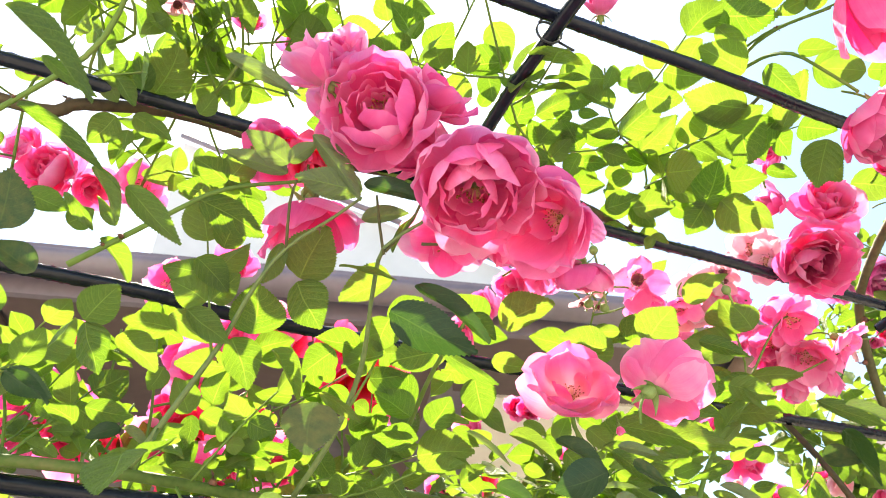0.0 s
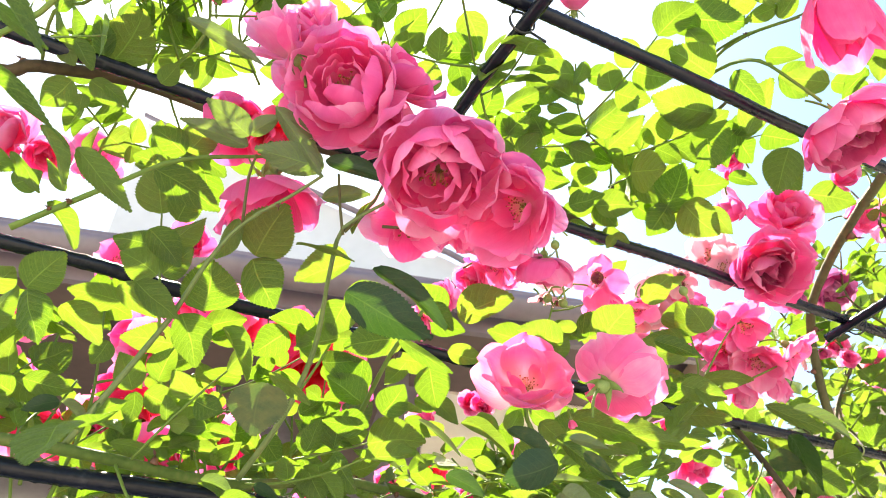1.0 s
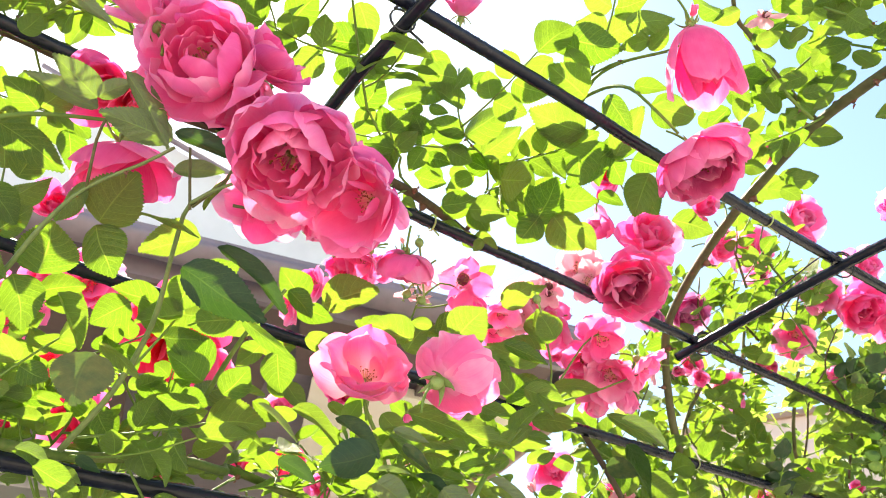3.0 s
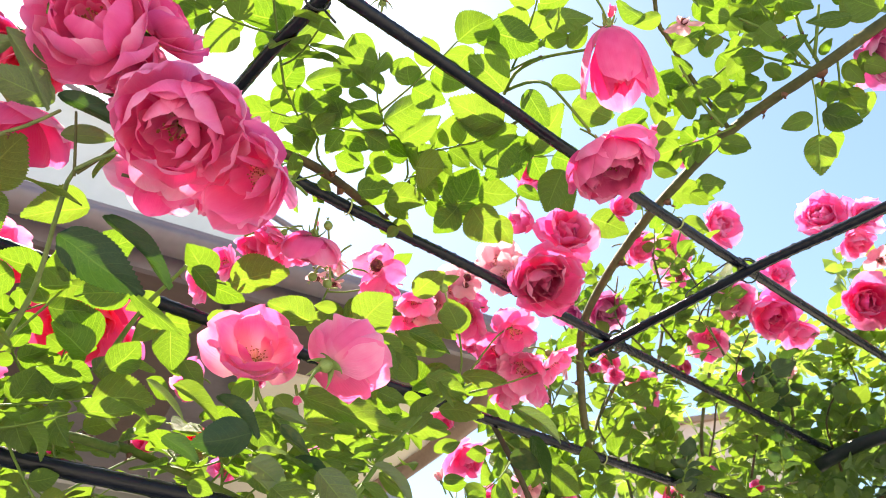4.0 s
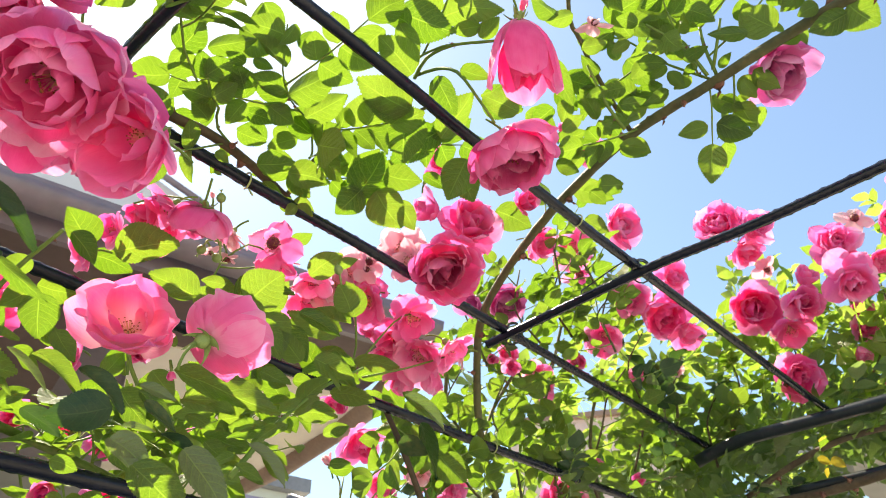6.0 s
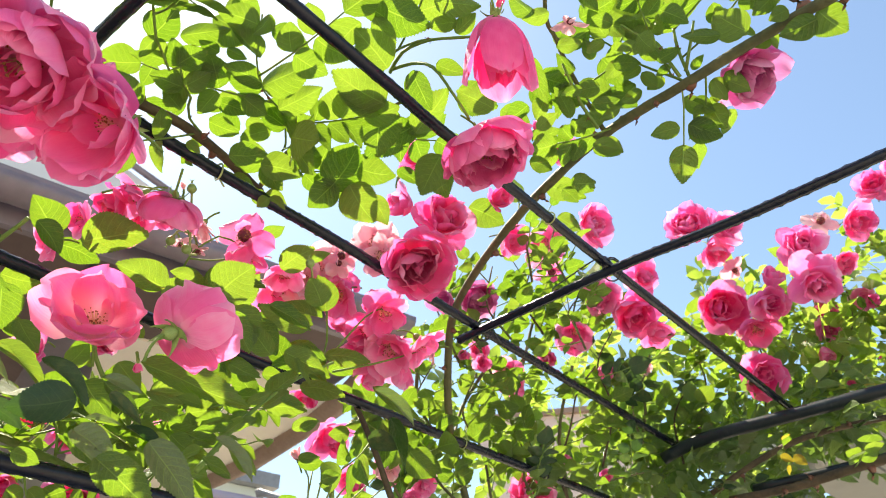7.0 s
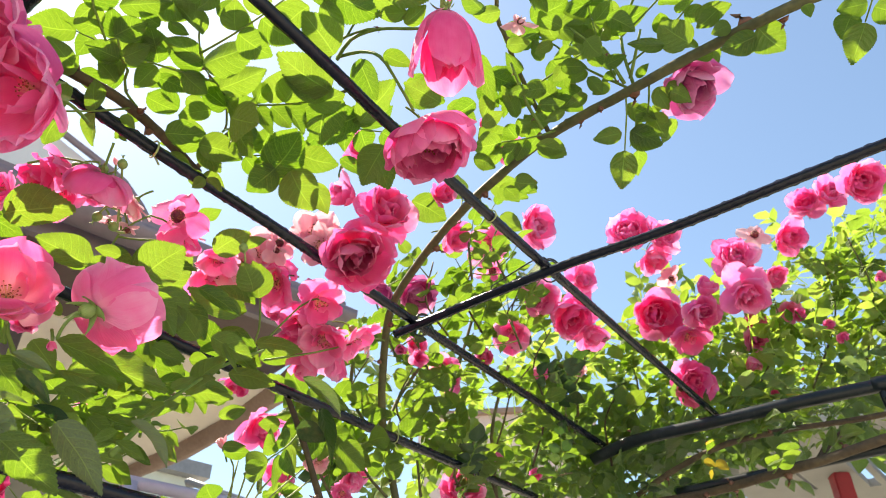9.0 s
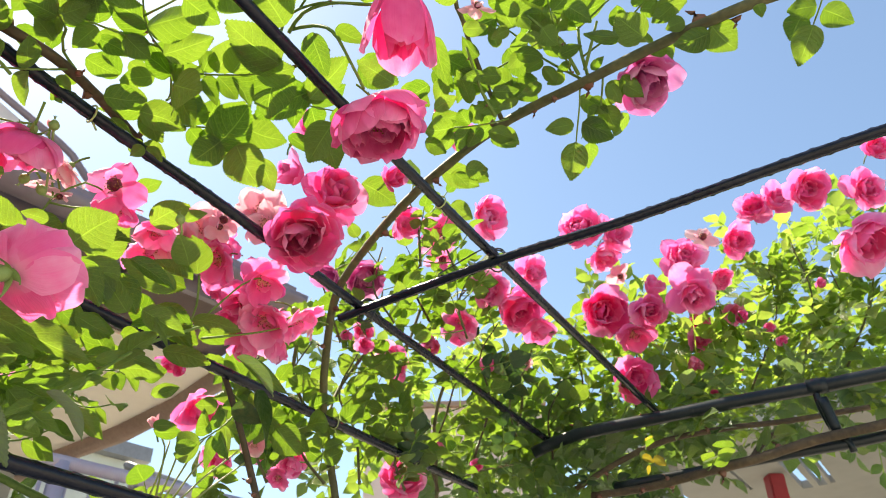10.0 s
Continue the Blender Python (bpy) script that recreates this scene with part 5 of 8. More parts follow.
single_leaf(s_e, (0.559, 0.352, 2.147), (0.569, 0.326, 2.146), 0.5, (0.55, 0.25, 0.75))
single_leaf(s_e, (0.517, 0.426, 2.158), (0.499, 0.443, 2.152), 0.5, (0.66, 0.44, 0.61))
single_leaf(s_e, (0.538, 0.435, 2.151), (0.562, 0.417, 2.152), 0.5, (0.28, 0.64, 0.49))
single_leaf(s_e, (0.533, 0.5, 2.133), (0.528, 0.533, 2.122), 0.5, (0.26, 0.57, 0.63))
single_leaf(s_e, (0.505, 0.52, 2.119), (0.525, 0.502, 2.101), 0.6, (0.27, 0.32, 0.86))
single_leaf(s_e, (0.541, 0.491, 2.076), (0.563, 0.479, 2.077), 0.8, (0.71, 0.63, 0.62))
single_leaf(s_e, (0.539, 0.508, 2.08), (0.558, 0.506, 2.067), 0.75, (0.64, 0.29, 0.78))
single_leaf(s_e, (0.518, 0.435, 2.195), (0.498, 0.438, 2.216), 0.6, (0.27, 0.63, 0.52))
single_leaf(s_e, (0.516, 0.379, 2.187), (0.508, 0.4, 2.184), 0.6, (0.71, 0.39, 0.85))
single_leaf(s_e, (0.565, 0.422, 2.146), (0.55, 0.443, 2.136), 0.45, (0.41, 0.32, 0.51))
single_leaf(s_e, (0.472, 0.405, 2.181), (0.494, 0.389, 2.184), 0.6, (0.75, 0.31, 0.50))
single_leaf(s_e, (0.536, 0.42, 2.21), (0.519, 0.41, 2.228), 0.6, (0.45, 0.34, 0.72))
single_leaf(s_e, (0.6, 0.368, 2.18), (0.592, 0.385, 2.175), 0.6, (0.46, 0.27, 0.85))
single_leaf(s_e, (0.534, 0.351, 2.162), (0.521, 0.369, 2.161), 0.5, (0.67, 0.30, 0.77))
single_leaf(s_e, (0.624, 0.36, 2.177), (0.628, 0.343, 2.186), 0.6, (0.64, 0.29, 0.65))
single_leaf(s_e, (0.486, 0.476, 2.124), (0.502, 0.457, 2.139), 0.55, (0.40, 0.43, 0.88))
single_leaf(s_e, (0.496, 0.515, 2.157), (0.494, 0.544, 2.15), 0.6, (0.48, 0.45, 0.77))
single_leaf(s_e, (0.521, 0.366, 2.203), (0.497, 0.372, 2.208), 0.6, (0.45, 0.31, 0.63))
single_leaf(s_e, (0.57, 0.355, 2.223), (0.598, 0.352, 2.22), 0.5, (0.56, 0.45, 0.62))
cane([(0.551, 0.447, 2.128), (0.526, 0.441, 2.15), (0.492, 0.424, 2.183)], 0.0022, 0.0014, CANE_GREEN, "thin green rose shoot rising from a cane", 2, 70, "rose_shoot", "rose shoot")
cane([(0.597, 0.358, 2.148), (0.569, 0.354, 2.173), (0.526, 0.36, 2.198)], 0.0022, 0.0014, CANE_GREEN, "thin green rose shoot rising from a cane", 2, 71, "rose_shoot", "rose shoot")
cane([(0.599, 0.351, 2.151), (0.592, 0.333, 2.166), (0.583, 0.312, 2.183)], 0.0022, 0.0014, CANE_GREEN, "thin green rose shoot rising from a cane", 2, 72, "rose_shoot", "rose shoot")
single_leaf(hang, (0.628, 0.401, 2.097), (0.641, 0.427, 2.065), .76, (0.72, 0.3, 0.6))
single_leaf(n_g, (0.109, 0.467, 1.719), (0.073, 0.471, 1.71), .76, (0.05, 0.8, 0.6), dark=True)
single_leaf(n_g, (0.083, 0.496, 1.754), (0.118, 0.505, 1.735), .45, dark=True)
single_leaf(n_g, (0.12, 0.517, 1.758), (0.151, 0.519, 1.752), .28)
single_leaf(n_g, (0.122, 0.5, 1.747), (0.152, 0.508, 1.725), .3)
single_leaf(n_g, (0.111, 0.514, 1.712), (0.139, 0.518, 1.698), .45)
single_leaf(n_g, (0.096, 0.571, 1.785), (0.106, 0.563, 1.802), .8)
single_leaf(n_g, (0.143, 0.575, 1.822), (0.124, 0.571, 1.831), .6)
single_leaf(n_f, (0.215, 0.69, 1.933), (0.245, 0.703, 1.901), .85)
single_leaf(n_f, (0.25, 0.688, 1.926), (0.283, 0.696, 1.897), .6)
single_leaf(n_f, (0.235, 0.77, 1.983), (0.254, 0.738, 2.028), .95)
single_leaf(n_f, (0.051, 0.676, 1.963), (0.022, 0.657, 1.988), .9)
single_leaf(n_f, (0.164, 0.808, 2.011), (0.115, 0.802, 2.022), .7)
single_leaf(n_f, (0.164, 0.683, 1.953), (0.2, 0.684, 1.947), .6)
single_leaf(n_f, (0.334, 0.706, 1.968), (0.314, 0.69, 2.002), .85)
single_leaf(n_f, (0.333, 0.716, 1.964), (0.278, 0.724, 1.975), .4)
single_leaf(n_f, (0.318, 0.817, 1.961), (0.379, 0.811, 1.938), .6)
single_leaf(n_f, (0.351, 0.75, 1.937), (0.402, 0.732, 1.934), .42)
single_leaf(n_f, (0.34, 0.801, 1.916), (0.393, 0.785, 1.912), .5)
single_leaf(n_f, (0.444, 0.765, 1.881), (0.475, 0.775, 1.825), .75, dark=True)
single_leaf(n_f, (0.431, 0.8, 1.868), (0.468, 0.789, 1.857), .75, dark=True)
single_leaf(n_f, (0.404, 0.727, 1.897), (0.463, 0.717, 1.864), .22)
single_leaf(n_f, (0.277, 0.746, 1.866), (0.246, 0.738, 1.895), .6)
single_leaf(n_f, (0.274, 0.681, 1.839), (0.298, 0.662, 1.867), .5)
single_leaf(n_f, (0.234, 0.644, 1.792), (0.205, 0.648, 1.793), .6)
single_leaf(n_f, (0.21, 0.618, 1.756), (0.191, 0.624, 1.745), .5)
single_leaf(n_f, (0.226, 0.661, 1.748), (0.203, 0.664, 1.75), .5)
single_leaf(n_f, (0.235, 0.632, 1.765), (0.262, 0.632, 1.749), .35)
single_leaf(n_f, (0.26, 0.655, 1.804), (0.239, 0.664, 1.792), .5)
single_leaf(n_f, (0.293, 0.673, 1.846), (0.271, 0.686, 1.829), .5)
single_leaf(s_b, (0.12, 0.574, 2.106), (0.09, 0.574, 2.104), .78)
single_leaf(s_b, (0.123, 0.595, 2.127), (0.145, 0.58, 2.14), .7)
single_leaf(s_b, (0.113, 0.604, 2.16), (0.134, 0.583, 2.179), .75)
single_leaf(s_b, (0.047, 0.64, 2.161), (0.076, 0.655, 2.149), .5)
single_leaf(s_b, (0.133, 0.558, 2.12), (0.157, 0.556, 2.122), .7)
single_leaf(s_b, (0.197, 0.578, 2.139), (0.152, 0.569, 2.151), .6)
single_leaf(s_b, (0.158, 0.613, 2.15), (0.191, 0.619, 2.142), .75)
single_leaf(s_b, (0.193, 0.655, 2.148), (0.157, 0.655, 2.151), .8)
single_leaf(s_b, (0.178, 0.566, 2.111), (0.206, 0.572, 2.102), .78)
single_leaf(s_b, (0.205, 0.582, 2.134), (0.233, 0.594, 2.118), .9)
single_leaf(s_b, (0.194, 0.623, 2.137), (0.219, 0.627, 2.131), .78)
single_leaf(s_b, (0.123, 0.645, 2.162), (0.121, 0.664, 2.142), .6)
single_leaf(s_b, (0.182, 0.61, 2.065), (0.218, 0.597, 2.075), .75)
single_leaf(s_b, (0.219, 0.629, 2.084), (0.263, 0.622, 2.083), .75)
single_leaf(s_b, (0.257, 0.619, 2.132), (0.272, 0.637, 2.11), .9)
single_leaf(s_b, (0.203, 0.691, 2.108), (0.227, 0.691, 2.103), .6)
single_leaf(s_b, (0.233, 0.626, 2.039), (0.223, 0.635, 2.03), .9)
single_leaf(s_b, (0.238, 0.648, 2.058), (0.258, 0.65, 2.052), .7)
single_leaf(s_b, (0.225, 0.651, 2.104), (0.251, 0.663, 2.086), .7)
single_leaf(s_b, (0.088, 0.655, 2.15), (0.118, 0.67, 2.135), .8)
single_leaf(s_b, (0.138, 0.611, 2.067), (0.154, 0.615, 2.062), .7)
single_leaf(s_b, (0.143, 0.645, 2.073), (0.152, 0.648, 2.07), .7)
single_leaf(s_b, (0.234, 0.611, 2.144), (0.267, 0.604, 2.145), .7)
single_leaf(s_b, (0.086, 0.627, 2.178), (0.079, 0.647, 2.158), .7)
single_leaf(s_b, (0.077, 0.597, 2.079), (0.086, 0.582, 2.095), .7)
single_leaf(s_b, (0.14, 0.603, 2.119), (0.165, 0.602, 2.118), .7)
single_leaf(s_b, (0.09, 0.6, 2.162), (0.11, 0.603, 2.16), .78)
single_leaf(s_a, (0.252, 0.724, 2.057), (0.273, 0.708, 2.072), .7)
single_leaf(s_a, (0.265, 0.664, 1.981), (0.292, 0.641, 2.004), .7)
single_leaf(s_a, (0.3, 0.675, 2.006), (0.317, 0.662, 2.018), .6)
single_leaf(s_e, (0.497, 0.472, 2.216), (0.53, 0.461, 2.205), .72)
single_leaf(s_e, (0.494, 0.487, 2.207), (0.524, 0.49, 2.188), .72)
single_leaf(s_e, (0.517, 0.479, 2.2), (0.556, 0.461, 2.188), .72)
single_leaf(s_e, (0.498, 0.437, 2.263), (0.539, 0.423, 2.249), .72)
single_leaf(s_e, (0.574, 0.442, 2.256), (0.61, 0.447, 2.23), .72)
single_leaf(s_e, (0.563, 0.477, 2.241), (0.596, 0.468, 2.226), .72)
single_leaf(s_e, (0.607, 0.47, 2.244), (0.642, 0.464, 2.224), .72)
single_leaf(s_e, (0.606, 0.517, 2.184), (0.636, 0.502, 2.172), .72)
single_leaf(s_e, (0.472, 0.523, 2.192), (0.509, 0.516, 2.178), .72)
single_leaf(s_e, (0.412, 0.521, 2.196), (0.46, 0.512, 2.18), .72)
single_leaf(s_e, (0.391, 0.547, 2.1), (0.419, 0.567, 2.066), .72)
single_leaf(s_e, (0.516, 0.681, 2.171), (0.565, 0.67, 2.151), .72)
single_leaf(s_e, (0.621, 0.639, 2.22), (0.67, 0.62, 2.2), .72)
single_leaf(s_e, (0.649, 0.614, 2.222), (0.679, 0.605, 2.205), .72)
single_leaf(s_e, (0.674, 0.686, 2.214), (0.707, 0.678, 2.194), .72)
single_leaf(s_e, (0.585, 0.394, 2.276), (0.614, 0.383, 2.263), .72)
single_leaf(s_e, (0.541, 0.416, 2.289), (0.562, 0.392, 2.291), .72)
single_leaf(s_e, (0.591, 0.42, 2.258), (0.61, 0.393, 2.26), .72)
single_leaf(n_f, (0.14, 0.785, 1.857), (0.172, 0.784, 1.856), 0.58)
single_leaf(n_f, (0.167, 0.697, 1.83), (0.203, 0.69, 1.838), 0.64)
single_leaf(n_f, (0.145, 0.787, 1.874), (0.178, 0.792, 1.855), 0.70)
single_leaf(n_f, (0.173, 0.796, 1.852), (0.206, 0.79, 1.86), 0.58)
single_leaf(n_f, (0.13, 0.742, 1.816), (0.153, 0.742, 1.813), 0.64)
single_leaf(n_f, (0.118, 0.715, 1.79), (0.145, 0.714, 1.791), 0.70)
single_leaf(n_f, (0.227, 0.793, 1.841), (0.254, 0.783, 1.852), 0.58)
single_leaf(n_f, (0.256, 0.788, 1.844), (0.281, 0.776, 1.861), 0.64)
single_leaf(n_f, (0.266, 0.74, 1.921), (0.226, 0.733, 1.947), 0.70)
single_leaf(n_f, (0.21, 0.674, 1.869), (0.23, 0.677, 1.856), 0.58)
single_leaf(n_f, (0.241, 0.714, 1.891), (0.269, 0.717, 1.875), 0.64)
single_leaf(n_f, (0.283, 0.758, 1.9), (0.308, 0.752, 1.9), 0.70)
single_leaf(n_f, (0.264, 0.762, 1.876), (0.296, 0.754, 1.879), 0.58)
single_leaf(n_f, (0.025, 0.719, 1.884), (0.052, 0.725, 1.878), 0.64)
single_leaf(n_f, (0.008, 0.745, 1.945), (0.048, 0.749, 1.947), 0.70)
single_leaf(n_f, (0.039, 0.814, 2.039), (0.089, 0.82, 2.034), 0.58)
single_leaf(n_f, (0.089, 0.719, 1.869), (0.112, 0.725, 1.856), 0.64)
single_leaf(n_f, (0.072, 0.686, 1.754), (0.095, 0.689, 1.75), 0.70)
single_leaf(n_f, (0.2, 0.754, 1.815), (0.228, 0.756, 1.798), 0.58)
single_leaf(n_f, (0.169, 0.811, 1.814), (0.19, 0.814, 1.8), 0.64)
single_leaf(n_f, (0.15, 0.58, 1.874), (0.109, 0.574, 1.887), 0.70)
single_leaf(n_f, (0.21, 0.691, 1.833), (0.228, 0.685, 1.84), 0.58)
single_leaf(n_f, (0.09, 0.752, 1.834), (0.112, 0.755, 1.828), 0.64)
single_leaf(n_f, (0.06, 0.786, 1.879), (0.036, 0.779, 1.889), 0.70)
single_leaf(n_f, (0.289, 0.889, 2.074), (0.357, 0.842, 2.024), .6)
single_leaf(n_f, (0.324, 0.841, 1.982), (0.39, 0.837, 1.955), .7)
single_leaf(n_f, (0.405, 0.895, 1.993), (0.455, 0.866, 2.014), .6)
single_leaf(n_g, (0.234, 0.675, 1.855), (0.208, 0.71, 1.877), .7)
single_leaf(n_f, (0.242, 0.69, 1.864), (0.264, 0.686, 1.865), .8)
single_leaf(n_f, (0.29, 0.786, 1.913), (0.325, 0.782, 1.903), .5)
single_leaf(n_g, (0.181, 0.806, 1.861), (0.211, 0.803, 1.864), .6)
single_leaf(n_g, (0.146, 0.781, 1.858), (0.177, 0.78, 1.856), .7)
single_leaf(n_g, (0.199, 0.763, 1.825), (0.242, 0.762, 1.815), .5)
single_leaf(n_f, (0.21, 0.646, 1.785), (0.234, 0.64, 1.791), .6)
single_leaf(n_f, (0.251, 0.733, 1.823), (0.276, 0.723, 1.836), .5)
single_leaf(n_f, (0.281, 0.714, 1.844), (0.322, 0.703, 1.847), .5)
single_leaf(n_f, (0.254, 0.741, 1.86), (0.285, 0.732, 1.866), .5)
single_leaf(n_f, (0.273, 0.813, 1.832), (0.306, 0.815, 1.808), .45)
single_leaf(n_f, (0.356, 0.87, 1.89), (0.384, 0.858, 1.902), .6)
single_leaf(n_f, (0.371, 0.878, 1.85), (0.4, 0.867, 1.854), .7)
single_leaf(n_f, (0.205, 0.711, 1.769), (0.234, 0.707, 1.77), .6)
single_leaf(s_h, (0.073, 0.503, 2.178), (0.012, 0.504, 2.182), .6)
single_leaf(s_h, (0.059, 0.482, 2.219), (0.078, 0.515, 2.194), .8)
single_leaf(s_h, (0.048, 0.553, 2.166), (0.061, 0.535, 2.18), .7)
single_leaf(s_h, (0.12, 0.591, 2.149), (0.138, 0.569, 2.166), .7)
single_leaf(s_h, (0.128, 0.612, 2.14), (0.094, 0.613, 2.146), .65)
single_leaf(s_h, (0.121, 0.613, 2.141), (0.149, 0.594, 2.154), .7)
single_leaf(s_h, (0.17, 0.551, 2.186), (0.109, 0.575, 2.179), .45)
single_leaf(s_h, (0.146, 0.516, 2.207), (0.175, 0.537, 2.184), .7)
single_leaf(s_h, (0.144, 0.552, 2.192), (0.146, 0.523, 2.215), .5)
single_leaf(s_h, (0.029, 0.526, 2.189), (0.01, 0.545, 2.174), .6)
single_leaf(s_h, (-0.008, 0.512, 2.2), (0.016, 0.483, 2.221), .8)
single_leaf(s_h, (-0.05, 0.504, 2.18), (-0.029, 0.483, 2.196), .6)
single_leaf(s_h, (-0.022, 0.474, 2.178), (-0.042, 0.442, 2.199), .75)
single_leaf(n_d, (-0.204, 0.219, 1.852), (-0.171, 0.263, 1.839), .22)
single_leaf(n_d, (-0.198, 0.247, 1.85), (-0.177, 0.27, 1.845), .26)
single_leaf(n_d, (-0.22, 0.273, 1.843), (-0.175, 0.319, 1.83), .2)
single_leaf(n_d, (-0.194, 0.354, 1.86), (-0.164, 0.387, 1.84), .34)
single_leaf(n_d, (-0.211, 0.34, 1.864), (-0.197, 0.367, 1.844), .42)
single_leaf(n_d, (-0.266, 0.468, 2.083), (-0.239, 0.437, 2.12), .75)
single_leaf(n_d, (-0.273, 0.464, 2.082), (-0.275, 0.435, 2.105), .6)
single_leaf(n_d, (-0.293, 0.468, 2.054), (-0.315, 0.479, 2.03), .8)
single_leaf(n_d, (-0.272, 0.459, 2.045), (-0.249, 0.48, 2.038), .6)
single_leaf(n_d, (-0.273, 0.377, 1.876), (-0.251, 0.394, 1.875), .7)
single_leaf(n_d, (-0.253, 0.385, 1.884), (-0.235, 0.407, 1.871), .5)
single_leaf(n_d, (-0.261, 0.413, 1.88), (-0.245, 0.412, 1.892), .8)
single_leaf(n_d, (-0.241, 0.439, 1.899), (-0.249, 0.42, 1.914), .7)
single_leaf(n_d, (-0.23, 0.389, 2.092), (-0.253, 0.396, 2.077), .6)
single_leaf(n_d, (-0.257, 0.332, 1.987), (-0.244, 0.322, 2.001), .7)
single_leaf(n_d, (-0.25, 0.358, 1.999), (-0.243, 0.343, 2.014), .6)
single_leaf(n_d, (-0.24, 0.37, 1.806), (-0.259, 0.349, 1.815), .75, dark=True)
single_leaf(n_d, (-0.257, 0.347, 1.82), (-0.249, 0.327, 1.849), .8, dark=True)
single_leaf(n_d, (-0.233, 0.413, 1.867), (-0.214, 0.437, 1.848), .55)
single_leaf(n_a, (-0.102, 0.379, 1.905), (-0.128, 0.358, 1.917), .6, (-0.15, 0.5, 0.85), pale=True)
single_leaf(n_a, (-0.102, 0.379, 1.906), (-0.082, 0.371, 1.918), .55, (-0.11, 0.51, 0.85), pale=True)
single_leaf(n_a, (-0.107, 0.398, 1.914), (-0.15, 0.378, 1.919), .34, (-0.16, 0.52, 0.84), pale=True)
single_leaf(n_a, (-0.05, 0.383, 1.883), (-0.094, 0.371, 1.887), .5, (-0.09, 0.54, 0.84), pale=True)
single_leaf(n_a, (-0.082, 0.354, 1.907), (-0.05, 0.387, 1.879), .3, (-0.07, 0.53, 0.84), pale=True)
single_leaf(n_a, (-0.049, 0.38, 1.887), (-0.004, 0.389, 1.881), .34, dark=True)
single_leaf(n_a, (-0.056, 0.434, 1.901), (-0.021, 0.432, 1.907), .42, (-0.02, 0.58, 0.81), pale=True)
single_leaf(n_a, (-0.178, 0.427, 1.915), (-0.133, 0.455, 1.903), .45)
single_leaf(n_a, (-0.134, 0.307, 1.93), (-0.089, 0.333, 1.923), .2, (-0.15, 0.44, 0.89), pale=True)
single_leaf(n_a, (-0.146, 0.514, 1.85), (-0.143, 0.492, 1.884), 1.0)
single_leaf(n_a, (-0.259, 0.473, 1.837), (-0.238, 0.467, 1.864), .8)
single_leaf(n_a, (-0.305, 0.488, 1.809), (-0.292, 0.481, 1.836), .8)
single_leaf(n_a, (-0.259, 0.474, 1.836), (-0.247, 0.498, 1.806), .85)
single_leaf(n_a, (-0.243, 0.495, 1.837), (-0.214, 0.518, 1.822), .75)
single_leaf(n_a, (-0.205, 0.49, 1.853), (-0.176, 0.51, 1.839), .7)
single_leaf(n_a, (-0.187, 0.476, 1.848), (-0.156, 0.497, 1.832), .5)
single_leaf(n_a, (-0.209, 0.512, 1.855), (-0.243, 0.496, 1.856), .6)
single_leaf(n_a, (-0.218, 0.535, 1.832), (-0.227, 0.54, 1.814), .85)
single_leaf(n_a, (-0.198, 0.558, 1.803), (-0.21, 0.541, 1.826), .85)
single_leaf(n_a, (-0.178, 0.551, 1.807), (-0.17, 0.541, 1.832), .95)
single_leaf(n_a, (-0.169, 0.54, 1.834), (-0.207, 0.526, 1.832), .6)
single_leaf(n_a, (-0.161, 0.512, 1.845), (-0.146, 0.535, 1.813), .75)
single_leaf(n_a, (-0.199, 0.567, 1.806), (-0.199, 0.577, 1.783), .9)
single_leaf(n_a, (-0.252, 0.395, 1.754), (-0.228, 0.415, 1.745), .5, dark=True)
single_leaf(n_a, (-0.268, 0.525, 1.781), (-0.288, 0.51, 1.788), .75)
single_leaf(n_a, (-0.168, 0.47, 1.902), (-0.153, 0.453, 1.928), .7)
single_leaf(n_a, (-0.12, 0.461, 1.9), (-0.136, 0.476, 1.873), .7)
single_leaf(n_b, (-0.107, 0.48, 1.88), (-0.085, 0.458, 1.914), .85)
single_leaf(n_b, (-0.109, 0.481, 1.877), (-0.089, 0.504, 1.849), .9)
single_leaf(n_b, (-0.035, 0.488, 1.884), (-0.078, 0.491, 1.872), .75)
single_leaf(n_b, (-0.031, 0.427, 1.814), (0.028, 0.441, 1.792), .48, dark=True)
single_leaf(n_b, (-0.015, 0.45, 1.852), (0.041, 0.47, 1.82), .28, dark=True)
single_leaf(n_b, (-0.063, 0.55, 1.858), (-0.101, 0.541, 1.862), .7)
single_leaf(n_b, (-0.043, 0.553, 1.855), (-0.08, 0.554, 1.847), .7)
single_leaf(n_b, (-0.085, 0.548, 1.855), (-0.111, 0.554, 1.836), .9)
single_leaf(n_b, (-0.039, 0.538, 1.881), (-0.05, 0.552, 1.856), .9)
single_leaf(n_b, (0, 0.555, 1.856), (-0.04, 0.557, 1.849), .72)
single_leaf(n_b, (-0.02, 0.594, 1.825), (-0.056, 0.58, 1.846), .8)
single_leaf(n_b, (-0.022, 0.588, 1.814), (-0.05, 0.576, 1.834), .8)
single_leaf(n_b, (-0.006, 0.61, 1.815), (0.012, 0.599, 1.838), .8)
single_leaf(n_b, (-0.004, 0.618, 1.821), (0.028, 0.616, 1.825), .6)
single_leaf(n_b, (0.033, 0.59, 1.852), (0.041, 0.606, 1.82), .9)
single_leaf(n_b, (-0.089, 0.504, 1.786), (-0.092, 0.519, 1.752), 1.08, dark=True)
single_leaf(n_b, (-0.019, 0.587, 1.791), (-0.052, 0.582, 1.798), .65)
single_leaf(n_b, (-0.087, 0.51, 1.797), (-0.055, 0.523, 1.782), .3)
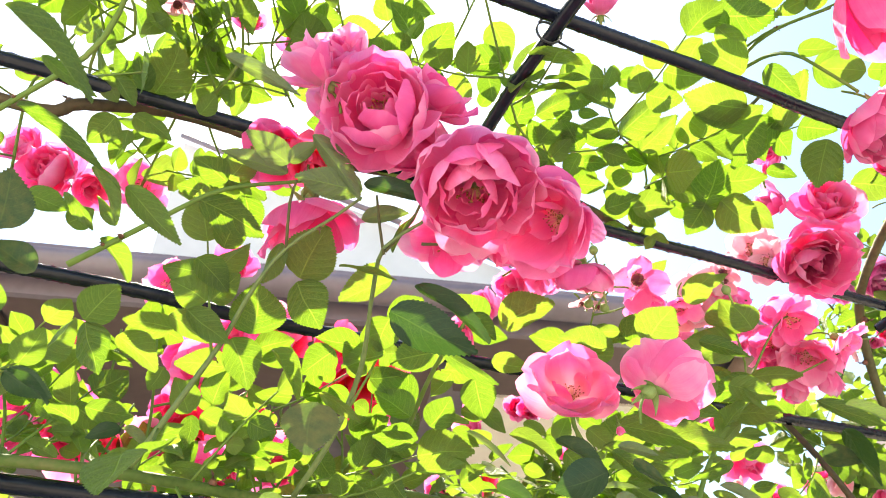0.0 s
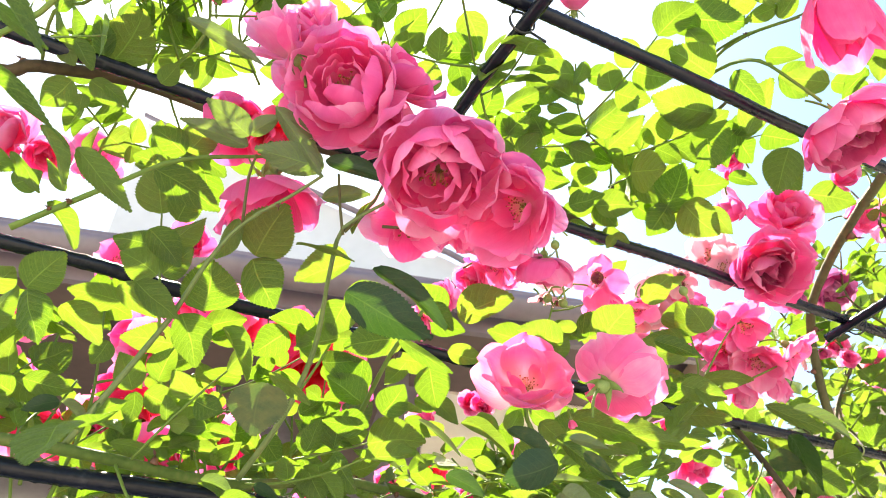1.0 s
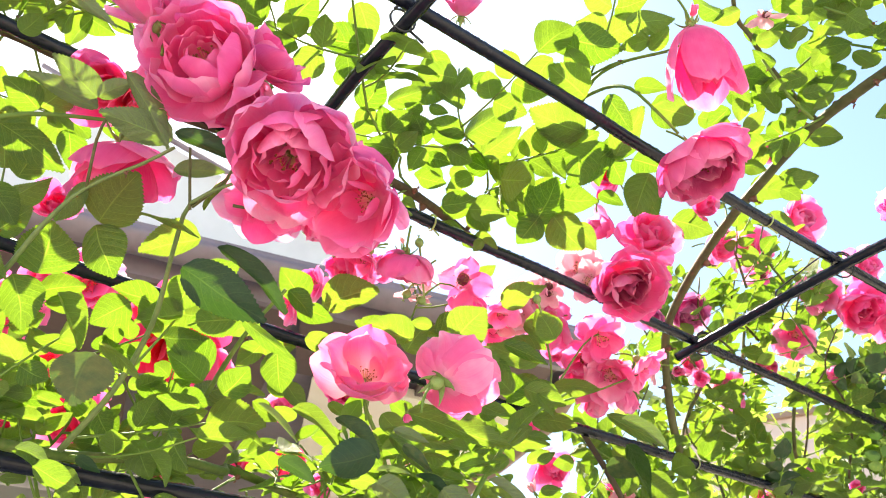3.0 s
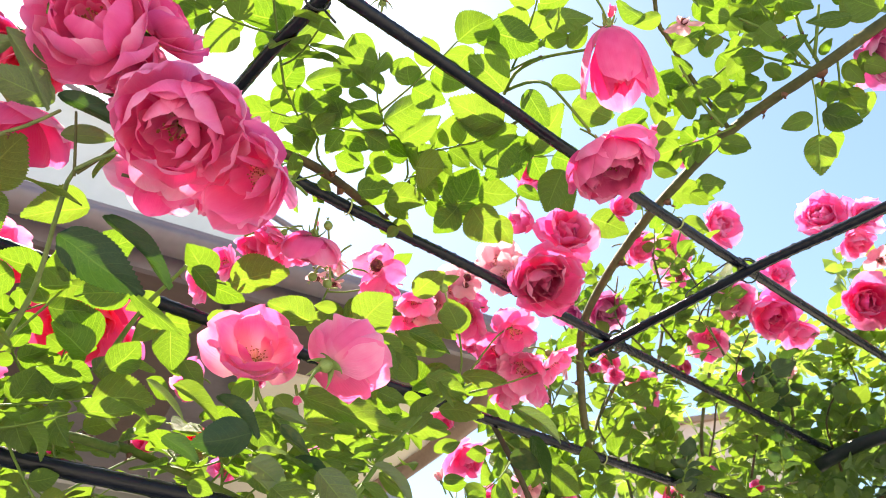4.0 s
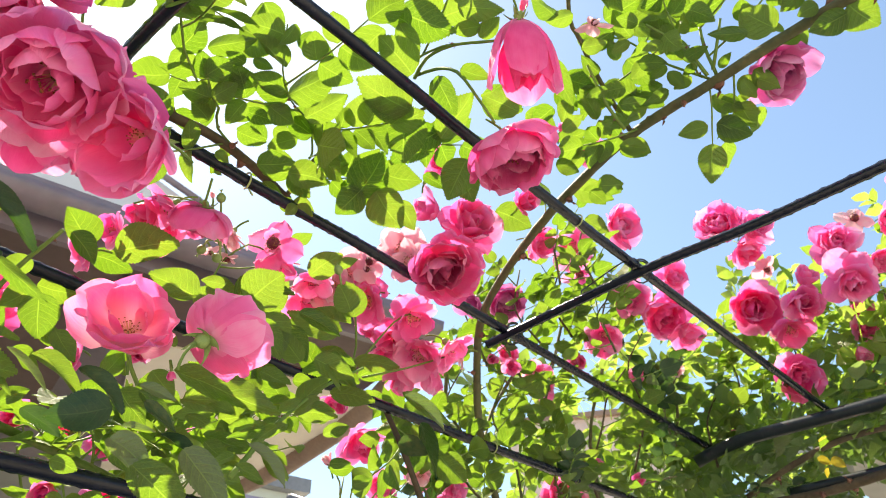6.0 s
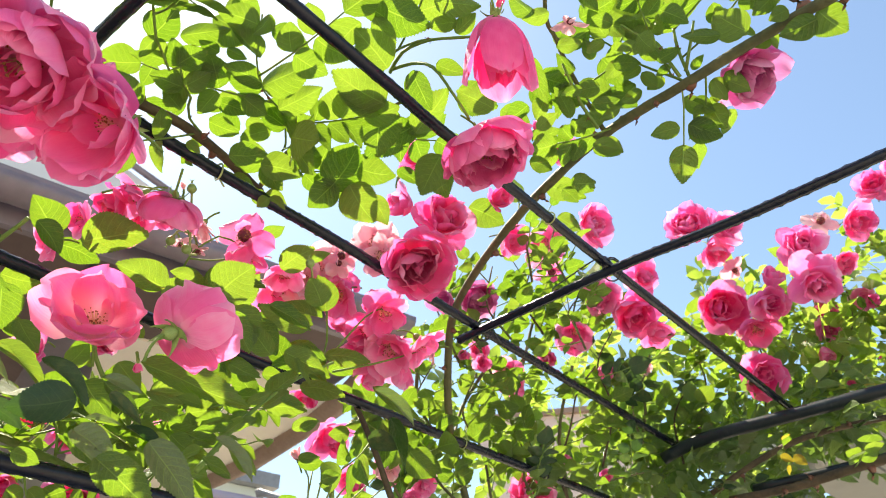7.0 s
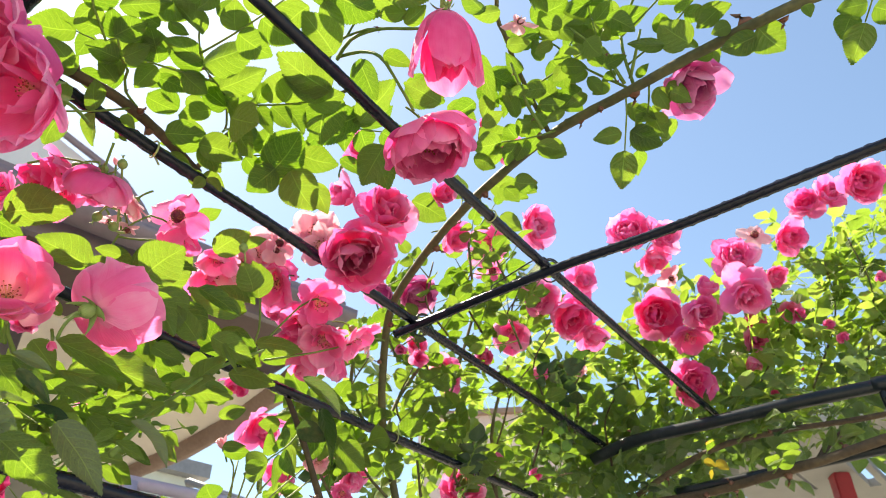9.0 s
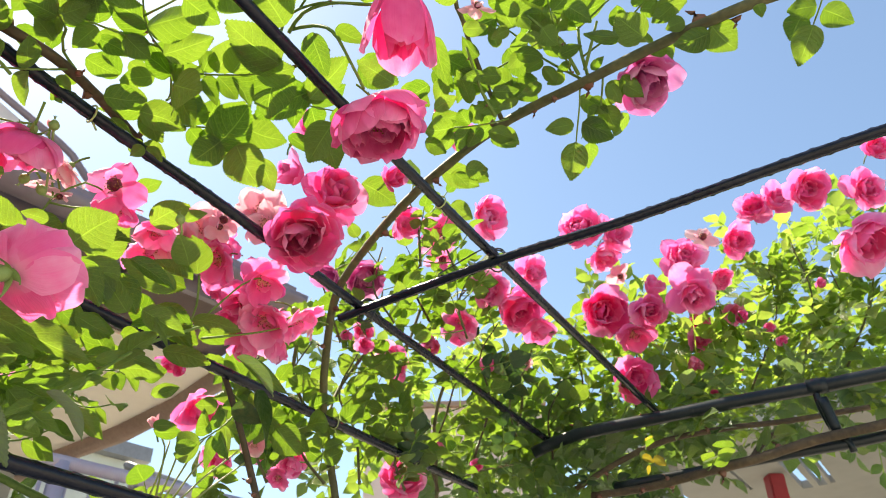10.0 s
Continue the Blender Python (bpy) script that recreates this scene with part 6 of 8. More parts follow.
single_leaf(n_b, (0.005, 0.52, 1.837), (0.048, 0.531, 1.813), .22)
single_leaf(n_b, (0.052, 0.51, 1.763), (0.091, 0.512, 1.746), .4, (0.05, -0.75, 0.66))
single_leaf(n_b, (-0.041, 0.624, 1.803), (-0.066, 0.619, 1.811), .8)
single_leaf(n_b, (-0.076, 0.616, 1.815), (-0.056, 0.611, 1.829), .8)
single_leaf(n_b, (-0.067, 0.643, 1.806), (-0.087, 0.646, 1.792), .7)
single_leaf(n_b, (-0.149, 0.537, 1.849), (-0.118, 0.539, 1.86), .7)
single_leaf(n_b, (-0.131, 0.523, 1.841), (-0.104, 0.545, 1.812), .6, (0.05, -0.75, 0.66))
single_leaf(n_b, (-0.104, 0.619, 1.796), (-0.088, 0.63, 1.776), .7)
single_leaf(n_b, (-0.147, 0.596, 1.827), (-0.162, 0.584, 1.843), .7)
single_leaf(n_b, (-0.118, 0.543, 1.852), (-0.144, 0.543, 1.842), .8)
single_leaf(n_c, (0.07, 0.71, 1.981), (0.128, 0.688, 2.001), .78)
single_leaf(n_c, (0.015, 0.677, 1.904), (-0.008, 0.687, 1.884), .8)
single_leaf(n_c, (0.033, 0.647, 1.953), (0.061, 0.658, 1.932), .6)
single_leaf(n_c, (0.009, 0.666, 1.924), (-0.019, 0.674, 1.909), .6)
single_leaf(n_c, (0.056, 0.679, 1.918), (0.096, 0.678, 1.911), .6)
single_leaf(n_c, (0.043, 0.683, 1.869), (0.065, 0.693, 1.844), .6)
single_leaf(n_c, (0.015, 0.693, 1.85), (0.042, 0.698, 1.835), .7)
single_leaf(n_c, (0.195, 0.686, 1.942), (0.248, 0.658, 1.959), .75)
single_leaf(n_c, (0.162, 0.683, 1.92), (0.177, 0.666, 1.943), .9)
single_leaf(n_c, (0.346, 0.769, 2.015), (0.341, 0.752, 2.044), 1.0)
single_leaf(n_c, (0.308, 0.678, 1.924), (0.253, 0.69, 1.944), .42)
single_leaf(n_c, (0.34, 0.709, 1.907), (0.287, 0.734, 1.904), .5)
single_leaf(n_c, (0.301, 0.729, 1.904), (0.273, 0.723, 1.935), .6)
single_leaf(n_c, (0.145, 0.566, 1.797), (0.226, 0.545, 1.765), .3, (0.3, 0.7, 0.65))
single_leaf(n_c, (0.13, 0.608, 1.812), (0.152, 0.612, 1.792), .6)
single_leaf(n_c, (0.11, 0.619, 1.796), (0.137, 0.623, 1.772), .7)

# more leaves of the shoots under the rose cluster
single_leaf(n_a, (-0.186, 0.468, 1.891), (-0.164, 0.491, 1.875), 0.72, (-0.22, 0.63, 0.74))
single_leaf(n_a, (-0.199, 0.514, 1.994), (-0.232, 0.496, 1.995), 0.7, (-0.22, 0.56, 0.8))
single_leaf(n_a, (-0.181, 0.477, 1.98), (-0.205, 0.456, 1.989), 0.7, (-0.21, 0.54, 0.82))
single_leaf(n_a, (-0.179, 0.476, 1.982), (-0.159, 0.46, 2.006), 0.72, (-0.18, 0.54, 0.82))
single_leaf(n_a, (-0.238, 0.424, 2), (-0.221, 0.441, 1.994), 0.5, (-0.26, 0.49, 0.83))
single_leaf(n_a, (-0.211, 0.456, 2.043), (-0.197, 0.445, 2.058), 0.75, (-0.2, 0.48, 0.85))
single_leaf(n_a, (-0.251, 0.426, 1.99), (-0.254, 0.435, 1.98), 0.8, (-0.29, 0.49, 0.82))
single_leaf(n_b, (-0.069, 0.433, 1.856), (-0.028, 0.442, 1.854), 0.16, (0.05, -0.75, 0.66))
single_leaf(n_b, (-0.034, 0.463, 1.892), (-0.016, 0.446, 1.914), 0.35, (0.05, -0.75, 0.66))
single_leaf(n_b, (-0.22, 0.547, 1.778), (-0.198, 0.552, 1.791), 0.5, (-0.27, 0.75, 0.61))
single_leaf(n_b, (-0.199, 0.587, 1.815), (-0.172, 0.6, 1.809), 0.75, (-0.21, 0.75, 0.62))
single_leaf(n_b, (-0.159, 0.593, 1.832), (-0.182, 0.598, 1.807), 0.7, (-0.19, 0.75, 0.63))
single_leaf(n_b, (-0.172, 0.605, 1.799), (-0.155, 0.604, 1.812), 0.7, (-0.18, 0.77, 0.61))
single_leaf(n_b, (-0.148, 0.613, 1.798), (-0.128, 0.62, 1.796), 0.5, (-0.14, 0.79, 0.6))
single_leaf(n_b, (-0.15, 0.612, 1.798), (-0.171, 0.606, 1.796), 0.55, (-0.18, 0.78, 0.6))
single_leaf(n_b, (-0.123, 0.582, 1.829), (-0.152, 0.573, 1.829), 0.5, (-0.15, 0.75, 0.65))
single_leaf(n_b, (-0.217, 0.619, 1.78), (-0.199, 0.628, 1.775), 0.8, (-0.24, 0.79, 0.57))
single_leaf(n_b, (-0.188, 0.625, 1.792), (-0.203, 0.625, 1.779), 0.5, (-0.22, 0.78, 0.58))
single_leaf(n_b, (-0.183, 0.629, 1.787), (-0.164, 0.631, 1.797), 0.45, (-0.19, 0.79, 0.59))
single_leaf(n_b, (-0.076, 0.617, 1.826), (-0.055, 0.627, 1.811), 0.8, (-0.04, 0.78, 0.62))
single_leaf(n_b, (-0.056, 0.651, 1.806), (-0.076, 0.651, 1.8), 0.6, (-0.04, 0.8, 0.59))
single_leaf(n_b, (-0.073, 0.655, 1.791), (-0.053, 0.661, 1.785), 0.5, (-0.03, 0.82, 0.57))
single_leaf(n_b, (-0.148, 0.643, 1.78), (-0.133, 0.641, 1.796), 0.7, (-0.14, 0.8, 0.58))
single_leaf(n_b, (-0.04, 0.608, 1.809), (-0.016, 0.612, 1.805), 0.8, (0.01, 0.79, 0.61))
single_leaf(n_b, (-0.049, 0.633, 1.801), (-0.03, 0.637, 1.797), 0.5, (-0, 0.8, 0.6))
single_leaf(n_b, (-0.119, 0.582, 1.728), (-0.136, 0.573, 1.74), 0.5, (0.05, -0.75, 0.66))
single_leaf(n_b, (-0.111, 0.583, 1.732), (-0.089, 0.59, 1.725), 0.55, (0.05, -0.75, 0.66))
single_leaf(n_f, (0.199, 0.619, 1.903), (0.224, 0.597, 1.93), 0.95, (0.2, 0.69, 0.69))
single_leaf(n_f, (0.213, 0.622, 1.894), (0.243, 0.633, 1.865), 0.9, (0.23, 0.72, 0.65))
single_leaf(n_f, (0.26, 0.632, 1.86), (0.232, 0.624, 1.885), 0.55, (0.25, 0.73, 0.64))
single_leaf(n_f, (0.294, 0.597, 1.905), (0.277, 0.588, 1.927), 0.9, (0.29, 0.67, 0.68))
single_leaf(n_f, (0.247, 0.611, 1.901), (0.29, 0.61, 1.885), 0.35, (0.27, 0.7, 0.66))
single_leaf(n_f, (0.175, 0.615, 1.914), (0.153, 0.616, 1.914), 0.6, (0.15, 0.71, 0.69))
single_leaf(n_f, (0.25, 0.654, 1.818), (0.269, 0.645, 1.83), 0.4, (0.27, 0.76, 0.59))
single_leaf(n_f, (0.21, 0.67, 1.797), (0.238, 0.661, 1.807), 0.4, (0.23, 0.79, 0.57))
single_leaf(n_f, (0.278, 0.645, 1.824), (0.299, 0.641, 1.821), 0.45, (0.3, 0.75, 0.59))
single_leaf(n_f, (0.271, 0.627, 1.864), (0.311, 0.624, 1.849), 0.6, (0.3, 0.72, 0.62))
single_leaf(n_f, (0.192, 0.667, 1.811), (0.159, 0.672, 1.803), 0.45, (0.17, 0.8, 0.58))
single_leaf(n_f, (0.156, 0.668, 1.814), (0.14, 0.672, 1.807), 0.5, (0.13, 0.8, 0.58))
single_leaf(n_f, (0.283, 0.626, 1.86), (0.302, 0.632, 1.838), 0.2, (0.31, 0.73, 0.61))
single_leaf(n_f, (0.348, 0.81, 1.866), (0.367, 0.8, 1.877), 0.5, (0.33, 0.76, 0.56))
single_leaf(n_f, (0.353, 0.82, 1.836), (0.377, 0.812, 1.838), 0.5, (0.34, 0.77, 0.53))
single_leaf(n_f, (0.382, 0.819, 1.814), (0.402, 0.81, 1.821), 0.8, (0.37, 0.77, 0.52))
# leaflets over the thick green cane
single_leaf(n_b, (-0.277, 0.434, 1.773), (-0.254, 0.458, 1.768), 0.55, (0.00, 0.80, 0.51), dark=True)
single_leaf(n_b, (-0.278, 0.54, 1.788), (-0.293, 0.522, 1.794), 0.75, (-0.06, 0.52, 0.86))
single_leaf(n_b, (-0.282, 0.552, 1.785), (-0.299, 0.545, 1.782), 0.6, (0.19, 0.60, 0.64))
single_leaf(n_b, (-0.272, 0.538, 1.799), (-0.238, 0.55, 1.797), 0.5, (-0.01, 0.75, 0.50))
single_leaf(n_b, (-0.24, 0.538, 1.782), (-0.265, 0.54, 1.776), 0.5, (-0.09, 0.53, 0.62), dark=True)
single_leaf(n_b, (-0.235, 0.53, 1.778), (-0.221, 0.552, 1.773), 0.42, (0.07, 0.47, 0.56), pale=True)
single_leaf(n_b, (-0.218, 0.596, 1.776), (-0.185, 0.613, 1.776), 0.32, (-0.07, 0.67, 0.61))
single_leaf(n_b, (-0.234, 0.584, 1.761), (-0.215, 0.593, 1.771), 0.5, (0.05, 0.70, 0.66))
single_leaf(n_b, (-0.157, 0.62, 1.794), (-0.176, 0.605, 1.795), 0.55, (0.31, 0.65, 0.52))
single_leaf(n_b, (-0.157, 0.619, 1.796), (-0.135, 0.631, 1.808), 0.45, (0.33, 0.62, 0.54))
single_leaf(n_b, (-0.143, 0.638, 1.786), (-0.172, 0.624, 1.79), 0.4, (0.16, 0.71, 0.81))
single_leaf(n_b, (-0.143, 0.639, 1.783), (-0.126, 0.643, 1.799), 0.5, (0.06, 0.77, 0.51))
single_leaf(n_b, (-0.069, 0.661, 1.813), (-0.063, 0.661, 1.841), 0.8, (-0.06, 0.70, 0.74))
single_leaf(n_b, (-0.026, 0.645, 1.809), (-0.055, 0.631, 1.819), 0.5, (0.28, 0.62, 0.54), dark=True)
single_leaf(n_b, (-0.069, 0.662, 1.811), (-0.087, 0.662, 1.831), 0.5, (0.14, 0.62, 0.49))
single_leaf(n_b, (-0.038, 0.664, 1.812), (-0.069, 0.662, 1.8), 0.4, (0.13, 0.70, 0.55))
single_leaf(n_b, (-0.198, 0.609, 1.762), (-0.214, 0.6, 1.768), 0.6, (-0.09, 0.56, 0.57))
single_leaf(n_b, (-0.295, 0.564, 1.769), (-0.317, 0.541, 1.775), 0.4, (0.07, 0.75, 0.82))
single_leaf(n_b, (-0.2, 0.617, 1.796), (-0.182, 0.629, 1.813), 0.5, (0.08, 0.49, 0.73))
single_leaf(n_b, (-0.18, 0.622, 1.773), (-0.188, 0.606, 1.778), 0.6, (-0.01, 0.73, 0.58))
single_leaf(n_b, (-0.136, 0.573, 1.74), (-0.112, 0.581, 1.735), 0.5, (0.24, 0.56, 0.53), pale=True)
single_leaf(n_b, (-0.102, 0.601, 1.747), (-0.082, 0.607, 1.74), 0.45, (0.00, 0.58, 0.64), dark=True)
single_leaf(n_b, (-0.117, 0.562, 1.724), (-0.082, 0.566, 1.712), 0.5, (0.16, 0.54, 0.50))
single_leaf(n_b, (0.048, 0.591, 1.757), (0.079, 0.601, 1.746), 0.5, (-0.05, 0.63, 0.60), dark=True)
single_leaf(n_b, (-0.018, 0.601, 1.78), (0.015, 0.601, 1.763), 0.16, (0.13, 0.70, 0.85), pale=True)
single_leaf(n_b, (0.025, 0.593, 1.803), (0.062, 0.605, 1.78), 0.14, (-0.09, 0.48, 0.61), pale=True)
single_leaf(n_b, (-0.068, 0.681, 1.781), (-0.083, 0.673, 1.767), 0.5, (0.23, 0.56, 0.85))
single_leaf(n_b, (-0.014, 0.643, 1.785), (-0.029, 0.628, 1.793), 0.5, (0.28, 0.50, 0.81))
single_leaf(n_b, (0.004, 0.638, 1.8), (0.034, 0.645, 1.79), 0.3, (0.33, 0.72, 0.86))
single_leaf(n_b, (-0.039, 0.634, 1.8), (-0.016, 0.625, 1.806), 0.5, (-0.02, 0.81, 0.64))
single_leaf(n_b, (0.021, 0.665, 1.786), (0.044, 0.653, 1.799), 0.5, (0.17, 0.62, 0.65))
# toothed leaflets before the eave
single_leaf(n_c, (0.196, 0.555, 1.849), (0.228, 0.573, 1.83), 0.62)
single_leaf(n_c, (0.215, 0.589, 1.821), (0.245, 0.598, 1.82), 0.5)
single_leaf(n_c, (0.219, 0.551, 1.756), (0.194, 0.569, 1.754), 0.36)
single_leaf(n_c, (0.231, 0.567, 1.766), (0.216, 0.587, 1.755), 0.4)
single_leaf(n_c, (0.352, 0.593, 1.827), (0.39, 0.578, 1.799), 0.22, pale=True)
single_leaf(n_c, (0.206, 0.539, 1.737), (0.239, 0.531, 1.711), 0.18, pale=True)
single_leaf(n_c, (0.151, 0.536, 1.761), (0.179, 0.546, 1.763), 0.3)
single_leaf(n_c, (0.16, 0.558, 1.76), (0.183, 0.569, 1.758), 0.5)
single_leaf(n_c, (0.174, 0.564, 1.793), (0.207, 0.575, 1.788), 0.42)
single_leaf(n_c, (0.193, 0.552, 1.765), (0.175, 0.564, 1.773), 0.5)
single_leaf(n_c, (0.219, 0.563, 1.78), (0.205, 0.58, 1.778), 0.4)
single_leaf(n_c, (0.112, 0.495, 1.704), (0.136, 0.489, 1.689), 0.42, pale=True)
single_leaf(n_c, (0.142, 0.499, 1.72), (0.172, 0.513, 1.711), 0.36, dark=True)
single_leaf(n_c, (0.126, 0.466, 1.726), (0.149, 0.481, 1.717), 0.3, dark=True)
single_leaf(n_c, (0.121, 0.48, 1.742), (0.145, 0.473, 1.733), 0.3, pale=True)
single_leaf(n_c, (0.18, 0.566, 1.733), (0.163, 0.576, 1.747), 0.4)
single_leaf(n_c, (0.117, 0.519, 1.728), (0.139, 0.508, 1.725), 0.22, pale=True)
single_leaf(n_c, (0.203, 0.564, 1.73), (0.228, 0.574, 1.724), 0.35)
single_leaf(n_c, (0.108, 0.563, 1.802), (0.094, 0.579, 1.796), 0.55)
single_leaf(n_f, (0.128, 0.48, 1.691), (0.17, 0.505, 1.67), 0.5, (0.15, 0.85, 0.51))
single_leaf(n_f, (0.155, 0.475, 1.703), (0.193, 0.501, 1.675), 0.38, (0.2, 0.83, 0.52), pale=True)
single_leaf(n_f, (0.112, 0.476, 1.704), (0.14, 0.5, 1.696), 0.5, (0.11, 0.84, 0.54), pale=True)

for k, pts in enumerate(([(0.231, 0.912, 1.807), (0.205, 0.865, 1.861), (0.183, 0.833, 1.893)], [(0.167, 0.871, 1.793), (0.148, 0.839, 1.829), (0.159, 0.801, 1.868)], [(0.282, 0.936, 1.871), (0.279, 0.903, 1.903), (0.288, 0.868, 1.928)], [(0.106, 0.825, 1.777), (0.098, 0.8, 1.819), (0.068, 0.778, 1.846)])):
    shoot(pts, 6, 0.075, 0.034, 610 + k, 0.0018, CANE_GREEN, 2, "thin green rose shoot under the eave", up=0.2, leaflets=(5, 7))

# ---- the rose hedge past the arch ----
def hedge_leaves(clumps, per, size, seed, mat):
    """Sprays of five or seven leaflets on thin stalks, each spray lying nearly level."""
    rng = np.random.default_rng(seed)
    base = np.array([(0, 0, 0), (0.2, -0.25, 0.06), (0.2, 0, 0), (0.2, 0.25, 0.06), (0.5, -0.36, 0.07), (0.5, 0, -0.02), (0.5, 0.36, 0.07), (0.8, -0.2, 0.0), (0.8, 0, -0.06), (0.8, 0.2, 0.0), (1.04, 0, -0.14)])
    buv = np.array([(0, 0.5), (0.2, 0), (0.2, 0.5), (0.2, 1), (0.5, 0), (0.5, 0.5), (0.5, 1), (0.8, 0), (0.8, 0.5), (0.8, 1), (1, 0.5)])
    tris = [(0, 1, 2), (0, 2, 3), (1, 4, 5, 2), (2, 5, 6, 3), (4, 7, 8, 5), (5, 8, 9, 6), (7, 10, 8), (8, 10, 9)]
    verts, faces, uvs = [], [], []

    def leaf(m, p, scale):
        o = len(verts)
        verts.extend(base @ (m * scale).T + p)
        uvs.extend(buv)
        faces.extend(tuple(o + i for i in t) for t in tris)

    def turned(m, a, tilt, dip):
        r = Matrix.Rotation(a, 3, "Z") @ Matrix.Rotation(tilt, 3, "X") @ Matrix.Rotation(dip, 3, "Y")
        return m @ np.array(r)

    for (cx, cy, cz), (rx, ry, rz) in clumps:
        for k in range(int(per * (rx * ry * rz / 0.008) ** 0.5)):
            d = rng.normal(size=3)
            d *= rng.uniform(0.25, 1.05) ** 0.5 / np.linalg.norm(d)
            p = np.array((cx, cy, cz)) + d * (rx, ry, rz)
            n = Vector(rng.normal(size=3) * 0.42) + Vector((0.0, 0.15, 1.0))
            x = Vector(d * (1.0, 1.0, 0.4)) + Vector(rng.normal(size=3)) * 0.5
            m = np.array(frame_of(x, n).to_3x3())
            sc = size * rng.choice((0.62, 0.8, 1.0, 1.15, 1.35))
            long = sc * 2.4
            for q in (0.25, 0.5, 0.75)[rng.integers(0, 2):]:
                for side in (-1, 1):
                    if rng.random() < 0.9:
                        leaf(turned(m, side * rng.uniform(0.8, 1.25), rng.normal() * 0.35, rng.normal() * 0.3 + 0.1), p + m[:, 0] * long * q, sc * rng.uniform(0.75, 1.05))
            leaf(turned(m, rng.normal() * 0.2, rng.normal() * 0.3, rng.normal() * 0.25 + 0.15), p + m[:, 0] * long * 0.92, sc * rng.uniform(0.95, 1.2))
            o, w = len(verts), 0.0012
            a, b, e = p - m[:, 0] * long * 0.25, p + m[:, 0] * long * 0.95, m[:, 1] * w
            verts.extend((a - e, a + e, b + e, b - e))
            uvs.extend(((0.5, 0.5),) * 4)
            faces.append((o, o + 1, o + 2, o + 3))
    return mesh_of("hedge_leaves", verts, faces, mat, uvs)


HEDGE = [
    ((0.968, 1.412, 2.181), (0.12, 0.12, 0.14)), ((1.095, 1.318, 2.325), (0.1, 0.12, 0.12)), ((1.219, 1.304, 2.176), (0.14, 0.14, 0.14)), ((1.356, 1.203, 2.262), (0.16, 0.16, 0.16)),
    ((1.474, 1.114, 2.322), (0.2, 0.2, 0.16)), ((1.609, 1.005, 2.349), (0.2, 0.2, 0.18)), ((1.727, 0.875, 2.395), (0.2, 0.22, 0.2)), ((1.792, 0.723, 2.412), (0.2, 0.22, 0.24)),
    ((1.85, 0.588, 2.4), (0.2, 0.24, 0.26)), ((1.887, 0.479, 2.391), (0.2, 0.24, 0.3)), ((1.64, 0.932, 2.254), (0.24, 0.24, 0.08)), ((1.741, 0.742, 2.254), (0.24, 0.24, 0.08)),
]
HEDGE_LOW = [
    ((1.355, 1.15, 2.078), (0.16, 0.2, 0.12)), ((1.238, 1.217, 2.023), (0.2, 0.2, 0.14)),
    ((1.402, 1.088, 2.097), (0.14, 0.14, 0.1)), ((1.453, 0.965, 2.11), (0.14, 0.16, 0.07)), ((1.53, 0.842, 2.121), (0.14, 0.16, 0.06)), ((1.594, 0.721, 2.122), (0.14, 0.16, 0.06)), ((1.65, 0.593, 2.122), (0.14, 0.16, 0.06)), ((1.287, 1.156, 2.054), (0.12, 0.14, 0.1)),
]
THICKET = [
    [(0.944, 1.084, 1.928), (0.913, 1.062, 1.976), (0.907, 1.007, 2.045), (0.908, 0.979, 2.095), (0.925, 0.939, 2.135)], [(0.775, 1.079, 1.909), (0.751, 1.062, 1.988), (0.702, 1.041, 2.041), (0.711, 1.003, 2.103)],
    [(0.873, 1.104, 2.004), (0.835, 1.094, 2.081), (0.833, 1.053, 2.157), (0.847, 1.006, 2.213)], [(1.046, 1.101, 2.015), (1.048, 1.049, 2.115), (1.012, 1.031, 2.197), (1.021, 0.982, 2.255)],
    [(1.142, 1.071, 2.047), (1.109, 1.057, 2.132), (1.118, 1.004, 2.202), (1.113, 0.973, 2.253)], [(0.771, 1.045, 2.125), (0.738, 1.032, 2.18), (0.75, 0.995, 2.225), (0.733, 0.979, 2.26)],
    [(0.886, 1.032, 2.237), (0.826, 1.002, 2.28), (0.811, 0.952, 2.319)], [(0.68, 1.024, 1.88), (0.641, 1.03, 1.919), (0.613, 1.003, 1.959)],
    [(0.583, 1.019, 1.863), (0.552, 1.014, 1.915), (0.557, 0.989, 1.97)], [(1.228, 1.064, 2.038), (1.205, 1.042, 2.124), (1.217, 0.992, 2.185)],
    [(0.981, 1.111, 1.952), (1.02, 1.072, 1.974), (1.073, 1.019, 1.985)], [(0.841, 1.04, 1.901), (0.816, 1.036, 1.953), (0.839, 1.001, 1.997)],
    [(0.986, 1.032, 2.228), (0.945, 1.022, 2.29), (0.964, 0.968, 2.337)], [(0.689, 1.026, 2.128), (0.655, 1.013, 2.18), (0.62, 0.997, 2.23)],
]
THICKET_BACK = [
    [(0.681, 0.844, 2.083), (0.643, 0.849, 2.136), (0.64, 0.823, 2.196)],
    [(0.688, 0.785, 2.158), (0.669, 0.767, 2.216), (0.646, 0.762, 2.26)],
    [(0.747, 0.774, 2.17), (0.72, 0.768, 2.224), (0.723, 0.744, 2.267)],
    [(0.625, 0.998, 1.978), (0.595, 1.003, 2.031), (0.612, 0.979, 2.086)],
    [(0.806, 0.82, 2.084), (0.786, 0.815, 2.139), (0.793, 0.786, 2.192)],
    [(0.556, 1.038, 1.96), (0.537, 1.037, 2.013), (0.544, 1.026, 2.059)],
]
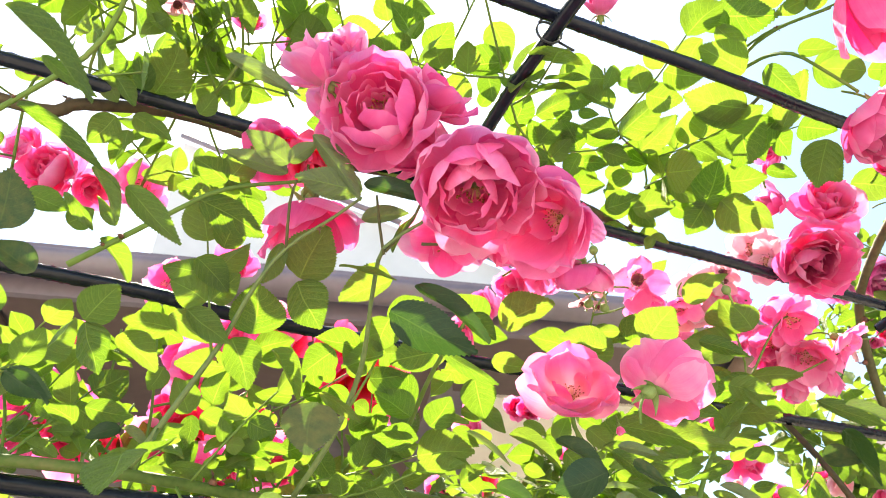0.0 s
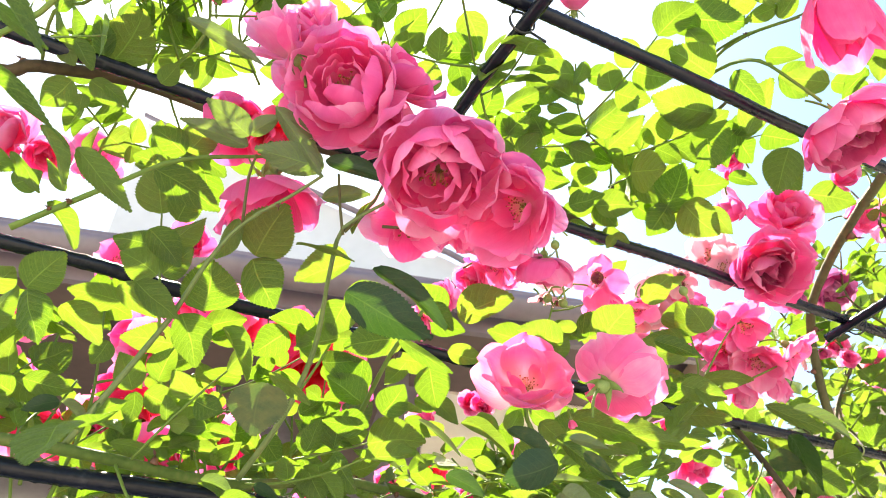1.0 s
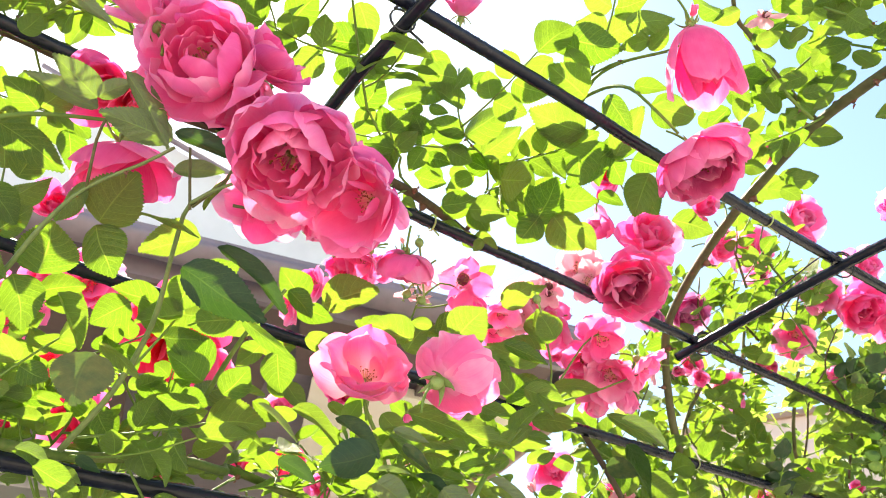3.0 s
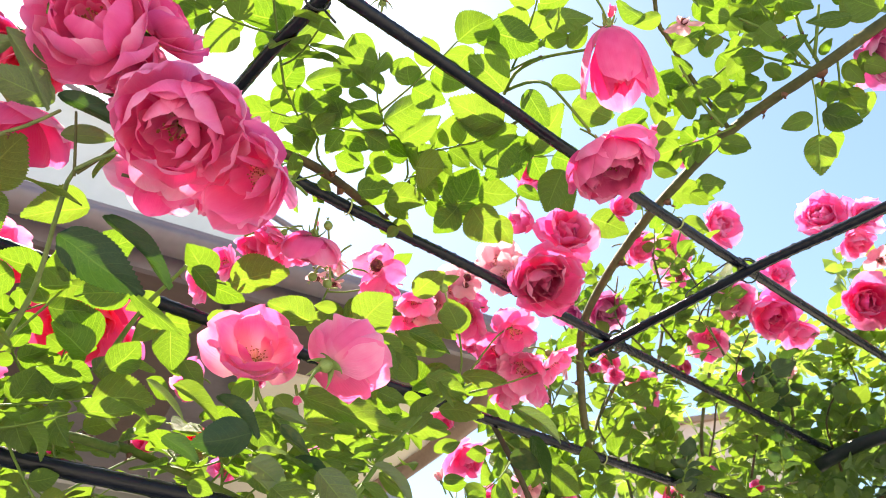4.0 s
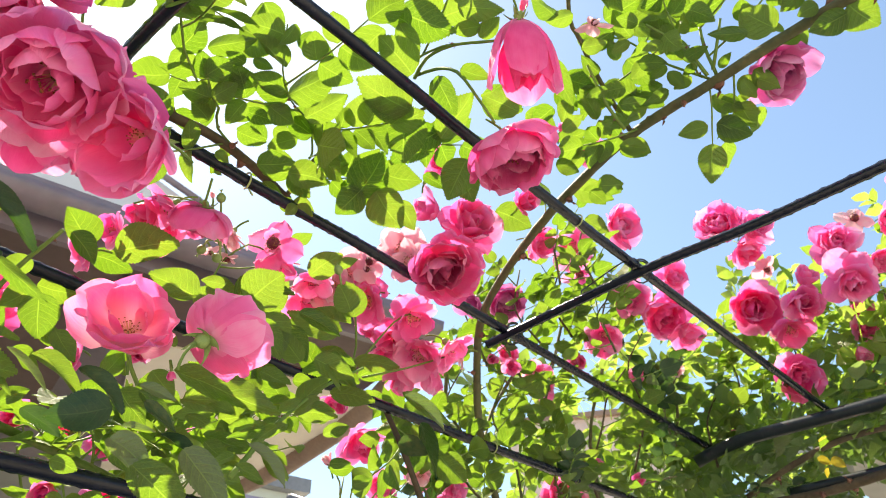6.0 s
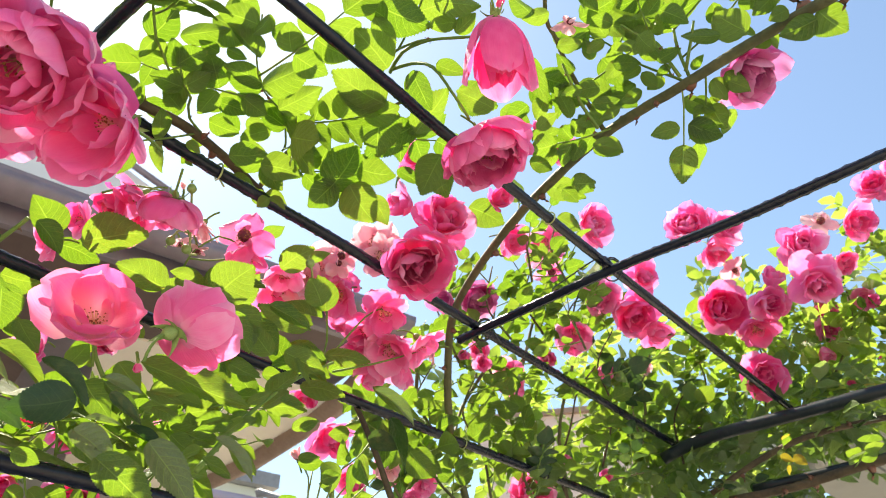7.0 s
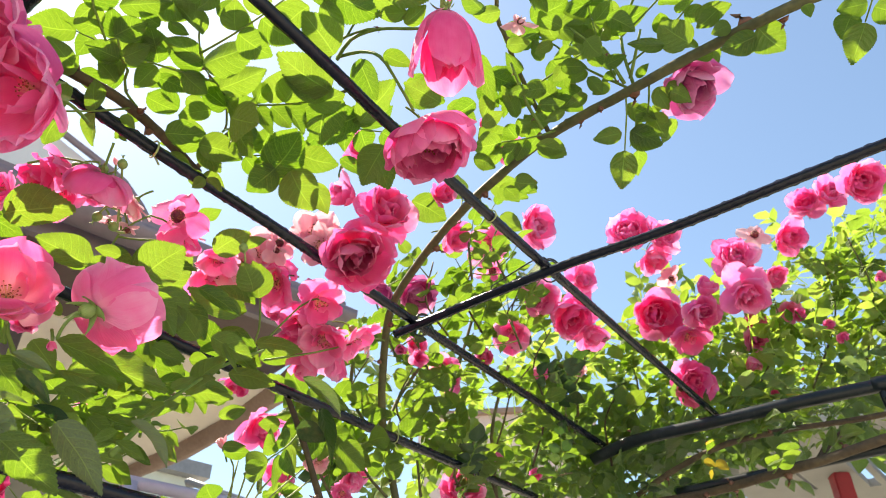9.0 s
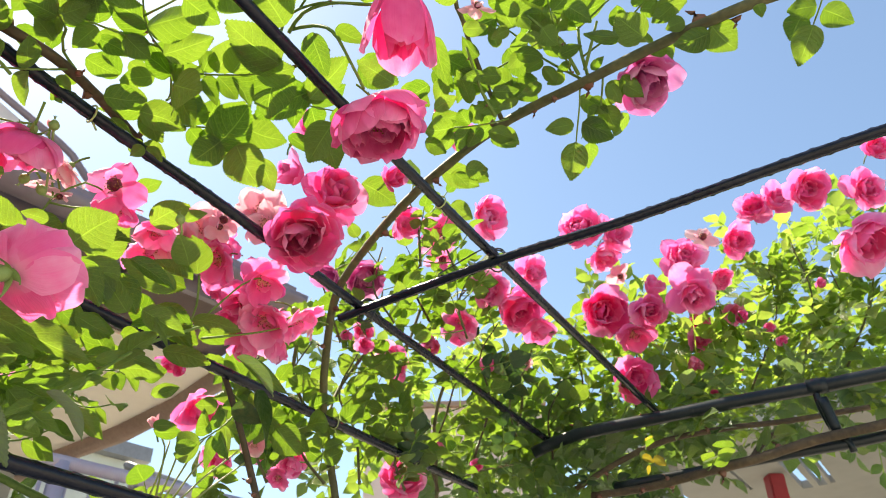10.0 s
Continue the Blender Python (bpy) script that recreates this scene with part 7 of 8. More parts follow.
for k, pts in enumerate(THICKET_BACK):
    ob, line = cane(pts, 0.002, 0.0012, CANE_OLIVE, "thin leafy rose shoot far behind the crossing poles", 0, 540 + k, "rose_shoot", "rose shoot")
    clothe(ob, line, 5, 0.07, 0.03, 550 + k, 0.0, 1.0, 0.25, (3, 5, 5))
for k, pts in enumerate(THICKET):
    ob, line = cane(pts, 0.0026, 0.0014, CANE_BROWN if k % 3 == 0 else CANE_OLIVE, "thin rose shoot with light green leaves behind the poles", 2, 500 + k, "rose_shoot", "rose shoot")
    clothe(ob, line, 7, 0.085, 0.038, 520 + k, 0.0, 1.0, 0.25, (5, 5, 7), 0.12)
hedge = root("rose_hedge", (1.5, 1.2, 0), "dense green rose hedge behind the arch pipe", "hedge", "", "stuff")
for name, clumps, per, size, seed, mat, words in (("foliage", HEDGE, 62, 0.039, 9, LEAF_FAR, "light green sunlit leaves"), ("old_foliage", HEDGE_LOW, 80, 0.037, 10, LEAF_SHADED, "lower glossy leaves, coloured dark blue-green for shade")):
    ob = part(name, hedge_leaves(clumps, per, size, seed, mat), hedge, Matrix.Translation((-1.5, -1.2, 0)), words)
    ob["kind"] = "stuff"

for k, pts in enumerate(([(0.917, 0.994, 2.158), (0.916, 1.053, 2.055), (0.958, 1.108, 1.946), (1.05, 1.2, 1.2)], [(0.596, 0.988, 2.134), (0.608, 1.029, 2.049), (0.659, 1.063, 2.001)], [(0.753, 1.024, 2.144), (0.715, 1.065, 2.064), (0.674, 1.027, 1.982)], [(0.881, 1.049, 2.288), (0.856, 1.064, 2.187), (0.839, 1.086, 2.098)], [(1.107, 1.049, 2.227), (1.147, 1.059, 2.149), (1.15, 1.1, 2.066)])):
    cane(pts, 0.0032, 0.003, CANE_OLIVE, "thin olive rose cane among small leaves", 4, 80 + k)

for k, (a, c) in enumerate((((1.351, 1.143, 2.102), (1.338, 1.074, 2.358)), ((1.48, 1.044, 2.154), (1.431, 1.001, 2.418)), ((1.55, 0.908, 2.208), (1.559, 0.796, 2.428)), ((1.613, 0.805, 2.201), (1.598, 0.676, 2.461)), ((1.657, 0.704, 2.216), (1.605, 0.614, 2.492)), ((1.694, 0.623, 2.209), (1.661, 0.475, 2.482)), ((1.715, 0.674, 2.248), (1.665, 0.576, 2.418)))):
    a, c = Vector(a), Vector(c)
    ob, line = cane([tuple(a), tuple(a.lerp(c, 0.5) + Vector((0.02, -0.03, 0.01))), tuple(c)], 0.0028, 0.0015, CANE_OLIVE, "thin rose shoot rising from the hedge", 2, 560 + k, "rose_shoot", "rose shoot")
    clothe(ob, line, 6, 0.08, 0.034, 580 + k, 0.2, 1.0, 0.3, (5, 7))

# ---- the house ----
WALL_GREY = surface("grey_render", [(0.3, (0.55, 0.55, 0.555)), (0.6, (0.63, 0.63, 0.635)), (0.8, (0.68, 0.675, 0.67))], 1.5, 0.85, 0.3, 0.003)
PLUM = surface("plum_gutter", [(0.3, (0.16, 0.125, 0.145)), (0.7, (0.23, 0.185, 0.21))], 4.0, 0.45, 0.1)
SIDING = surface("brown_siding", [(0.3, (0.095, 0.06, 0.055)), (0.7, (0.14, 0.09, 0.08))], 3.0, 0.7, 0.3, 0.002)
SOFFIT = surface("beige_soffit", [(0.3, (0.74, 0.65, 0.55)), (0.7, (0.84, 0.75, 0.64))], 1.5, 0.85, 0.4, 0.003)
RUST = surface("brown_trim", [(0.3, (0.22, 0.14, 0.1)), (0.7, (0.32, 0.22, 0.17))], 8.0, 0.8, 0.5, 0.004)
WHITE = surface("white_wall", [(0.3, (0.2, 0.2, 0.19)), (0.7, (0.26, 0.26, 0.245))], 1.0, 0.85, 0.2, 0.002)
LILAC = surface("lilac_rail", [(0.3, (0.42, 0.36, 0.45)), (0.7, (0.5, 0.45, 0.53))], 5.0, 0.5, 0.1)
RED = surface("red_paint", [(0.3, (0.2, 0.008, 0.018)), (0.7, (0.27, 0.014, 0.025))], 5.0, 0.5, 0.1)


def box(name, lo, hi, mat, parent, bevel=0.004, turn=0.0, label=""):
    bm = bmesh.new()
    bmesh.ops.create_cube(bm, size=1.0)
    for v in bm.verts:
        v.co = Vector([lo[k] + (hi[k] - lo[k]) * (v.co[k] + 0.5) for k in range(3)])
    if bevel:
        bmesh.ops.bevel(bm, geom=bm.edges[:], offset=bevel, segments=1, affect="EDGES")
    me = bpy.data.meshes.new(name)
    bm.to_mesh(me)
    bm.free()
    me.materials.append(mat)
    return part(name, me, parent, Matrix.Rotation(turn, 4, "Z") if turn else None, label)


house = root("house", (0.0, 2.0, 0.0), "brown-eaved house with a plum gutter and grey upper wall", "house")


def slab(name, corners, low, high, mat, parent, off=(0.0, 2.0), label=""):
    """A flat block over the corners of its plan."""
    n = len(corners)
    v = [(x - off[0], y - off[1], low) for x, y in corners] + [(x - off[0], y - off[1], high) for x, y in corners]
    f = [tuple(range(n))[::-1], tuple(range(n, 2 * n))] + [(k, (k + 1) % n, n + (k + 1) % n, n + k) for k in range(n)]
    return part(name, mesh_of(name, v, f, mat, None, False), parent, None, label)


def strip(x0, x1, y0, y1, lean=0.16):
    """Plan of a strip along the eave, which runs a little off the x axis."""
    return [(x0, y0 + lean * x0), (x1, y0 + lean * x1), (x1 - 0.16 * (y1 - y0), y1 + lean * x1), (x0, y1 + lean * x0)]


for k in range(13):
    slab("soffit_board", strip(-4.9 + 0.45 * k, -4.458 + 0.45 * k, 1.93, 3.4 if k < 11 else 2.36), 2.75, 2.77, SIDING, house)
slab("soffit", strip(0.12, 1.02, 2.37, 4.6), 2.742, 2.78, SOFFIT, house, label="beige plastered eave soffit")
slab("roof", strip(-5.0, 1.06, 1.9, 4.7), 2.79, 2.9, PLUM, house)
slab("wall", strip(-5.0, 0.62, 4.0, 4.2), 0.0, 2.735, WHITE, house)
slab("fascia", strip(-5.0, 1.04, 1.9, 1.925), 2.72, 2.88, PLUM, house)


def gutter(pts, r):
    line = spline(pts, 0.2)
    verts, faces = [], []
    for p in line:
        for k in range(9):
            a = math.pi * k / 8
            verts.append((p.x, p.y - r * math.cos(a) * 1.0 - 2.0, p.z - r * math.sin(a)))
        for k in range(9):
            a = math.pi * (8 - k) / 8
            verts.append((p.x, p.y - (r - 0.006) * math.cos(a) - 2.0, p.z - (r - 0.006) * math.sin(a)))
    for i in range(len(line) - 1):
        for k in range(18):
            faces.append((i * 18 + k, i * 18 + (k + 1) % 18, (i + 1) * 18 + (k + 1) % 18, (i + 1) * 18 + k))
    return part("gutter", mesh_of("gutter", verts, faces, PLUM), house, None, "half-round plum rain gutter")


gutter([(-5.0, 1.03, 2.8), (-1.0, 1.67, 2.8), (0.2, 1.862, 2.8), (1.05, 2.0, 2.8)], 0.055)
# rake trim at the open end of the eave
rake = [(1.02 - 0.0, 2.05), (1.03, 2.5), (0.99, 2.9), (0.9, 3.35), (0.74, 3.9), (0.6, 4.6)]
v, f = tube([Vector((x, y - 2.0, 2.74)) for x, y in rake], 0.045, 8, 0.0, 0.35)
part("rake_trim", mesh_of("rake_trim", v, f, RUST), house, None, "crumbling brown edge of the eave")
# upper storey, its verge falling to the gutter
A, B, C = (0.013, 2.7, 3.673), (0.283, 2.7, 3.534), (0.436, 2.7, 3.353)
top = [Vector(B) + (Vector(A) - Vector(B)) * 6, Vector(A), Vector(B), Vector(C)]
low = [Vector((p.x, p.y, 2.85)) for p in top]
v = [(p.x, p.y - 2.0, p.z) for p in top + low] + [(p.x, p.y + 0.2 - 2.0, p.z) for p in top + low]
f = []
for k in range(3):
    f += [(k, k + 1, k + 5, k + 4), (k + 8, k + 12, k + 13, k + 9), (k, k + 8, k + 9, k + 1)]
f += [(0, 4, 12, 8), (3, 11, 15, 7)]
part("upper_wall", mesh_of("upper_wall", v, f, WALL_GREY, None, False), house, None, "light grey rendered upper wall")
v, f = tube([Vector((p.x, p.y - 2.05, p.z)) for p in spline(top, 0.3)], 0.016, 6)
part("verge", mesh_of("verge", v, f, PLUM), house)

# ---- balcony rail and frame past the house ----
rail = root("balcony_rail", (0.432, 1.865, 2.1), "lilac-painted metal balcony rail with thin balusters", "railing")
ra, rb = Vector((0.382, 1.859, 2.1)), Vector((0.91, 1.944, 2.1))
rb = rb + (rb - ra) * 0.5
o = rail.location.copy()
for name, dz, r in (("top_rail", 0.0, 0.016), ("lower_rail", -0.75, 0.012)):
    v, f = tube([ra + Vector((0, 0, dz)) - o, rb + Vector((0, 0, dz)) - o], r, 8)
    part(name, mesh_of(name, v, f, LILAC), rail)
for k in range(14):
    p = ra.lerp(rb, (k + 0.5) / 14)
    v, f = tube([p - o, p - o + Vector((0, 0, -0.75))], 0.005, 6)
    part("baluster", mesh_of("baluster", v, f, LILAC), rail)
for k in range(2):
    p = ra.lerp(rb, 0.08 + 0.84 * k)
    v, f = tube([p - o, p - o + Vector((0, 0, -p.z))], 0.02, 8)
    part("post", mesh_of("post", v, f, LILAC), rail)

GREEN_WALL = surface("pale_green_wall", [(0.3, (0.6, 0.64, 0.56)), (0.7, (0.68, 0.71, 0.64))], 2.0, 0.85, 0.2)
STEEL = surface("grey_steel", [(0.3, (0.2, 0.2, 0.21)), (0.7, (0.3, 0.3, 0.31))], 6.0, 0.5, 0.1)
annex = root("annex", (1.2, 5.2, 0.0), "pale green rendered annex beside the house", "building")
slab("wall", [(0.6, 4.6), (1.32, 4.75), (1.2, 5.6), (0.4, 5.4)], 0.0, 3.05, GREEN_WALL, annex, (1.2, 5.2))
slab("roof", [(0.5, 4.5), (1.4, 4.68), (1.27, 5.7), (0.3, 5.5)], 3.052, 3.14, STEEL, annex, (1.2, 5.2))
awning = root("awning_frame", (1.406, 4.24, 2.833), "grey steel awning frame with cross bars", "awning frame")
o = awning.location.copy()
w0, w1, w2, w3 = Vector((1.125, 4.1, 2.831)), Vector((1.442, 4.036, 2.751)), Vector((1.295, 4.586, 2.861)), Vector((1.672, 4.503, 2.761))
for a, c in ((w0, w1), (w2, w3), (w0, w2), (w1, w3), (w0.lerp(w1, 0.33), w2.lerp(w3, 0.33)), (w0.lerp(w1, 0.66), w2.lerp(w3, 0.66))):
    v, f = tube([a - o, c - o], 0.02, 6)
    part("bar", mesh_of("bar", v, f, STEEL), awning)
for a in (w2, w3):
    v, f = tube([a - o, Vector((a.x, a.y, 0)) - o], 0.022, 6)
    part("post", mesh_of("post", v, f, STEEL), awning)

# ---- past the arch: white eave, far house ----
PINK_WALL = surface("pinkish_wall", [(0.3, (0.55, 0.42, 0.38)), (0.7, (0.63, 0.5, 0.45))], 2.0, 0.85, 0.2)
far_house = root("far_house", (5.0, 6.5, 0.0), "pinkish rendered house far behind the roses", "house")
slab("wall", [(4.1, 6.6), (5.6, 5.4), (6.6, 6.6), (5.1, 7.8)], 0.0, 4.7, PINK_WALL, far_house, (5.0, 6.5))
slab("roof", [(4.02, 6.6), (5.6, 5.32), (6.68, 6.6), (5.1, 7.88)], 4.702, 4.76, RUST, far_house, (5.0, 6.5))
shed = root("white_carport", (4.2, 1.2, 0.0), "white carport with a grey-white ceiling", "carport")


def clipped(poly, axis, limit, keep):
    """The part of a convex plan on one side of a line across the axis."""
    out = []
    for k, p in enumerate(poly):
        q = poly[(k + 1) % len(poly)]
        a, b = keep * (p.dot(axis) - limit), keep * (q.dot(axis) - limit)
        if a >= 0:
            out.append(p)
        if a * b < 0:
            out.append(p.lerp(q, a / (a - b)))
    return out


plan = [Vector(p) for p in ((2.75, 2.1), (3.35, -0.6), (7.0, 0.4), (6.4, 3.2))]
# Openings added to the ceiling in place of the streaks of sunlight on it.
streak_gaps = [(Vector(a[:2]), Vector(c[:2]), w) for a, c, w in (((3.215, 2.233, 2.62), (3.526, 2.348, 2.62), 0.05), ((3.254, 1.888, 2.62), (3.603, 2.026, 2.62), 0.015), ((3.334, 1.681, 2.62), (3.82, 1.831, 2.62), 0.05), ((3.364, 1.618, 2.62), (3.84, 1.755, 2.62), 0.04), ((3.467, 1.594, 2.62), (3.843, 1.712, 2.62), 0.025))]
along = sum(((c - a).normalized() for a, c, _ in streak_gaps), Vector((0, 0))).normalized()
across = Vector((-along.y, along.x))
streak_gaps = sorted((((a + c) * 0.5).dot(across), a.dot(along), c.dot(along), w) for a, c, w in streak_gaps)
boards, rest = [], plan
for mid, a, c, w in streak_gaps:
    boards.append(clipped(rest, across, mid - w / 2, -1))
    rest = clipped(rest, across, mid - w / 2, 1)
    lane = clipped(rest, across, mid + w / 2, -1)
    rest = clipped(rest, across, mid + w / 2, 1)
    boards += [clipped(lane, along, a, -1), clipped(lane, along, c, 1)]
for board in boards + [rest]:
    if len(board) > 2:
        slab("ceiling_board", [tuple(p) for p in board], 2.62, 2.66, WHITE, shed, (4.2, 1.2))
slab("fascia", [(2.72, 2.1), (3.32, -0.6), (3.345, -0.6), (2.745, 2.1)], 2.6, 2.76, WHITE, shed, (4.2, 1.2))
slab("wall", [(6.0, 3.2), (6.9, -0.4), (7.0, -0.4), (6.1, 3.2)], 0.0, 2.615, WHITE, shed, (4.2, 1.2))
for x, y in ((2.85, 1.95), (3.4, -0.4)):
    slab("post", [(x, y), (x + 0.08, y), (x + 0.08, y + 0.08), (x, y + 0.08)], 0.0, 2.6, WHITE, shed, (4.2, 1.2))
# A plain red box under the ceiling; its purpose is not known.
sign = root("red_box", (3.491, 1.825, 2.5), "dark red box hanging under the white ceiling", "box")
m = frame_of((0.798, -0.602, -0.009), (0, 0, 1))
bm = bmesh.new()
bmesh.ops.create_cube(bm, size=1.0)
for q in bm.verts:
    q.co = Vector((q.co.x * 0.075, q.co.y * 0.075, q.co.z * 0.24))
bmesh.ops.bevel(bm, geom=bm.edges[:], offset=0.006, segments=2, affect="EDGES")
me = bpy.data.meshes.new("casing")
bm.to_mesh(me)
bm.free()
me.materials.append(RED)
part("casing", me, sign, m)

# ---- low pipe, bracket and old canes under the arch pipe ----
pole([(1.252, 0.93, 1.952), (1.316, 0.77, 1.955), (1.369, 0.634, 1.957), (1.414, 0.537, 1.959), (1.471, 0.431, 1.97)], 0.0092, "thin dark lower pipe of the arch", 0.0, PIPE, 0.03, "arch_pipe", "steel pipe")
bracket = root("pipe_bracket", (1.388, 0.568, 2.059), "dark steel bracket joining two pipes", "bracket")
o = bracket.location.copy()
for name, pts, r in (("sleeve", [(1.38, 0.578, 2.062), (1.394, 0.548, 2.061)], 0.0145), ("arm", [(1.386, 0.568, 2.057), (1.387, 0.568, 2.025), (1.395, 0.562, 1.982), (1.402, 0.549, 1.962), (1.404, 0.545, 1.942)], 0.0062), ("plate", [(1.384, 0.56, 2.037), (1.394, 0.557, 1.978)], 0.0095)):
    v, f = tube([p - o for p in spline(pts, 0.01)], r, 8)
    part(name, mesh_of(name, v, f, PIPE), bracket)
o1, ol1 = cane([(1.234, 0.987, 1.944), (1.269, 0.864, 1.939), (1.301, 0.761, 1.946), (1.327, 0.674, 1.951), (1.366, 0.588, 1.966), (1.414, 0.493, 1.975), (1.471, 0.406, 1.991)], 0.0075, 0.009, CANE_BROWN, "thick old brown rose cane along the lower pipe", 6, 71)
o2, ol2 = cane([(1.238, 1.018, 1.968), (1.275, 0.925, 2.007), (1.315, 0.841, 2.031), (1.384, 0.747, 2.042), (1.454, 0.659, 2.045), (1.517, 0.54, 2.047)], 0.006, 0.005, CANE_BROWN, "old brown rose cane below the arch pipe", 4, 72)
cane([(1.331, 0.687, 1.953), (1.361, 0.675, 1.986), (1.407, 0.655, 2.018)], 0.006, 0.005, CANE_BROWN, "short old brown side cane", 1, 73)
clothe(o2, ol2, 6, 0.08, 0.034, 176, 0.0, 0.7, -0.2, dark=0.6)
clothe(o1, ol1, 4, 0.09, 0.04, 172, 0.1, 0.55, -0.2)

# yellowed leaves caught among the old canes
YELLOW_LEAFLET = leaflet_mesh("leaflet", leaf_material("yellow_leaf", (0.3, 0.2, 0.03), (0.42, 0.3, 0.05), (0.6, 0.42, 0.04), 0.5), 0.74, 0.1, 0.08, 9)
for owner, base, tip in ((o2, (1.232, 0.842, 1.984), (1.247, 0.829, 1.972)), (o2, (1.238, 0.82, 1.978), (1.253, 0.809, 1.961)), (o2, (1.239, 0.835, 2.012), (1.246, 0.821, 2.019)), (o1, (1.228, 0.825, 1.961), (1.228, 0.833, 1.946)), (o2, (1.378, 0.736, 2.104), (1.391, 0.715, 2.102)), (o2, (1.394, 0.733, 2.1), (1.406, 0.719, 2.091))):
    single_leaf(owner, base, tip, 0.74).data = YELLOW_LEAFLET
tie = root("tie_wire", (0.679, 0.633, 2.1), "loose end of thin black wire at crossing poles", "wire")
v, f = tube([p - tie.location for p in spline([(0.657, 0.698, 2.07), (0.656, 0.696, 2.085), (0.672, 0.694, 2.1), (0.679, 0.633, 2.1), (0.688, 0.616, 2.1), (0.704, 0.62, 2.09)], 0.006)], 0.0011, 6)
part("strand", mesh_of("strand", v, f, WIRE), tie)

# ---- thin flower stems ----
def stems(lines, r, label, mat=CANE_GREEN):
    for k, pts in enumerate(lines):
        cane(pts, r, r * 0.7, mat, label, 0, 400 + k, "flower_stem", "flower stem")


stems([[(-0.038, 0.436, 1.869), (-0.041, 0.423, 1.885), (-0.042, 0.401, 1.895)], [(-0.037, 0.435, 1.871), (-0.017, 0.421, 1.889), (-0.007, 0.399, 1.9)], [(-0.011, 0.44, 1.882), (0.007, 0.44, 1.882), (0.022, 0.431, 1.878)], [(-0.113, 0.449, 1.885), (-0.108, 0.42, 1.905), (-0.101, 0.403, 1.911)]], 0.0013, "dark green stem under the rose cluster", CANE_OLIVE)
stems([[(0.319, 0.512, 2.171), (0.334, 0.484, 2.161), (0.343, 0.454, 2.128), (0.361, 0.445, 2.088), (0.376, 0.441, 2.056)], [(0.32, 0.513, 2.169), (0.32, 0.481, 2.168), (0.333, 0.443, 2.153), (0.356, 0.4, 2.123)]], 0.0022, "arched stem of a drooping rose")
stems([[(0.165, 0.721, 1.969), (0.176, 0.702, 1.997), (0.162, 0.687, 2.021), (0.15, 0.667, 2.048)], [(0.176, 0.702, 1.997), (0.198, 0.686, 2.016), (0.225, 0.694, 2.017)], [(0.175, 0.706, 1.992), (0.196, 0.711, 1.999), (0.222, 0.712, 2.01)], [(0.074, 0.69, 2.034), (0.103, 0.673, 2.042), (0.13, 0.664, 2.038)]], 0.0013, "thin branching stem with spent flower heads")
stems([[(0.346, 0.743, 1.991), (0.355, 0.759, 1.961), (0.354, 0.775, 1.93)], [(0.359, 0.792, 1.939), (0.407, 0.77, 2.013), (0.431, 0.772, 2.033)], [(0.384, 0.814, 1.95), (0.445, 0.813, 1.976), (0.497, 0.802, 1.999)]], 0.0015, "thin green flower stem")
stems([[(0.402, 0.923, 1.787), (0.4, 0.924, 1.852), (0.381, 0.922, 1.873)], [(0.406, 0.921, 1.787), (0.417, 0.921, 1.847), (0.411, 0.914, 1.873)], [(0.411, 0.92, 1.788), (0.443, 0.93, 1.863), (0.453, 0.921, 1.877)], [(0.426, 0.935, 1.794), (0.447, 0.938, 1.836), (0.472, 0.929, 1.868)], [(0.435, 0.932, 1.795), (0.46, 0.936, 1.827), (0.497, 0.931, 1.867)], [(0.451, 0.927, 1.796), (0.48, 0.93, 1.826), (0.513, 0.928, 1.858)], [(0.394, 0.925, 1.786), (0.401, 0.923, 1.824), (0.404, 0.921, 1.859)]], 0.0014, "straight thin pale green stem below the pole", STEM_PALE)
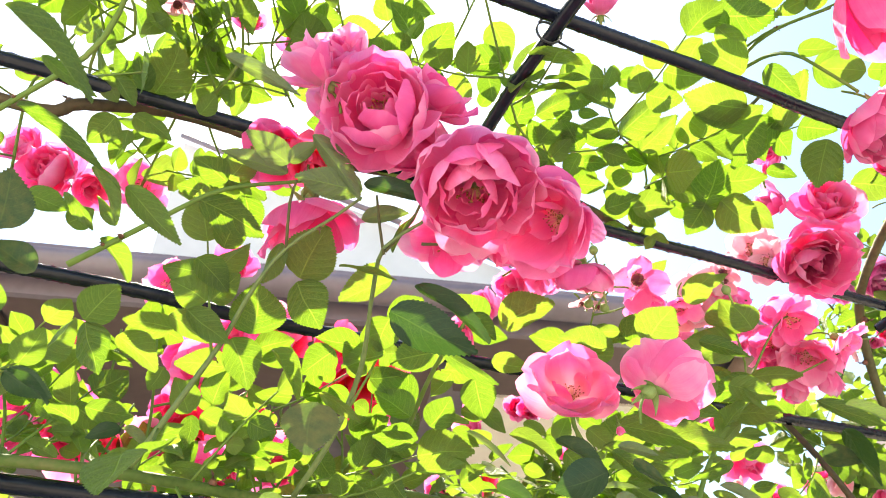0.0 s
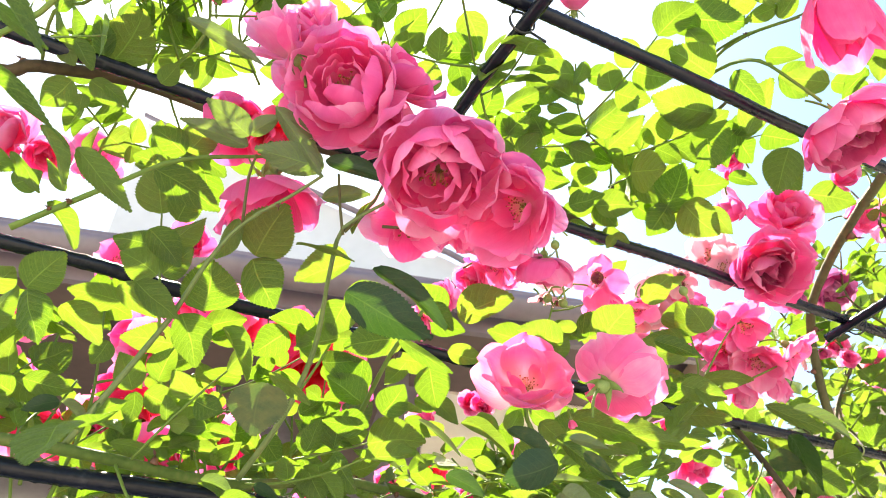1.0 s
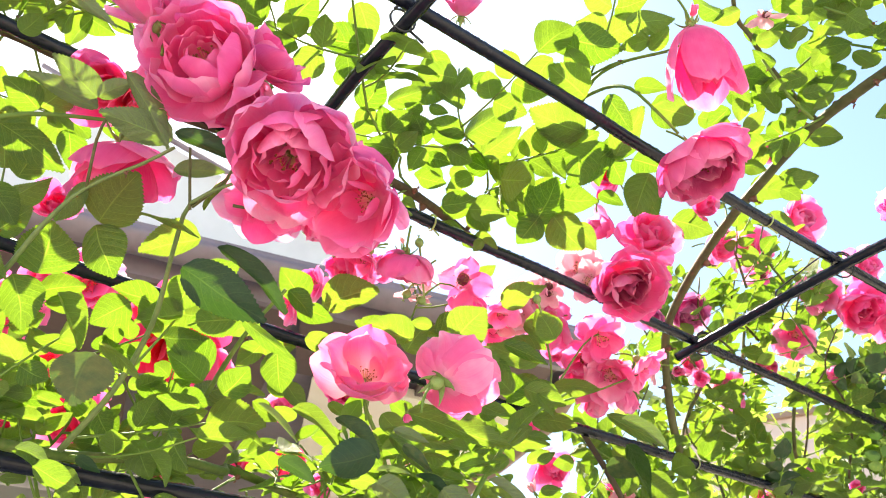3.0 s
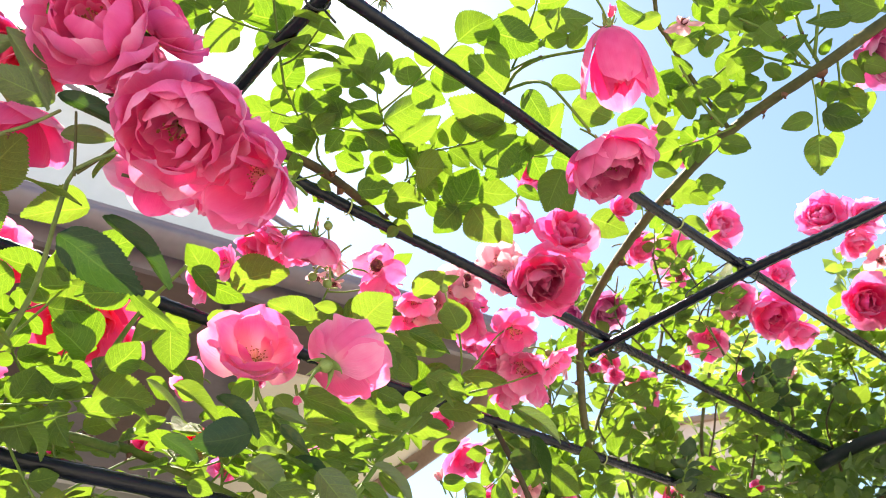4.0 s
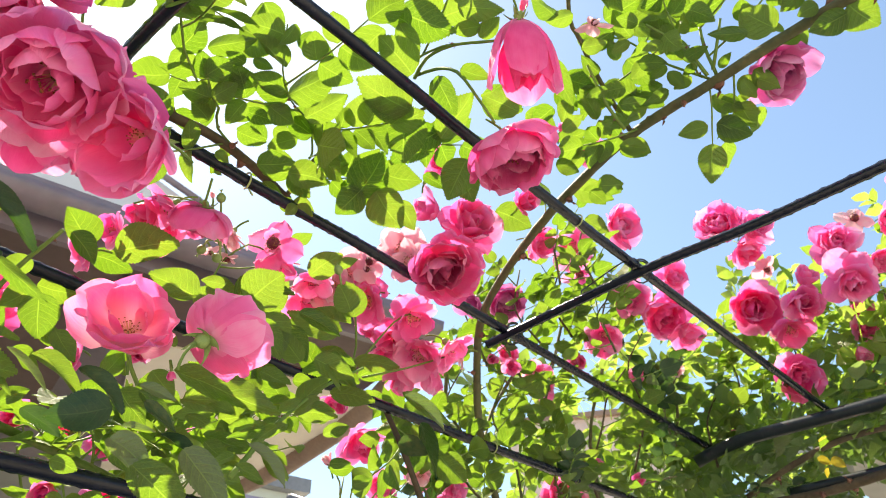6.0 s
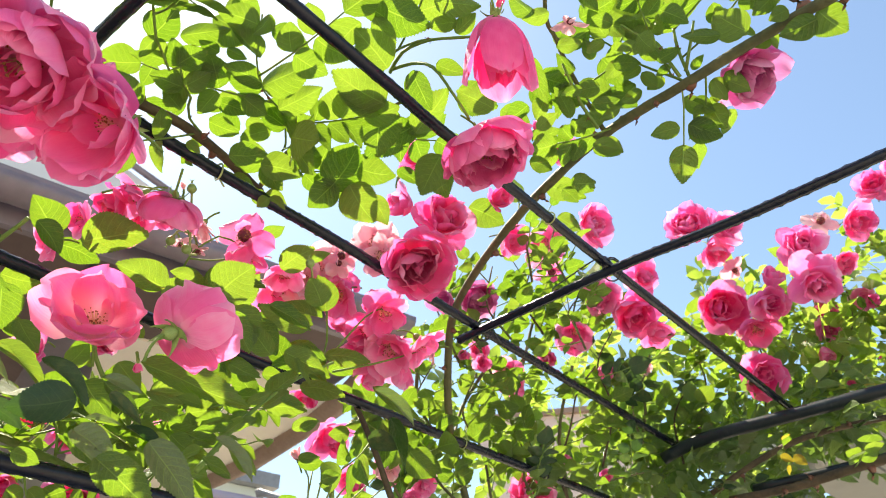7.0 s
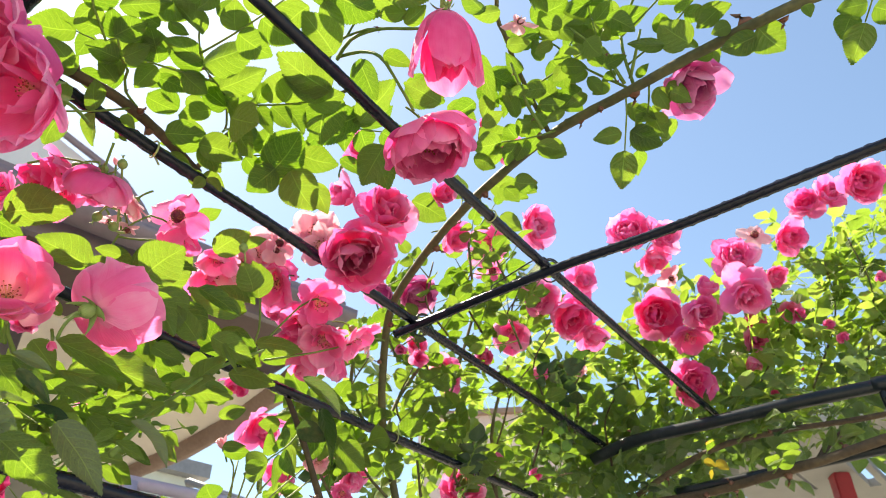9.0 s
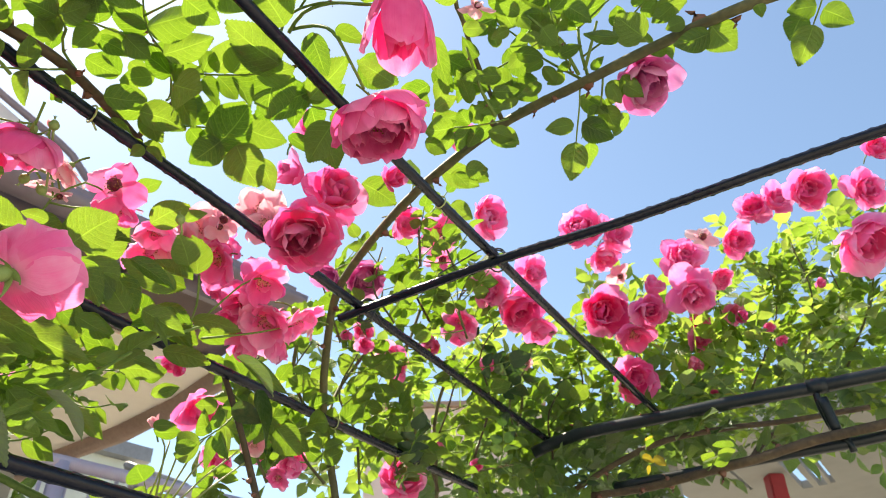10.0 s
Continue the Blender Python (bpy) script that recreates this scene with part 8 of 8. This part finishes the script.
# small round hips left where petals have dropped
def rose_hip(top, bend, foot, r):
    ob = root("rose_hip", foot, "small round green rose hip on a thin stem", "rose hip", "rose hips")
    up = (Vector(top) - Vector(bend)).normalized()
    m = frame_of(up.orthogonal(), up)
    m.translation = Vector(top) - Vector(foot)
    line = [Vector((0, 0, z)) for z in (-1.2, -0.95, -0.5, 0.0, 0.5, 0.85, 1.05)]
    rad = (0.3, 0.7, 1.0, 1.08, 0.92, 0.55, 0.3)
    v, f = tube(line, lambda q: rad[int(round(q * 6))], 10)
    part("hip", mesh_of("hip_body", v, f, SEPAL), ob, m @ Matrix.Scale(r, 4))
    for k in range(5):
        part("sepal", SEPAL_MESH, ob, m @ Matrix.Translation((0, 0, r)) @ Matrix.Rotation(k * 1.2566, 4, "Z") @ Matrix.Rotation(radians(-95), 4, "Y") @ Matrix.Scale(r * 1.6, 4))
    v, f = tube([p - Vector(foot) for p in spline([foot, bend, top], 0.004)], 0.0011, 6)
    part("stem", mesh_of("hip_stem", v, f, STEM_PALE), ob)


rose_hip((0.151, 0.571, 1.979), (0.158, 0.588, 1.957), (0.165, 0.608, 1.936), 0.0042)
rose_hip((0.146, 0.602, 1.937), (0.15, 0.596, 1.946), (0.159, 0.599, 1.949), 0.0042)
rose_hip((0.161, 0.604, 1.934), (0.165, 0.606, 1.931), (0.172, 0.609, 1.934), 0.0042)
rose_hip((0.274, 0.584, 1.941), (0.279, 0.589, 1.932), (0.283, 0.602, 1.922), 0.0042)
bloom("bud", (0.149, 0.664, 2.052), (-0.278, -0.513, 0.812), 0.008, "pale", "small green rosebud on a thin stem")
bloom("bud", (0.38, 0.921, 1.877), (-0.574, -0.247, 0.781), 0.016, "pale", "pale green pointed rosebud")
bloom("bud", (0.143, 0.549, 1.784), (0.236, 0.441, -0.866), 0.008, "deep", "small brownish bud hanging beside an open rose")
bloom("bud", (0.402, 0.658, 2.172), (0.108, -0.769, 0.63), 0.017, "pink", "pink rosebud opening on a thin stem")
bloom("spent", (0.163, 0.701, 2), (0.003, 0.039, -0.999), 0.013, "pale")
bloom("spent", (0.369, 0.773, 2.089), (-0.003, -0.974, 0.228), 0.019, "pale")
bloom("open", (0.33, 0.804, 2.07), (-0.27, -0.892, -0.363), 0.035, "pale")
bloom("open", (0.306, 0.826, 2.05), (0.118, -0.374, -0.92), 0.035, "soft")
bloom("open", (0.417, 0.776, 2.142), (-0.461, -0.881, -0.109), 0.037, "pale")
